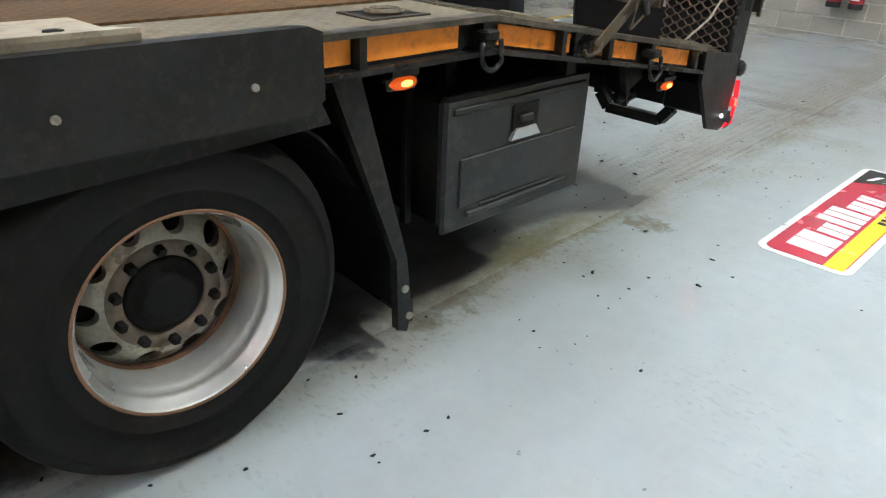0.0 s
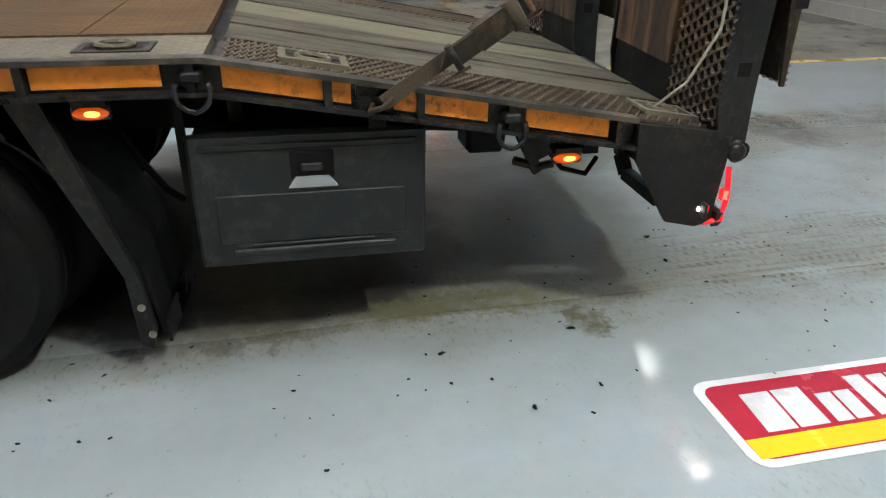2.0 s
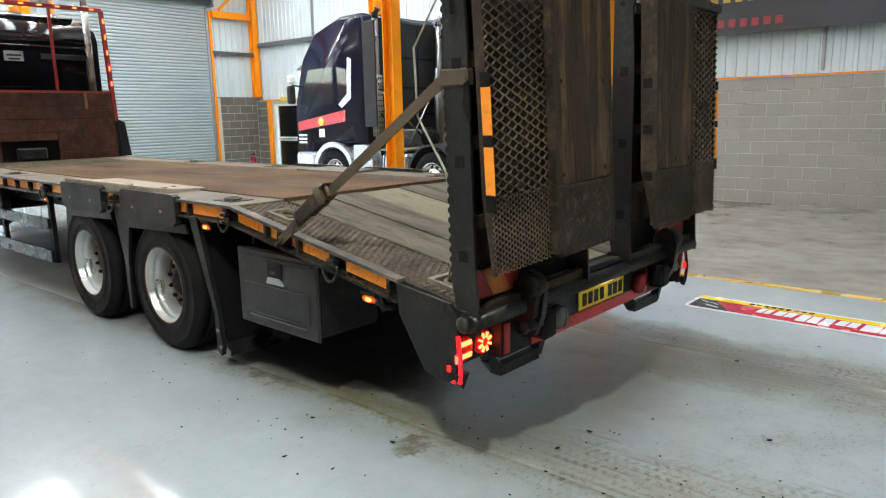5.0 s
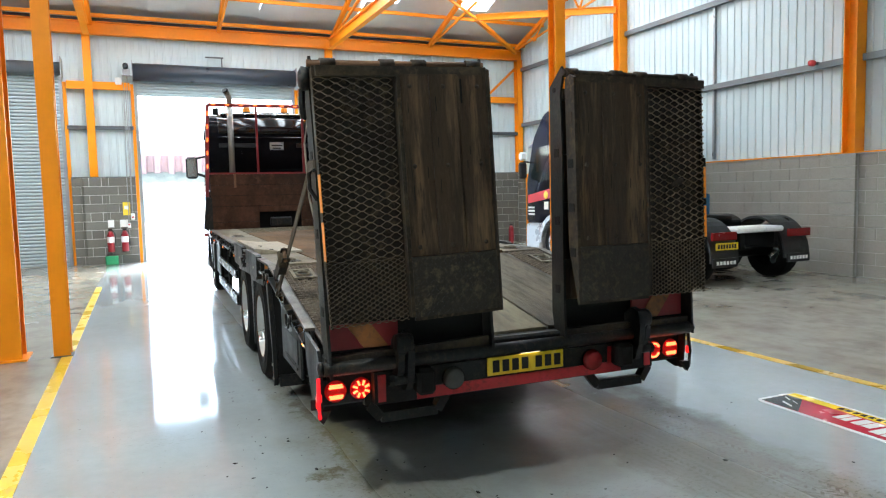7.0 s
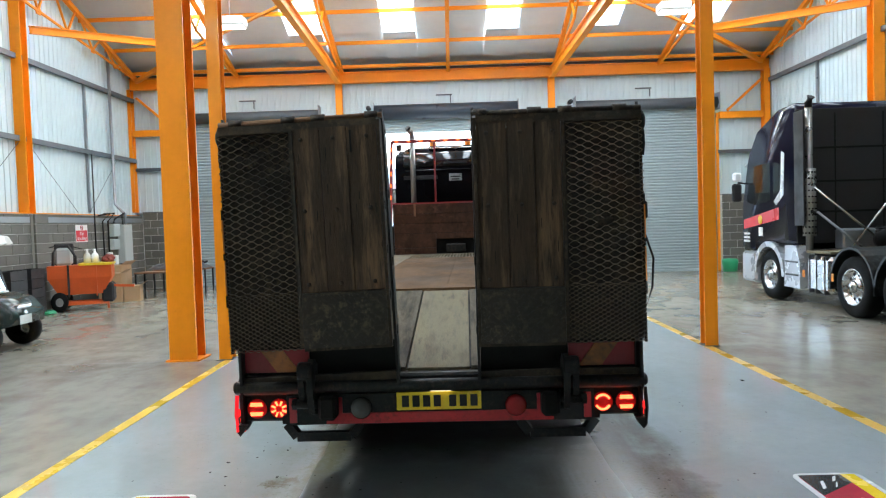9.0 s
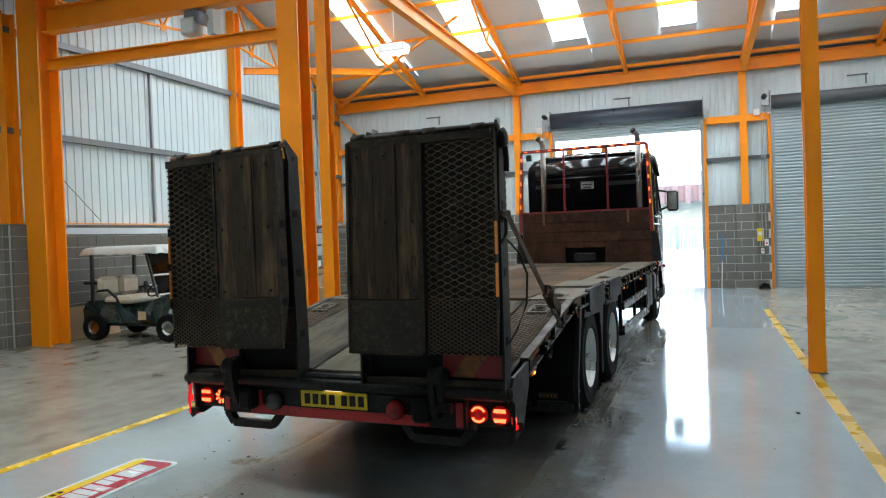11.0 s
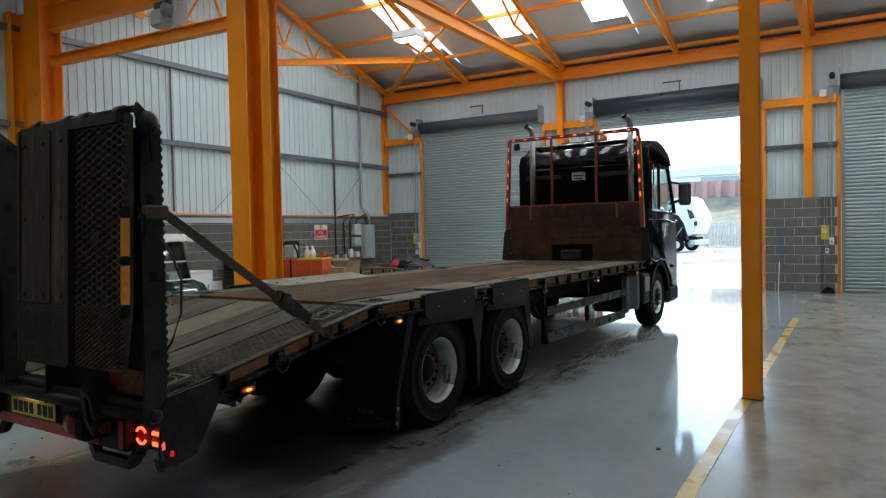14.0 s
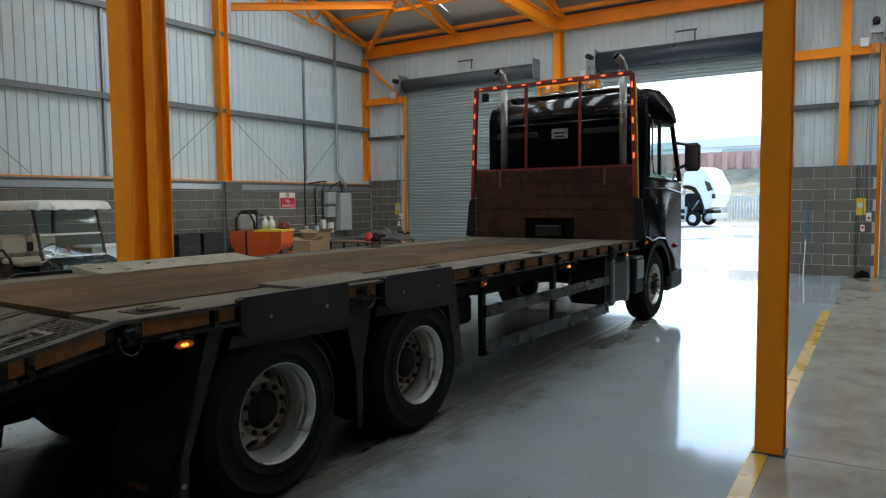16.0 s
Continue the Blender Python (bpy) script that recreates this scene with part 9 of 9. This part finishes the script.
for x in (0.9, -2.6):
    for y in (-1.1, 1.1):
        w = part("wheel", lathe(bmesh.new(), [(0.25, -0.14), (0.42, -0.15), (0.48, -0.1), (0.48, 0.1), (0.42, 0.15), (0.25, 0.14)], (x, y, 0.48), "y", 24), TYRE, tip)
        part("rim", disc(bmesh.new(), (x, y, 0.48), 0.26, 0.24, "y", 20), SILVERCAB, w)

# ---- concrete block walls: mortar core, blocks as pieces ----
def block_mesh(name, l, h, d, material=BLOCK):
    return mesh_of(name, boxed(0.0, 0.0, 0.0, l, d, h, bevel=0.006), material)


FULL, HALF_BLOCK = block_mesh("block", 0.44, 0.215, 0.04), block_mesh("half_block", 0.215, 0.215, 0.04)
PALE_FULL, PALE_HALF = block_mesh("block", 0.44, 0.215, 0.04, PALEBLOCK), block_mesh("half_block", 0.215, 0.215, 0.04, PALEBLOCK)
FULL_WIDE, PIER_SIDE, PIER_MID, PIER_CLOSER = [block_mesh("pier_block", l, 0.215, 0.04) for l in (0.54, 0.135, 0.29, 0.095)]


def block_run(wall, m, length, courses, near=None, pale=False):
    """Courses of blocks along local x from the origin of m, faces towards local -y; near picks those that are objects."""
    rest = bmesh.new()
    for c in range(courses):
        x, z = (0.0 if c % 2 else -0.225), c * 0.225 + 0.008
        while x < length - 0.01:
            l0, l1 = max(x, 0.0), min(x + 0.44, length)
            if l1 - l0 > 0.05:
                whole = abs(l1 - l0 - 0.44) < 0.01
                half = abs(l1 - l0 - 0.215) < 0.012
                at = m @ pose(l0, random.uniform(-0.003, 0.003), z, 0, 0, 0)
                if (whole or half) and (near is None or near(at.translation)):
                    ob = new("block", (PALE_FULL if whole else PALE_HALF) if pale else (FULL if whole else HALF_BLOCK))
                    ob.parent = wall
                    ob.matrix_basis = wall.matrix_world.inverted() @ at
                else:
                    v = bmesh.ops.create_cube(rest, size=1.0, matrix=m @ Matrix.Translation(((l0 + l1) / 2, 0.02, z + 0.1075)) @ Matrix.Diagonal((l1 - l0, 0.04, 0.215, 1)))
            x += 0.45
    if rest.verts:
        part("blocks_far", rest, PALEBLOCK if pale else BLOCK, wall, kind="stuff")
    else:
        rest.free()


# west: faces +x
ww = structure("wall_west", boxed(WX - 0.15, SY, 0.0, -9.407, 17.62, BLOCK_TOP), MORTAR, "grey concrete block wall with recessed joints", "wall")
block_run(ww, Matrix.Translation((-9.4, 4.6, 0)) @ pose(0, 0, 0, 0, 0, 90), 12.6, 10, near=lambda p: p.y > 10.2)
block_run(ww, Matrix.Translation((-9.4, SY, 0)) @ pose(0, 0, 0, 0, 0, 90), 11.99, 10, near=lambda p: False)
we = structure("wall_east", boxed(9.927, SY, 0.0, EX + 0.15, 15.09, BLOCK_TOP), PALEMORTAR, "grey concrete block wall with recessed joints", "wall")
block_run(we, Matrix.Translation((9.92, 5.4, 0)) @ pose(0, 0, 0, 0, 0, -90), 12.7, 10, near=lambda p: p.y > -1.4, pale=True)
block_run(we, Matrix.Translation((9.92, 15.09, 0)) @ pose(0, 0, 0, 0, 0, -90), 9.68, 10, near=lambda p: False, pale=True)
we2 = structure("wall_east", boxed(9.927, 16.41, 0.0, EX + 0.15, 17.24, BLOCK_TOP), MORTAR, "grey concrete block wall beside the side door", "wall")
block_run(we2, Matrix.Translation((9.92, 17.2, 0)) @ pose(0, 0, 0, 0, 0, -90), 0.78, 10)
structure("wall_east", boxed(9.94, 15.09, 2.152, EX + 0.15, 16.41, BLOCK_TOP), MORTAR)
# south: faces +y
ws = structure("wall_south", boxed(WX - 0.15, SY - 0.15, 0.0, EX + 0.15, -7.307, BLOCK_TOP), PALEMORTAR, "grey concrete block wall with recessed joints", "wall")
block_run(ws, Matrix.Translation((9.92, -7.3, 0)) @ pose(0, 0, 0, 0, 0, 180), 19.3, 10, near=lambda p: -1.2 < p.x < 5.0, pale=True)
for (a, b), pier in zip(((-9.4, -8.26), (-3.72, -2.15), (2.45, 4.07), (8.63, 9.92)), (None, (-3.44, -2.9), (3.17, 3.71), None)):
    wn = structure("wall_north", boxed(a + 0.003, 17.22, 0.0, b - 0.003, 17.6, NORTH_TOP), MORTAR, "grey concrete block wall between shutter doors", "wall")
    block_run(wn, Matrix.Translation((a, 17.213, 0)) @ Matrix.Diagonal((1, 1, 1.049, 1)), b - a, 10)
    if pier:
        for c in range(10):
            # a full-width block, then a course cut in three
            for dx, mesh in ((0.0, FULL_WIDE),) if c % 2 == 0 else ((0.0, PIER_SIDE), (0.145, PIER_MID), (0.445, PIER_CLOSER)):
                ob = new("pier_block", mesh)
                ob.parent = wn
                ob.matrix_basis = wn.matrix_world.inverted() @ pose(pier[0] + dx, 17.14 + random.uniform(-0.002, 0.002), c * 0.236 + 0.008) @ Matrix.Diagonal((1, 1.5, 1.049, 1))
        part("pier_core", boxed(pier[0] + 0.004, 17.146, 0.0, pier[1] - 0.004, 17.214, NORTH_TOP), MORTAR, wn)
# pilasters under the wall columns
for x, s in ((-9.4, 1), (9.92, -1)):
    for y in WALL_COLUMNS[-s]:
        pi = structure("pilaster", boxed(min(x, x + s * 0.10), y - 0.245, 0.0, max(x, x + s * 0.10), y + 0.245, BLOCK_TOP - 0.01), MORTAR if s > 0 else PALEMORTAR, "grey block pilaster under the wall column", "pilaster")
        for c in range(10):
            v = bmesh.new()
            box(v, min(x + s * 0.06, x + s * 0.115), y - 0.255, c * 0.225 + 0.008, max(x + s * 0.06, x + s * 0.115), y + 0.255, c * 0.225 + 0.223, bevel=0.005)
            part("block", v, BLOCK if s > 0 else PALEBLOCK, pi)
for a, b in ((-9.4, -8.26), (-3.72, -2.15), (2.45, 4.07), (8.63, 9.92)):
    structure("wall_capping", boxed(a, 17.2, NORTH_TOP, b, 17.5, NORTH_TOP + 0.025), DARKSTEEL, "dark flashing on the block wall", "trim")
for x0, x1 in ((-9.75, -9.38), (9.9, 10.25)):
    structure("wall_capping", boxed(x0, SY, BLOCK_TOP, x1, 17.2, BLOCK_TOP + 0.012), STEEL, "grey flashing on the block wall", "trim")
structure("wall_flashing", boxed(-9.396, 5.25, 2.06, -9.384, 11.34, 2.19), STEEL, "blue-grey flashing strip above the block wall", "trim")
structure("wall_flashing", boxed(-9.396, 11.94, 2.06, -9.384, 17.2, 2.19), STEEL, "blue-grey flashing strip above the block wall", "trim")
